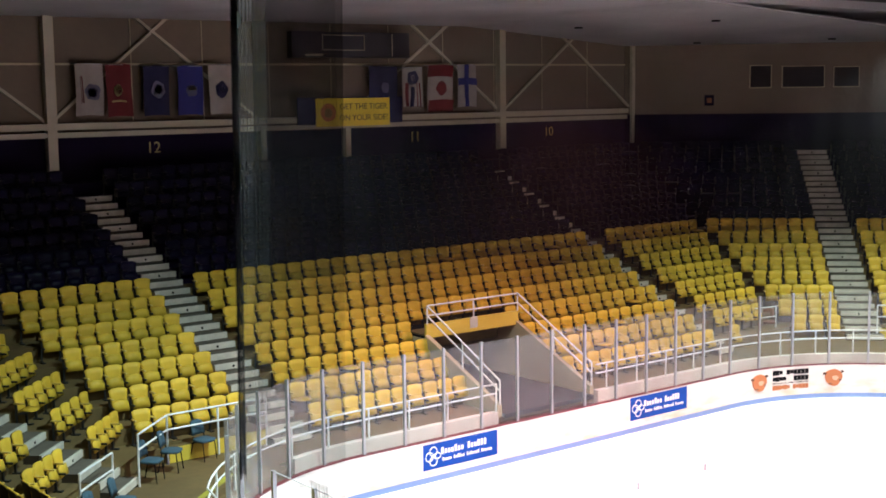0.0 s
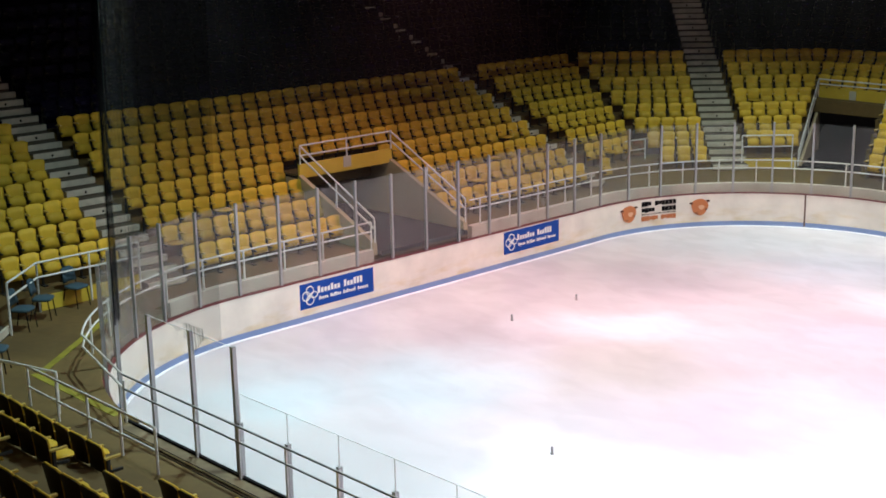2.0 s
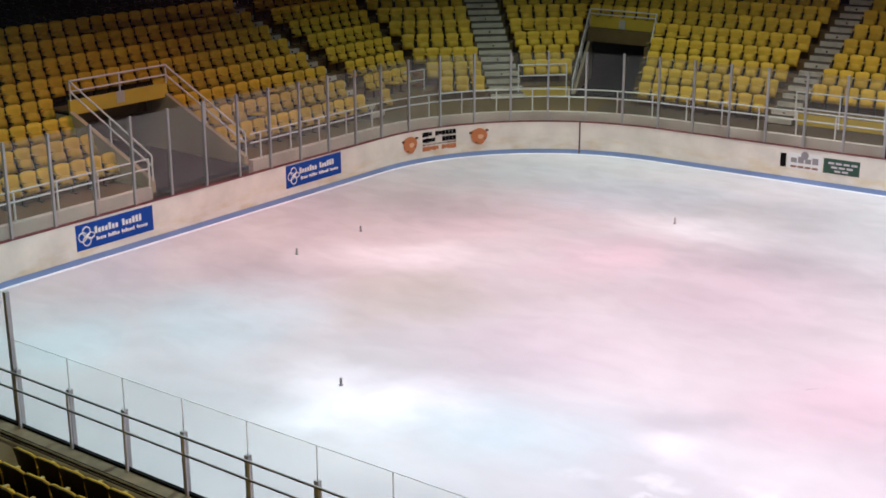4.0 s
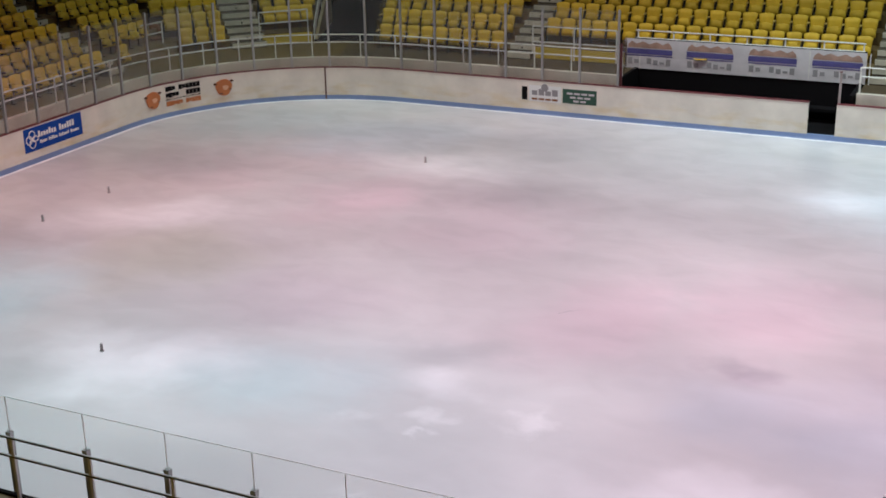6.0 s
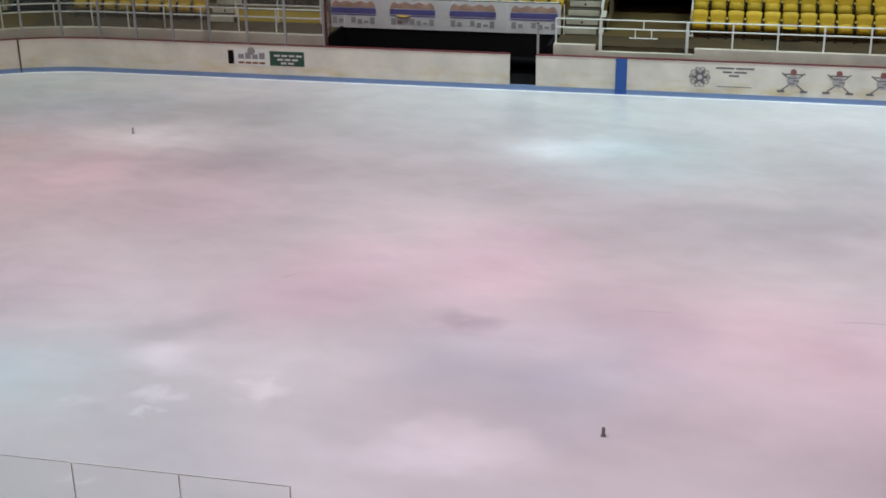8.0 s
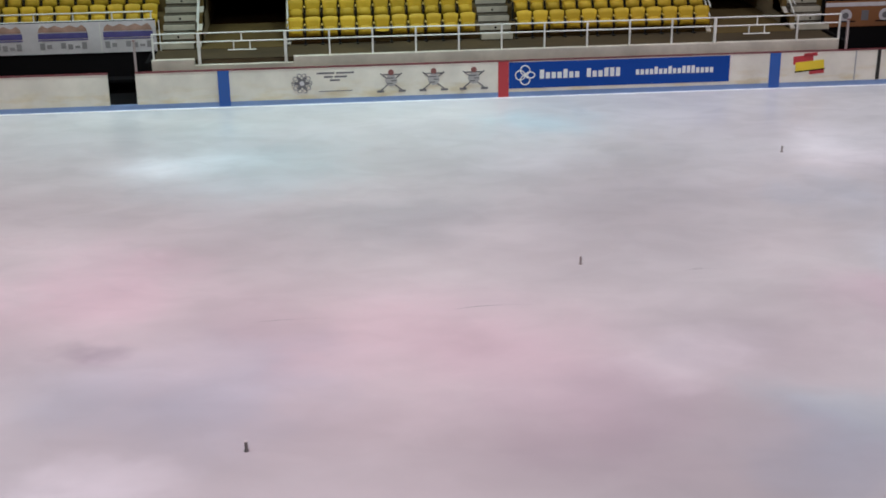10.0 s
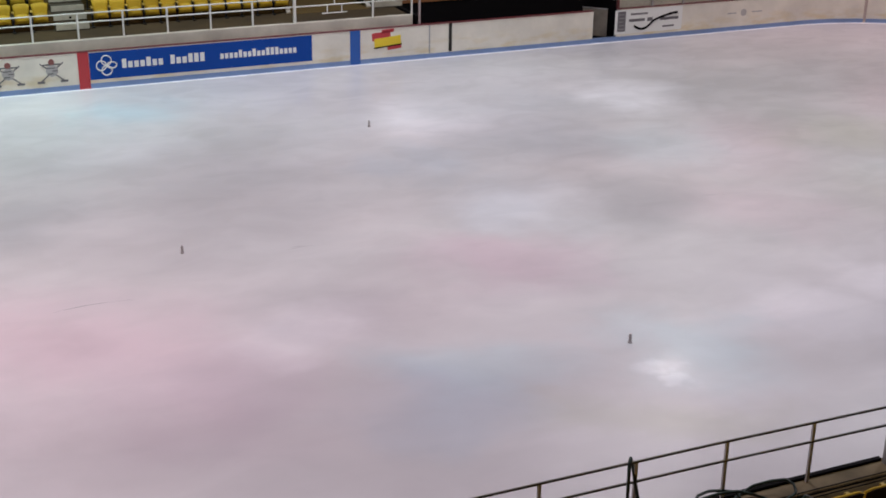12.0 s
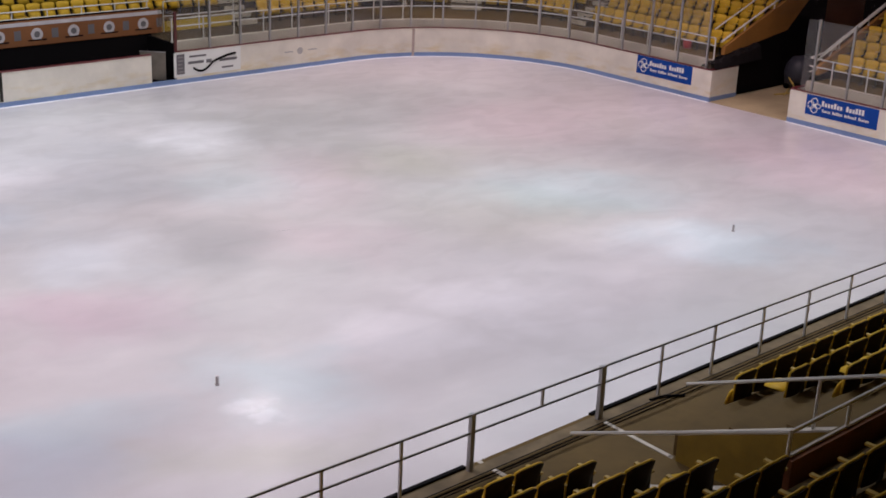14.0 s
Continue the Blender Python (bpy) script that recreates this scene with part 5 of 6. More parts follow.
blue_sign(Matrix.Translation((0.16, Y_SIDE, 0.26)), 6.5, 0.77, [(0.9, 3.3, 0.27, 0.26, "TxxxTxx TxxTTT"), (3.72, 6.05, 0.29, 0.22, "xxxxTxxTxxTTTxxxx")], "long blue board sign with white emblem and lettering bars")


def on_corner(px, py, z):
    """On the north-west corner of the boards: x along the board towards the north, -y towards the ice."""
    v = Vector((px - (X_WEST + CORNER), py - (Y_SIDE - CORNER), 0)).normalized()
    p = Vector((X_WEST + CORNER, Y_SIDE - CORNER, 0)) + v * (CORNER - 0.004)
    return Matrix(((v.y, v.x, 0, p.x), (-v.x, v.y, 0, p.y), (0, 0, 1, z), (0, 0, 0, 1)))


ob = thing("corner_board_sign", "white board sign with round orange emblems and black lettering bars", "advertising sign")


INK_BROWN = material("emblem_brown", (0.1, 0.04, 0.02), rough=0.5)


PALE_ORANGE = material("emblem_pale_orange", (0.72, 0.42, 0.26), rough=0.5, grain=0.05, bump=0.0)


def blob(m, cx, cz, rx, rz, proud, wobble, mat, name):
    """A flat rounded patch with an uneven outline."""
    n = 18
    ring = []
    for i in range(n):
        a = 2 * math.pi * i / n
        r = 1.0 + wobble * math.sin(3 * a + cx * 7) + wobble * 0.6 * math.sin(5 * a + 1.0)
        ring.append((cx + rx * r * math.cos(a), cz + rz * r * math.sin(a)))
    b = Build().add([m @ Vector((x, -proud, z)) for x, z in ring] + [m @ Vector((x, 0.02, z)) for x, z in ring], [tuple(range(n)), tuple(range(2 * n - 1, n - 1, -1))] + [(i, n + i, n + (i + 1) % n, (i + 1) % n) for i in range(n)])
    return part(name, b, mat, ob)


def round_patch(m, size):
    """A plain orange emblem: an uneven round patch with paler and darker spots."""
    blob(m, 0.0, 0.0, size * 0.95, size * 0.92, 0.03, 0.05, ORANGE, "orange_emblem")
    blob(m, size * 0.18, -size * 0.05, size * 0.34, size * 0.26, 0.033, 0.08, PALE_ORANGE, "pale_spot")
    for sx, sz, rx, rz in ((-0.98, 0.42, 0.2, 0.13), (0.95, 0.62, 0.2, 0.13), (0.72, -0.3, 0.12, 0.1), (-0.35, -0.68, 0.2, 0.06)):
        blob(m, size * sx, size * sz, size * rx, size * rz, 0.034, 0.08, INK_BROWN, "dark_spot")


round_patch(on_corner(-30.0, 7.75, 0.66), 0.29)
round_patch(on_corner(-28.95, 10.05, 0.66), 0.29)
LETTER_RNG = random.Random(21)
for z0, z1, mat, gaps, count in ((0.82, 0.97, BLACK, (3,), 10), (0.62, 0.77, BLACK, (4, 5), 10), (0.555, 0.565, BLACK, (), 12), (0.36, 0.5, ORANGE, (6,), 12)):
    for i in range(count):
        if i in gaps:
            continue
        f = (i + 0.5) / count
        m = on_corner(-30.02 + 0.65 * f, 8.28 + 1.1 * f, 0)
        w = 0.55 / count
        tall = LETTER_RNG.choice((0.0, 0.0, 0.025))
        part("text_bar", Build().box(-w, w, -0.012, 0.02, z0 + tall, z1 - tall * 0.5, m), mat, ob)

ob = thing("far_board_sign", "small white and green board sign with lettering bars", "advertising sign")
flat(ob, -19.83, -19.65, 0.45, 0.86, Y_SIDE, BLACK, "dark_edge", 0.008)
flat(ob, -19.6, -18.55, 0.42, 0.92, Y_SIDE, WHITE, "white_plate", 0.006)
part("arch_emblem", Build().tube([(-19.08, Y_SIDE - 0.004, 0.86), (-19.08, Y_SIDE - 0.014, 0.86)], 0.12, 12), BANNER_GREY, ob)
for j in range(4):
    flat(ob, -19.5 + j * 0.22, -19.32 + j * 0.22, 0.62, 0.76 + 0.05 * (j % 2), Y_SIDE - 0.006, BANNER_GREY, "text_bar", 0.006)
    flat(ob, -19.5 + j * 0.22, -19.32 + j * 0.22, 0.47, 0.53, Y_SIDE - 0.006, BROWN_BANNER, "text_bar", 0.006)
flat(ob, -18.5, -17.42, 0.44, 0.88, Y_SIDE, GREEN_SIGN, "green_plate", 0.008)
for j, z in enumerate((0.72, 0.6, 0.49)):
    for i in range(4 - j):
        flat(ob, -18.36 + i * 0.23 + j * 0.1, -18.18 + i * 0.23 + j * 0.1, z, z + 0.06, Y_SIDE - 0.008, BANNER_WHITE, "text_bar", 0.005)

ob = thing("emblem_sign", "round grey star emblem with black lettering bars on the boards", "advertising sign")
part("emblem_disc", Build().tube([(-5.78, Y_SIDE - 0.002, 0.62), (-5.78, Y_SIDE - 0.008, 0.62)], 0.26, 14), BOARD, ob)
for i in range(10):
    q = 2 * math.pi * i / 10
    ring = [(-5.78 + 0.23 * math.cos(q) + 0.06 * math.cos(w), Y_SIDE - 0.008, 0.62 + 0.23 * math.sin(q) + 0.06 * math.sin(w)) for w in [2 * math.pi * j / 8 for j in range(8)]]
    part("petal", Build().tube(ring, 0.012, 4, True), BANNER_GREY, ob)
star = [(-5.78 + (0.28 if i % 2 else 0.12) * math.sin(math.pi * i / 6), 0.62 + (0.28 if i % 2 else 0.12) * math.cos(math.pi * i / 6)) for i in range(12)]
part("star", Build().add([(x, Y_SIDE - 0.014, z) for x, z in star] + [(x, Y_SIDE - 0.006, z) for x, z in star], [tuple(range(12)), tuple(range(23, 11, -1))] + [(i, 12 + i, 12 + (i + 1) % 12, (i + 1) % 12) for i in range(12)]), GREY_INK, ob)
part("star_centre", Build().tube([(-5.78, Y_SIDE - 0.014, 0.62), (-5.78, Y_SIDE - 0.02, 0.62)], 0.07, 10), BANNER_WHITE, ob)
flat(ob, -5.4, -4.2, 0.32, 0.98, Y_SIDE, BOARD, "plate", 0.004)
for x0, x1, z in ((-5.35, -4.85, 0.87), (-4.8, -4.3, 0.87), (-5.15, -4.9, 0.76), (-4.85, -4.5, 0.76), (-4.98, -4.7, 0.66), (-5.3, -4.35, 0.36)):
    flat(ob, x0, x1, z, z + (0.05 if z > 0.4 else 0.02), Y_SIDE - 0.004, GREY_INK, "text_bar", 0.005)
EMBLEM_GREY, DULL_RED = material("emblem_grey", (0.45, 0.43, 0.42), rough=0.5), material("emblem_dull_red", (0.26, 0.09, 0.08), rough=0.5)
for c in (-3.22, -2.0, -0.84):
    ob = thing("crossed_sticks_sign", "grey crossed sticks emblem with red crown on the boards", "advertising sign", "crossed stick emblems")
    for sgn in (-1, 1):
        m = Matrix.Translation((c - 0.02, Y_SIDE - 0.004, 0.58)) @ Matrix.Rotation(sgn * 0.68, 4, "Y")
        stick = part("stick", Build().box(-0.4, 0.4, -0.008, 0, -0.016, 0.016, m), GREY_INK, ob)
        tip = m @ Vector((sgn * 0.4, 0, 0))
        part("blade", Build().box(tip.x - 0.1, tip.x + 0.1, Y_SIDE - 0.013, Y_SIDE, tip.z - 0.05, tip.z + 0.01), GREY_INK, stick)
    part("grey_patch", Build().tube([(c - 0.02, Y_SIDE - 0.004, 0.62), (c - 0.02, Y_SIDE - 0.014, 0.62)], 0.17, 9), EMBLEM_GREY, ob)
    for j, (w0, w1) in enumerate(((-0.14, 0.02), (-0.02, 0.14), (-0.16, 0.06))):
        part("text_bar", Build().box(c + w0, c + w1, Y_SIDE - 0.019, Y_SIDE, 0.52 + j * 0.08, 0.55 + j * 0.08), GREY_INK, ob)
    part("dark_brim", Build().box(c - 0.25, c + 0.22, Y_SIDE - 0.012, Y_SIDE, 0.775, 0.81), GREY_INK, ob)
    part("red_crown", Build().tube([(c - 0.02, Y_SIDE - 0.002, 0.86), (c - 0.02, Y_SIDE - 0.016, 0.86)], 0.085, 10), DULL_RED, ob)
ob = thing("red_yellow_sign", "red and yellow emblem sign on the boards", "advertising sign")
m = Matrix.Translation((9.0, Y_SIDE - 0.002, 0.62)) @ Matrix.Rotation(-0.08, 4, "Y")
part("red_patch", Build().box(-0.42, 0.18, -0.006, 0, 0.1, 0.34, m).box(-0.1, 0.3, -0.006, 0, 0.3, 0.4, m), RED_SIGN, ob)
part("yellow_patch", Build().box(-0.36, 0.5, -0.012, 0, -0.1, 0.16, m), BRIGHT_YELLOW, ob)
part("dark_edge", Build().box(-0.38, 0.52, -0.009, 0, -0.14, -0.1, m), BLACK, ob)
part("red_patch", Build().box(0.05, 0.5, -0.006, 0, -0.24, -0.14, m), RED_SIGN, ob)
ob = thing("swoosh_sign", "white board sign with black bars and a swoosh", "advertising sign")
plate_ob = flat(ob, 17.02, 19.6, 0.24, 1.03, Y_SIDE, WHITE, "plate", 0.004)
flat(plate_ob, 17.12, 17.42, 0.32, 0.98, Y_SIDE - 0.004, GREY_INK, "dark_block", 0.004)
for i in range(5):
    flat(plate_ob, 17.15 + 0.02 * (i % 2), 17.39 - 0.03 * (i % 3), 0.38 + i * 0.12, 0.42 + i * 0.12, Y_SIDE - 0.008, BANNER_GREY, "bar", 0.004)
for k, (dz, thick) in enumerate(((0.0, 0.03), (0.03, 0.02))):
    swoosh = [Vector((17.75 + 1.65 * q, Y_SIDE - 0.006, 0.47 + dz + 0.34 * q * q * (3 - 2 * q) - 0.16 * math.sin(math.pi * min(1.0, q * 2.2)) * (q < 0.46))) for q in [i / 18 for i in range(19)]]
    part("swoosh", Build().tube(swoosh, thick, 5), BLACK, plate_ob)
for x0, x1, z, tall in ((17.6, 18.25, 0.84, 0.06), (17.55, 18.15, 0.62, 0.09), (18.25, 18.45, 0.6, 0.12), (18.75, 19.45, 0.6, 0.09), (18.85, 19.3, 0.36, 0.06)):
    flat(plate_ob, x0, x1, z, z + tall, Y_SIDE - 0.004, GREY_INK, "text_bar", 0.005)

ob = thing("small_round_emblem", "small faded round emblem printed on the boards", "board emblem")
part("disc", Build().tube([(EMBLEM_X, Y_SIDE - 0.002, 0.62), (EMBLEM_X, Y_SIDE - 0.008, 0.62)], 0.12, 12), EMBLEM_GREY, ob)
for x0, x1 in ((-0.65, -0.3), (0.35, 0.75)):
    flat(ob, EMBLEM_X + x0, EMBLEM_X + x1, 0.6, 0.64, Y_SIDE, EMBLEM_GREY, "text_bar", 0.005)

# ---- pegs on the ice ----
PEG_GREY = material("peg_grey_rubber", (0.2, 0.18, 0.18), rough=0.5)
PEG_PALE = material("peg_pale_rubber", (0.4, 0.36, 0.36), rough=0.5)
for x, y in ((-20.19, -6.88), (-26.49, 1.15), (-26.48, -1.31), (-20.19, 6.65), (-6.45, -6.84), (-0.2, -0.2), (6.18, 6.54), (5.93, -6.91), (20.07, -7.21)):
    ob = thing("ice_peg", "small dark marker peg standing on the ice", "marker peg", "pegs on the face-off spots")
    # one of two greys, the paler for all but two pegs
    worn = PEG_GREY if y < -6 and x < -5 else PEG_PALE
    peg = part("peg", Build().tube([(x, y, 0.0), (x, y, 0.15)], 0.026, 10), worn, ob)
    part("peg_foot", Build().tube([(x, y, 0.0), (x, y, 0.02)], 0.04, 10), worn, ob)
    part("peg_cap", Build().tube([(x, y, 0.15), (x, y, 0.17)], 0.026, 10), BANNER_WHITE, peg)

# ---- scratches left on the ice ----
SCRATCH = material("ice_scratch_grey", (0.34, 0.33, 0.36), rough=0.4, grain=0.2, scale=30.0, bump=0.0)


def scratch(a, b, bow, wide):
    """A shallow curved blade mark, fading to a point at both ends."""
    a, b = Vector((*a, 0)), Vector((*b, 0))
    side = Vector((-(b - a).y, (b - a).x, 0)).normalized()
    v, n = [], 16
    for i in range(n + 1):
        q = i / n
        p = a + (b - a) * q + side * bow * math.sin(math.pi * q)
        w = side * wide * math.sin(math.pi * min(1.0, q * 1.3)) if q < 0.77 else side * wide * 0.25
        v += [(p.x - w.x, p.y - w.y, 0.003), (p.x + w.x, p.y + w.y, 0.003)]
    ob = thing("skate_scratch", "thin grey blade scratch across the ice", "ice scratch", "scratches on the ice")
    part("mark", Build().add(v, [(2 * i, 2 * i + 2, 2 * i + 3, 2 * i + 1) for i in range(n)]), SCRATCH, ob)


scratch((-2.94, -2.11), (-1.49, -2.07), 0.08, 0.012)
scratch((-6.63, -2.28), (-5.20, -2.24), 0.05, 0.007)
scratch((-13.15, -2.02), (-12.76, -1.64), 0.03, 0.010)
scratch((1.85, -0.71), (2.28, -0.73), 0.02, 0.010)
scratch((1.74, -0.79), (2.40, -0.76), 0.03, 0.008)
scratch((11.24, -1.06), (11.82, -1.24), 0.03, 0.010)

# ---- upper wall of the west end ----
X_WALL = MID - w_end


def wall_bar(ob, y0, z0, y1, z1, wide, name, proud=0.16, mat=CREAM):
    """A straight steel member on the west wall from one point to another."""
    a, b = Vector((0, y0, z0)), Vector((0, y1, z1))
    d = (b - a).normalized()
    s = Vector((0, -d.z, d.y)) * wide / 2
    x0, x1 = X_WALL + 0.02, X_WALL + proud
    c = [a - s, b - s, b + s, a + s]
    part(name, Build().add([(x0, p.y, p.z) for p in c] + [(x1, p.y, p.z) for p in c], [(3, 2, 1, 0), (4, 5, 6, 7), (0, 1, 5, 4), (1, 2, 6, 5), (2, 3, 7, 6), (3, 0, 4, 7)]), mat, ob)


steel = thing("wall_steelwork", "cream painted steel columns, beams and braces on the wall", "steelwork", kind="structure")
for y in (-23.3, -15.85, -8.45, 9.9, 17.35):
    wall_bar(steel, y, 7.3, y, 12.4, 0.3, "column", 0.3)
for y in (-0.97, 2.53):
    wall_bar(steel, y, 7.3, y, 8.5, 0.22, "column", 0.3)
wall_bar(steel, -y_c + 0.1, 8.42, y_c - 0.1, 8.42, 0.16, "beam", 0.26)
wall_bar(steel, -y_c + 0.1, 8.68, y_c - 0.1, 8.68, 0.2, "beam", 0.34)
wall_bar(steel, -y_c + 0.1, 10.62, y_c - 0.1, 10.62, 0.07, "girt", 0.12, TAN)
for y0, z0, y1, z1 in ((-4.0, 12.4, -8.3, 8.9), (-5.85, 12.4, -1.1, 8.8), (5.2, 12.4, 9.8, 8.9), (14.8, 12.35, 10.1, 8.85), (12.5, 12.35, 17.2, 8.85), (-13.0, 12.2, -8.6, 8.85), (7.6, 12.3, 2.8, 8.85)):
    wall_bar(steel, y0, z0, y1, z1, 0.09, "brace", 0.12)
for i in range(14):
    y = -y_c + 1.2 + i * 2.55
    wall_bar(steel, y, 8.8, y, 12.4, 0.03, "panel_seam", 0.035, TAN)

# ---- flags, banner, dark board ----
CLOTH = {name: material("cloth_" + name, c, rough=0.85, grain=0.08, stain=0.12, stain_scale=2.0, bump=0.1) for name, c in (("white", (0.3, 0.25, 0.215)), ("red", (0.13, 0.01, 0.011)), ("navy", (0.01, 0.007, 0.04)), ("blue", (0.018, 0.018, 0.13)), ("gold", (0.3, 0.2, 0.08)), ("steel", (0.12, 0.11, 0.16)))}


def sheet(y0, y1, z0, z1, x, phase, wave=0.05):
    """A hanging cloth with soft folds, facing the hall."""
    n = 8
    v = []
    for j in range(n + 1):
        for i in range(n + 1):
            fy, fz = i / n, j / n
            fold = wave * (1 - fz * 0.6) * math.sin(fy * 7 + phase + fz * 0.8)
            v.append((x + fold, y0 + (y1 - y0) * fy + 0.03 * (1 - fz) * math.sin(phase + fz * 3), z0 + (z1 - z0) * fz + 0.03 * math.sin(fy * 3.1)))
    f = [(j * (n + 1) + i, j * (n + 1) + i + 1, (j + 1) * (n + 1) + i + 1, (j + 1) * (n + 1) + i) for j in range(n) for i in range(n)]
    off = len(v)
    v += [(a - 0.012, b, c) for a, b, c in v]
    f += [tuple(off + i for i in reversed(q)) for q in f]
    return Build().add(v, f)


def seal(y, z, wide, high, x, phase):
    """A rounded, slightly ragged cloth patch."""
    ring = [(y + wide * (1 + 0.1 * math.sin(5 * q + phase)) * math.cos(q), z + high * (1 + 0.1 * math.sin(4 * q + phase * 2)) * math.sin(q)) for q in [2 * math.pi * i / 20 for i in range(20)]]
    return Build().add([(x, a, b) for a, b in ring] + [(x - 0.03, a, b) for a, b in ring], [tuple(range(20)), tuple(range(39, 19, -1))] + [(i, 20 + i, 20 + (i + 1) % 20, (i + 1) % 20) for i in range(20)])


def flag(y0, y1, z0, z1, cloth, label, marks=()):
    ob = thing("wall_flag", label, "flag", "flags on the wall")
    phase = y0 * 1.7
    cloth_ob = part("cloth", sheet(y0, y1, z0, z1, X_WALL + 0.42, phase), CLOTH[cloth], ob, smooth=True)
    for a, b, c, d, colour in marks:
        if colour.startswith("o "):
            part("emblem", seal(y0 + (y1 - y0) * (a + b) / 2, z0 + (z1 - z0) * (c + d) / 2, (y1 - y0) * (b - a) / 2, (z1 - z0) * (d - c) / 2, X_WALL + 0.475, phase), CLOTH[colour[2:]], cloth_ob)
            continue
        part("emblem", sheet(y0 + (y1 - y0) * a, y0 + (y1 - y0) * b, z0 + (z1 - z0) * c, z0 + (z1 - z0) * d, X_WALL + 0.455, phase + a * 7, 0.045), CLOTH[colour], cloth_ob, smooth=True)
    part("hanger", Build().tube([(X_WALL + 0.1, y0, z1 + 0.02), (X_WALL + 0.42, y0, z1), (X_WALL + 0.42, y1, z1), (X_WALL + 0.1, y1, z1 + 0.02)], 0.012, 5), STEEL, ob)


flag(-7.7, -6.8, 9.0, 10.62, "white", "white flag with blue emblem hanging on the wall", ((0.16, 0.24, 0.25, 0.75, "red"), (0.32, 0.88, 0.3, 0.62, "o steel"), (0.42, 0.76, 0.36, 0.55, "o blue")))
flag(-6.7, -5.85, 8.95, 10.6, "red", "dark red flag with small emblem hanging on the wall", ((0.3, 0.62, 0.4, 0.62, "o gold"), (0.36, 0.6, 0.44, 0.6, "o red"), (0.22, 0.8, 0.27, 0.31, "gold")))
flag(-5.4, -4.5, 8.95, 10.55, "navy", "navy flag with round white emblem hanging on the wall", ((0.26, 0.78, 0.36, 0.7, "o steel"), (0.38, 0.68, 0.44, 0.63, "o navy"), (0.46, 0.6, 0.48, 0.58, "o gold")))
flag(-4.2, -3.3, 8.95, 10.55, "blue", "blue flag with pale emblem hanging on the wall", ((0.3, 0.74, 0.38, 0.62, "o steel"), (0.36, 0.7, 0.5, 0.6, "o gold")))
flag(-3.1, -2.15, 8.95, 10.6, "white", "white flag with dark emblem hanging on the wall", ((0.28, 0.74, 0.34, 0.66, "o navy"), (0.4, 0.62, 0.44, 0.58, "o steel")))
flag(3.4, 4.65, 9.4, 10.55, "navy", "navy flag with pale emblem hanging on the wall", ((0.4, 0.68, 0.15, 0.5, "o steel"),))
flag(4.88, 5.82, 9.05, 10.5, "white", "white flag with dark red stripes and roundel", ((0.15, 0.32, 0.0, 0.6, "red"), (0.68, 0.85, 0.0, 0.6, "red"), (0.42, 0.58, 0.0, 0.5, "navy"), (0.24, 0.76, 0.56, 0.92, "o navy"), (0.4, 0.6, 0.66, 0.82, "o white")))
flag(6.1, 7.3, 8.85, 10.58, "white", "red and white flag with red leaf shape", ((0.0, 1.0, 0.75, 1.0, "red"), (0.0, 1.0, 0.0, 0.25, "red"), (0.3, 0.7, 0.36, 0.66, "o red")))
flag(7.5, 8.4, 9.0, 10.6, "white", "white flag with blue cross", ((0.0, 1.0, 0.52, 0.68, "blue"), (0.38, 0.62, 0.0, 1.0, "blue")))

INK = material("banner_ink_brown", (0.05, 0.03, 0.02), rough=0.6, grain=0.05, bump=0.0)
NAVY_CLOTH = CLOTH["navy"]


def wall_text(words, y, z, size, mat, parent, x):
    data = bpy.data.curves.new("lettering", "FONT")
    data.body, data.size, data.align_x, data.extrude = words, size, "CENTER", 0.004
    data.materials.append(mat)
    ob = new("lettering", data)
    ob.matrix_basis = Matrix(((0, 0, 1, x), (1, 0, 0, y), (0, 1, 0, z), (0, 0, 0, 1)))
    ob.parent = parent
    return ob


ob = thing("slogan_banner", "yellow slogan banner over a navy cloth on the wall", "banner")
part("backing_cloth", Build().box(X_WALL + 0.36, X_WALL + 0.38, 0.35, 4.9, 8.5, 9.45), NAVY_CLOTH, ob, "navy backing cloth")
part("banner_sheet", Build().box(X_WALL + 0.39, X_WALL + 0.41, 1.1, 4.3, 8.42, 9.42), BRIGHT_YELLOW, ob)
wall_text("GET THE TIGER", 3.15, 9.02, 0.3, INK, ob, X_WALL + 0.415)
wall_text("ON YOUR SIDE!", 3.15, 8.62, 0.3, INK, ob, X_WALL + 0.415)
part("emblem", Build().tube([(X_WALL + 0.41, 1.62, 8.92), (X_WALL + 0.42, 1.62, 8.92)], 0.33, 14), ORANGE, ob)
part("emblem_patch", Build().tube([(X_WALL + 0.42, 1.62, 8.9), (X_WALL + 0.425, 1.62, 8.9)], 0.18, 10), CLOTH["gold"], ob)
ob = thing("dark_scoreboard", "dark unlit scoreboard panel high on the wall", "scoreboard")
part("panel", Build().box(X_WALL + 0.3, X_WALL + 0.6, 0.05, 5.1, 10.85, 11.75), material("scoreboard_face", (0.014, 0.007, 0.012), rough=0.5), ob)
for y0, y1, z0, z1 in ((1.3, 3.1, 11.1, 11.13), (1.3, 3.1, 11.62, 11.65), (1.3, 1.33, 11.1, 11.65), (3.07, 3.1, 11.1, 11.65), (4.3, 4.33, 10.9, 11.7), (0.6, 1.3, 10.9, 10.98)):
    part("frame_bar", Build().box(X_WALL + 0.6, X_WALL + 0.63, y0, y1, z0, z1), CREAM, ob)
GOLD_PAINT = material("number_paint", (0.5, 0.38, 0.12), rough=0.6)
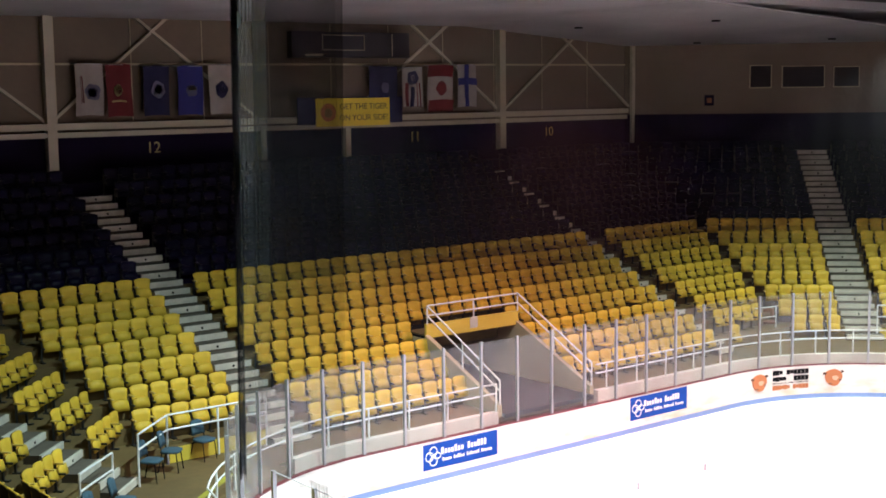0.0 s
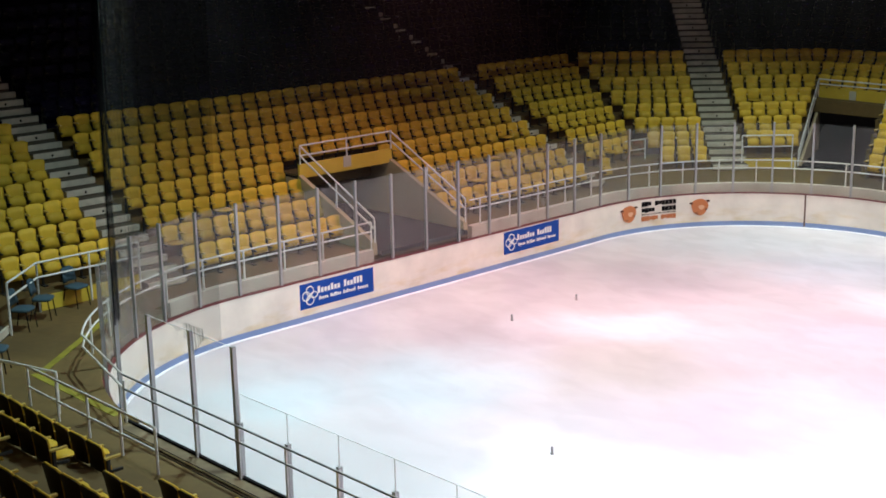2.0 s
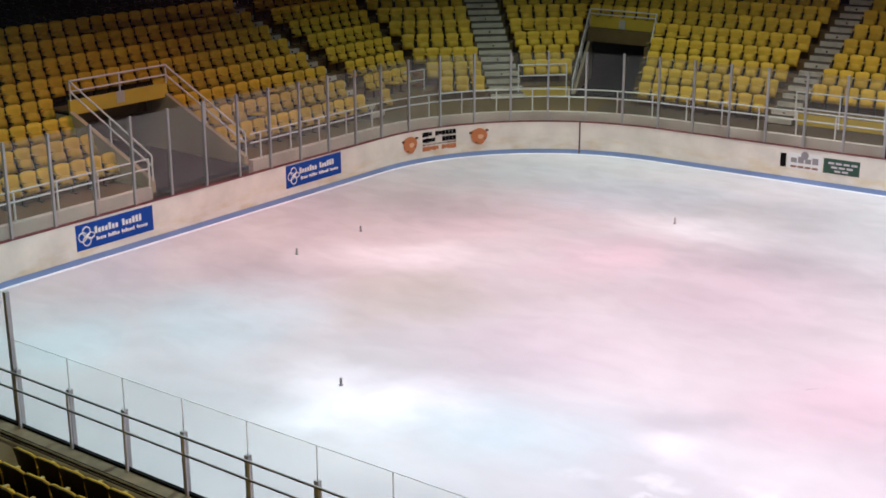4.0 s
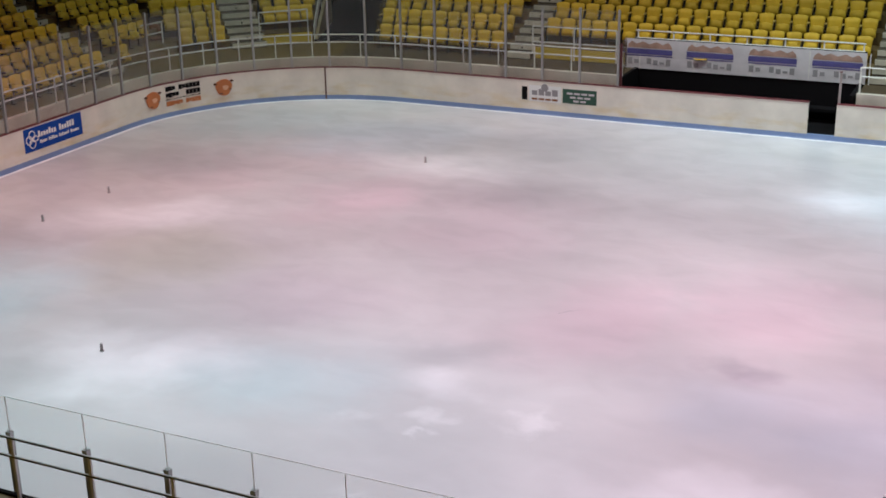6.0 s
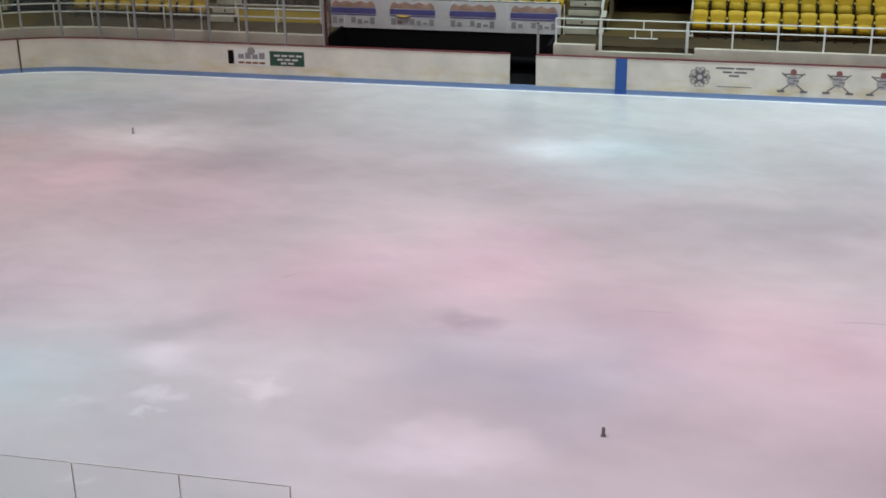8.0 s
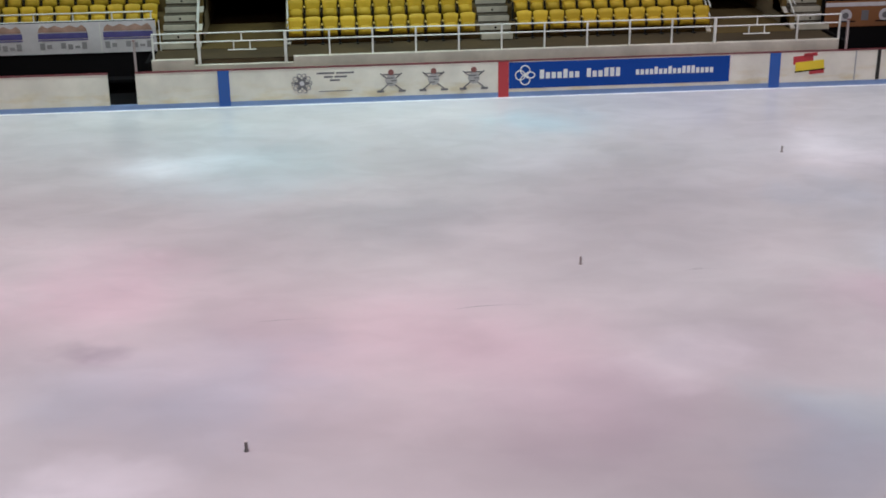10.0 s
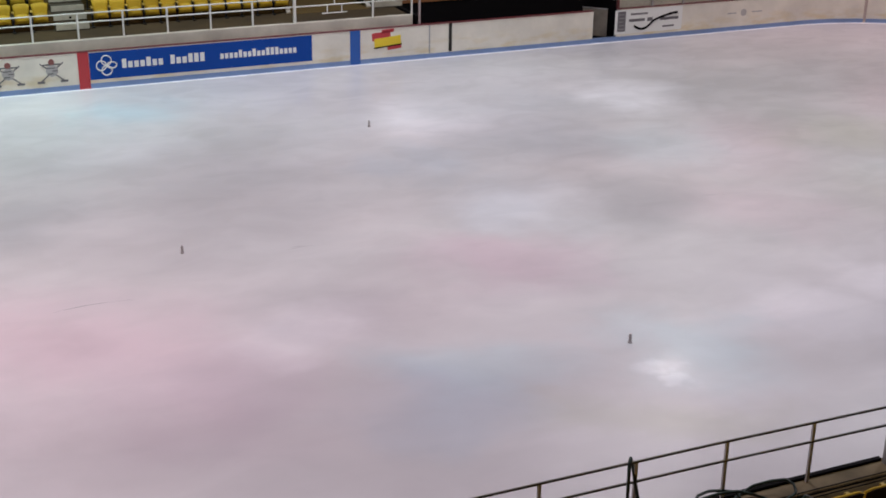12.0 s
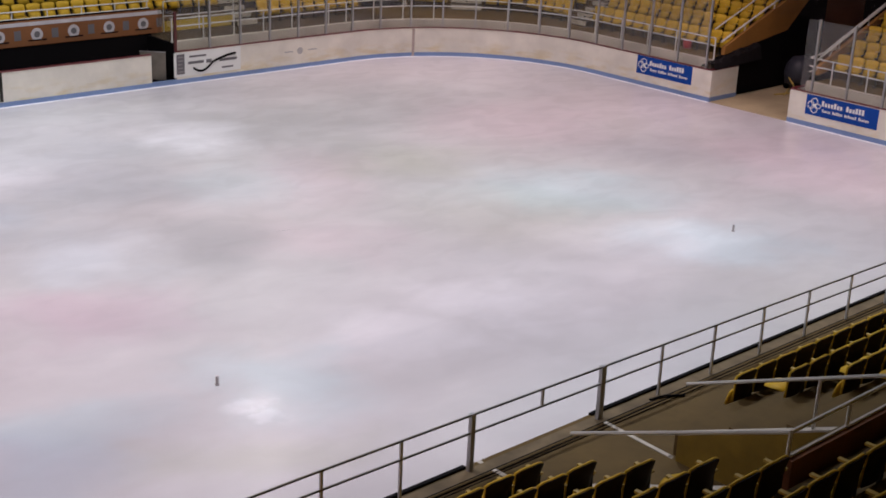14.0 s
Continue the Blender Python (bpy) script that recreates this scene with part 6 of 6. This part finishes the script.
for words, y in (("12", -4.95), ("11", 5.75), ("10", 12.6)):
    ob = thing("section_number", "section number " + words + " painted in gold on the navy wall", "section number", "section numbers")
    wall_text(words, y, 7.75, 0.52, GOLD_PAINT, ob, X_WALL + 0.006)

# ---- windows of the north-west wall ----
PRESS_GLASS = material("press_box_glass", (0.025, 0.018, 0.022), rough=0.15, grain=0.3, scale=1.5)


def corner_wall(s, z, out=0.0):
    return spot("northwest", w_cor - out, s, z)


for s0, s1, z0, z1 in ((-14.45, -13.6, 9.6, 10.5), (-13.12, -11.42, 9.6, 10.45), (-11.0, -10.0, 9.6, 10.4)):
    ob = thing("window_box", "dark press-box window in the upper wall", "window", "press box windows", kind="structure")
    n = Vector((*SECTIONS["northwest"][0], 0))
    solid([corner_wall(s0, z0, 0.06), corner_wall(s1, z0, 0.06), corner_wall(s1, z1, 0.06), corner_wall(s0, z1, 0.06)], PRESS_GLASS, "pane", ob, "dark glass pane", n * 0.05)
    for a, b, c, d in ((s0, s1, z1, z1 + 0.03), (s0, s1, z0 - 0.04, z0), (s0 - 0.03, s0, z0 - 0.04, z1 + 0.03), (s1, s1 + 0.03, z0 - 0.04, z1 + 0.03)):
        solid([corner_wall(a, c, 0.1), corner_wall(b, c, 0.1), corner_wall(b, d, 0.1), corner_wall(a, d, 0.1)], TAN, "frame", ob, "", n * 0.1)
ob = thing("wall_notice", "small dark framed sign on the upper wall", "sign")
solid([corner_wall(-16.35, 8.85, 0.06), corner_wall(-15.95, 8.85, 0.06), corner_wall(-15.95, 9.3, 0.06), corner_wall(-16.35, 9.3, 0.06)], NAVY_WALL, "plate", ob, "", Vector((-0.035, 0.035, 0)))
solid([corner_wall(-16.25, 8.97, 0.075), corner_wall(-16.05, 8.97, 0.075), corner_wall(-16.05, 9.17, 0.075), corner_wall(-16.25, 9.17, 0.075)], RUST, "number_bar", ob, "", Vector((-0.008, 0.008, 0)))

# ---- safety netting over the end glass ----
def net_material(name="safety_net", colour=(0.03, 0.023, 0.028), low=0.035, high=0.1, foot=1.0, base=5.5):
    """Fine mesh: mostly open, with patches of denser cord; foot is the share of cord left at the lower end."""
    m = bpy.data.materials.new(name)
    m.use_nodes = True
    nt = m.node_tree
    nt.nodes.remove(nt.nodes["Principled BSDF"])
    clear, cord, mix = nt.nodes.new("ShaderNodeBsdfTransparent"), nt.nodes.new("ShaderNodeBsdfDiffuse"), nt.nodes.new("ShaderNodeMixShader")
    cord.inputs[0].default_value = (*colour, 1)
    coord, tex, ramp = nt.nodes.new("ShaderNodeTexCoord"), nt.nodes.new("ShaderNodeTexNoise"), nt.nodes.new("ShaderNodeMapRange")
    up, spread, dense = nt.nodes.new("ShaderNodeSeparateXYZ"), nt.nodes.new("ShaderNodeMapRange"), nt.nodes.new("ShaderNodeMath")
    tex.inputs["Scale"].default_value = 0.7
    nt.links.new(coord.outputs["Object"], tex.inputs["Vector"])
    nt.links.new(coord.outputs["Object"], up.inputs["Vector"])
    ramp.inputs["To Min"].default_value, ramp.inputs["To Max"].default_value = low, high
    spread.interpolation_type = "SMOOTHSTEP"
    for key, val in (("From Min", base), ("From Max", 10.5), ("To Min", foot), ("To Max", 1.0)):
        spread.inputs[key].default_value = val
    dense.operation = "MULTIPLY"
    nt.links.new(tex.outputs["Fac"], ramp.inputs["Value"])
    nt.links.new(up.outputs["Z"], spread.inputs["Value"])
    nt.links.new(ramp.outputs["Result"], dense.inputs[0])
    nt.links.new(spread.outputs["Result"], dense.inputs[1])
    nt.links.new(dense.outputs[0], mix.inputs[0])
    nt.links.new(clear.outputs[0], mix.inputs[1])
    nt.links.new(cord.outputs[0], mix.inputs[2])
    nt.links.new(mix.outputs[0], nt.nodes["Material Output"].inputs[0])
    return m


NET = net_material("safety_net", (0.055, 0.045, 0.047))
# pale colour, thinning downwards, imitates lamp light on the upper folds
NET_LIT = net_material("safety_net_folds", (0.36, 0.46, 0.43), 0.14, 0.6, 0.1, 7.6)
NET_DARK = net_material("safety_net_doubled", (0.012, 0.01, 0.011), 0.45, 0.7, 0.25)
NET_HEM = net_material("safety_net_hem", (0.015, 0.014, 0.015), 0.34, 0.55, 0.4)


def net_strip(path, low, top):
    """Netting hung along a path, with shallow folds."""
    v = []
    for i, (x, y, nx, ny) in enumerate(path):
        w = 0.03 * math.sin(i * 0.8) + 0.02 * math.sin(i * 0.23)
        v += [(x + nx * w, y + ny * w, low + 0.05 * math.sin(i * 0.15)), (x + nx * w * 0.6, y + ny * w * 0.6, top)]
    return Build().add(v, [(2 * i, 2 * i + 2, 2 * i + 3, 2 * i + 1) for i in range(len(path) - 1)])


def leg(a, b, step=0.12):
    n = max(2, round(math.dist(a, b) / step))
    d = Vector((b[0] - a[0], b[1] - a[1])).normalized()
    return [(a[0] + (b[0] - a[0]) * i / n, a[1] + (b[1] - a[1]) * i / n, d.y, -d.x) for i in range(n)]


def end_net(sx):
    """The net follows the end boards, but cuts the near corner short to a gathered edge above the near boards."""
    def mirror(path):
        return [(MID + sx * (x - MID), y, nx * sx, ny) for x, y, nx, ny in path]
    far = [p for p in outline(0.05, 0.12) if p[0] < MID - 16.9 and p[1] > -9.4]
    far.sort(key=lambda p: math.atan2(p[1] - 0.0, -(p[0] - MID + 14)))
    path = leg((-21.7, Y_NEAR - 0.03), (-24.95, Y_NEAR - 0.03)) + leg((-24.95, Y_NEAR - 0.03), (far[0][0], far[0][1])) + far
    ob = thing("safety_net", "dark mesh safety netting hanging above the end glass", "safety net", "end nets")
    part("net", net_strip(mirror(path), 3.3, 12.4), NET, ob)
    # the gathered edge: a dark hem, a bunch of close folds with lamp light in its pale colour, then a doubled width
    # that ends in a second hem
    for x0, wide, low, high, mat, name, label in (
            (-25.02, 0.24, 3.0, 12.4, NET_HEM, "hem", "dark doubled hem of the netting"),
            (-24.72, 0.9, 3.2, 12.1, NET_LIT, "gathered_folds", "gathered folds of the netting, paled by painted lamp light"),
            (-24.3, 2.6, 3.3, 12.4, NET_DARK, "doubled_width", "doubled width of dark netting"),
            (-22.7, 0.55, 2.95, 3.45, NET_DARK, "loose_corner", "loose hanging corner of the netting")):
        v = []
        for i in range(25):
            q = i / 24
            x, y = x0 + wide * q, Y_NEAR - 0.06 + 0.03 * math.sin(i * 1.9 + x0 * 7) - (0.04 if "fold" in name else 0.0)
            fall = low + (0.55 * abs(q - 0.4) if name == "loose_corner" else 0.06 * math.sin(i * 0.9))
            v += [(MID + sx * (x - MID), y, fall), (MID + sx * (x + (high - low) * 0.03 - MID), y - 0.02, high)]
        part(name, Build().add(v, [(2 * i, 2 * i + 2, 2 * i + 3, 2 * i + 1) for i in range(24)]), mat, ob, label)
    part("edge_rope", Build().tube([(MID + sx * (-25.0 - MID), Y_NEAR - 0.05, 2.9), (MID + sx * (-24.75 - MID), Y_NEAR - 0.05, 12.4)], 0.014, 6), BLACK, ob, "black edge rope")


end_net(1)
end_net(-1)

# ---- south-west corner: chairs, rails, painted lines ----
TEAL = material("chair_teal_cloth", (0.035, 0.075, 0.1), rough=0.9, grain=0.2, scale=60, bump=0.2)


def stacking_chair(x, y, turn, cloth=TEAL, label="dark teal padded stacking chair with black legs on the walkway"):
    """A padded stacking chair, looking along its +y."""
    ob = thing("stacking_chair", label, "chair", "loose chairs on the walkway", at=Matrix.Translation((x, y, FLOOR)) @ Matrix.Rotation(turn, 4, "Z"))
    cushion = Build()
    rings = [(0.20, 0.43), (0.225, 0.45), (0.225, 0.48), (0.19, 0.5)]
    vs = []
    for r, z in rings:
        for i in range(16):
            a = 2 * math.pi * i / 16
            c, s = math.cos(a), math.sin(a)
            vs.append((r * abs(c) ** 0.5 * (1 if c > 0 else -1), r * abs(s) ** 0.5 * (1 if s > 0 else -1), z))
    cushion.add(vs, [(j * 16 + i, j * 16 + (i + 1) % 16, (j + 1) * 16 + (i + 1) % 16, (j + 1) * 16 + i) for j in range(3) for i in range(16)] + [tuple(range(15, -1, -1)), tuple(range(48, 64))])
    part("seat", cushion, cloth, ob, smooth=True)
    part("backrest", plate(0.38, 0.34, 0.56, 0.9, -0.2, -0.27, 0.04, 0.03), cloth, ob, smooth=True)
    for sx in (-1, 1):
        part("leg", Build().tube([(sx * 0.19, 0.2, 0.0), (sx * 0.18, 0.15, 0.44)], 0.013, 5), BLACK, ob)
        part("leg", Build().tube([(sx * 0.2, -0.27, 0.0), (sx * 0.18, -0.17, 0.44), (sx * 0.17, -0.22, 0.6), (sx * 0.16, -0.28, 0.86)], 0.013, 5), BLACK, ob)


for x, y, turn in ((-30.95, -11.9, -0.9), (-31.4, -11.2, -0.75), (-31.75, -10.2, -1.3), (-28.2, -14.3, -0.9), (-28.75, -13.55, -0.7)):
    stacking_chair(x, y, turn)
RUSSET = material("chair_russet_cloth", (0.2, 0.07, 0.025), rough=0.9, grain=0.2, scale=60, bump=0.2)
for s, d in ((-15.8, 31.5), (-15.05, 31.45)):
    p = spot("northwest", d, s)
    stacking_chair(p.x, p.y, -2.36, RUSSET, "russet padded stacking chair on the corner walkway")


def post_rail(path, drops, floor_z, label, every=1.2):
    ob = thing("guard_rail", label, "guard rail", "stand rails")
    for drop in drops:
        part("rail", Build().tube([(x, y, z - drop) for x, y, z in path], 0.024), RAIL, ob)
    for (x0, y0, z0), (x1, y1, z1) in zip(path[:-1], path[1:]):
        n = max(1, round(math.dist((x0, y0), (x1, y1)) / every))
        for i in range(n + 1):
            q = i / n
            x, y, z = x0 + (x1 - x0) * q, y0 + (y1 - y0) * q, z0 + (z1 - z0) * q
            part("post", Build().tube([(x, y, floor_z), (x, y, z)], 0.024), RAIL, ob)


post_rail([(-31.9, -8.45, 2.42), (-31.9, -11.05, 2.42), (-30.75, -12.3, 2.42)], (0.0, 0.34), FLOOR, "white pipe rail before the first seat row")
post_rail([(-30.85, -12.85, 2.1), (-29.6, -14.1, 2.16)], (0.0, 0.36), FLOOR, "white pipe rail beside the corner steps")
post_rail([(-28.5, -14.6, 2.05), (-25.75, -13.82, 2.05)], (0.0,), FLOOR, "white pipe rail on the near walkway")
post_rail([(-26.5, -14.0, 2.03), (-22.15, -14.02, 2.06)], (0.0, 0.4), FLOOR, "white pipe rail on the near walkway", 1.09)
r0, r1 = spot("northwest", 31.02, -11.6), spot("northwest", 31.02, -9.9)
post_rail([(r0.x, r0.y, 2.4), (r1.x, r1.y, 2.4)], (0.0, 0.38), FLOOR, "white pipe rail before the corner seats")
r2, r3 = spot("northwest", 30.95, -16.35), spot("northwest", 30.95, -14.9)
post_rail([(r2.x, r2.y, 2.16), (r3.x, r3.y, 2.36)], (0.0, 0.34), FLOOR, "white pipe rail before the corner chairs")
ob = thing("riser_panel", "yellow painted panel on the corner riser", "panel", kind="structure")
solid([spot("northwest", 31.03, -11.5, FLOOR + 0.01), spot("northwest", 31.03, -9.75, FLOOR + 0.01), spot("northwest", 31.03, -9.75, FLOOR + 0.34), spot("northwest", 31.03, -11.5, FLOOR + 0.34)], YELLOW_PANEL, "plate", ob, "", Vector((-0.015, 0.015, 0)))
for sx in (-1, 1):
    post_rail([(sx * 20.35 + MID * (1 + sx), 14.93, 2.31), (sx * 17.55 + MID * (1 + sx), 14.93, 2.31)], (0.0, 0.5), FLOOR, "white pipe rail before the far seats")
    ob = thing("riser_panel", "yellow painted panel on the first far riser", "panel", kind="structure")
    xa, xb = sorted((sx * 20.4 + MID * (1 + sx), sx * 17.3 + MID * (1 + sx)))
    part("plate", Build().box(xa, xb, 14.975, 14.998, FLOOR + 0.01, FLOOR + 0.36), YELLOW_PANEL, ob)
for p in ((-41.41, 11.12, 11.96), (-36.62, 13.35, 12.04), (-37.94, 22.15, 11.56), (-42.08, 18.64, 11.50)):
    ob = thing("soffit_downlight", "dark unlit downlight set in the soffit", "downlight", "soffit downlights")
    part("lens", Build().tube([p, (p[0], p[1], p[2] - 0.05)], 0.16, 12), BLACK, ob)
PAINT_YELLOW = material("floor_paint_yellow", (0.28, 0.24, 0.018), rough=0.75, grain=0.3, stain=0.4, stain_scale=1.2)


def floor_strip(a, b, wide, mat, label):
    a, b = Vector((*a, 0)), Vector((*b, 0))
    s = Vector((-(b - a).y, (b - a).x, 0)).normalized() * wide / 2
    ring = [a - s, b - s, b + s, a + s]
    ob = thing("floor_line", label, "painted line", "painted floor lines", kind="structure")
    part("paint", Build().prism([(p.x, p.y) for p in ring], FLOOR - 0.05, FLOOR + 0.009), mat, ob)


floor_strip((-28.0, -13.06), (-30.3, -10.3), 0.15, PAINT_YELLOW, "worn yellow line painted on the walkway")
floor_strip((-28.08, -13.13), (-24.9, -13.14), 0.17, PAINT_YELLOW, "worn yellow line painted on the walkway")
floor_strip((8.2, -13.3), (8.14, -14.68), 0.07, CURB, "white line painted at the entrance")
floor_strip((8.17, -14.66), (7.6, -14.76), 0.07, CURB, "white line painted at the entrance")
floor_strip((5.98, -13.15), (6.0, -14.1), 0.07, CURB, "white line painted at the entrance")
ob = thing("riser_panel", "yellow painted panel on the first riser", "panel", kind="structure")
part("plate", Build().box(-31.945, -31.92, -11.0, -8.4, FLOOR + 0.01, FLOOR + 0.36), YELLOW_PANEL, ob)

# ---- near side: cable, rubber edge, gate posts, hose ----
ob = thing("cable_end", "short piece of black cable lying on the walkway", "cable")
part("cable", Build().tube([(9.25, -13.39, FLOOR + 0.02), (9.52, -13.45, FLOOR + 0.03), (9.79, -13.62, FLOOR + 0.02)], 0.018, 6), BLACK, ob)
for x0, x1 in ((-24.6, NEAR_GATE[0]), (NEAR_GATE[1], 24.0)):
    ob = thing("rubber_edge", "black rubber edge strip along the curb", "edge strip", "rubber edges", kind="structure")
    part("strip", Build().box(x0, x1, -13.2, -13.14, 1.255, 1.312), BLACK, ob)
for x in NEAR_GATE:
    ob = thing("gate_post", "thick grey steel post at the near gate", "post", "near gate posts")
    y, top = near_line(x)
    part("shaft", Build().box(x - 0.028, x + 0.028, y - 0.03, y + 0.03, 1.0, top + 0.01), GALV, ob)
    part("cap", Build().box(x - 0.03, x + 0.03, y - 0.032, y + 0.032, top + 0.01, top + 0.022), GALV, ob)
for y, wide in ((-13.43, 0.022), (-13.5, 0.014), (-13.56, 0.01)):
    ob = thing("deck_joint", "narrow dark joint along the edge of the walkway", "floor joint", "walkway joints", kind="structure")
    part("groove", Build().box(-24.4, 24.0, y - wide / 2, y + wide / 2, FLOOR - 0.03, FLOOR + 0.0105), BLACK, ob)
ob = thing("deck_ledge", "pale worn concrete ledge along the edge of the walkway", "ledge", kind="structure")
part("slab", Build().box(-24.4, 24.0, -13.42, -13.225, FLOOR - 0.05, FLOOR + 0.011), LEDGE, ob)
HOSE = material("hose_green_rubber", (0.012, 0.03, 0.022), rough=0.5, grain=0.15)
ob = thing("garden_hose", "dark green rubber hose heaped on the walkway", "hose")
hose_rng = random.Random(11)
path = []
for i in range(90):
    a = i * 0.42
    r = 0.32 + 0.1 * math.sin(i * 0.37)
    path.append((2.9 + 0.9 * math.sin(i * 0.08) + r * 1.5 * math.cos(a), -13.55 + r * 0.8 * math.sin(a), FLOOR + 0.03 + 0.12 * abs(math.sin(i * 0.31)) + 0.1 * hose_rng.random() * abs(math.sin(a))))
part("coil", Build().tube(path, 0.018, 6), HOSE, ob, smooth=True)
hung = [(1.7, -13.5, FLOOR + 0.03), (1.92, -13.36, 1.68), (1.97, -13.27, 2.1), (2.01, -13.225, 2.165), (2.06, -13.18, 2.08), (2.1, -13.3, 1.64), (2.2, -13.5, FLOOR + 0.06), (2.5, -13.58, FLOOR + 0.04)]
part("hung_loop", Build().tube(hung, 0.02, 6), HOSE, ob, "loop of hose hung over the rail", True)
part("nozzle", Build().tube([path[-1], (path[-1][0] + 0.15, path[-1][1], FLOOR + 0.04)], 0.022, 8), STEEL, ob)
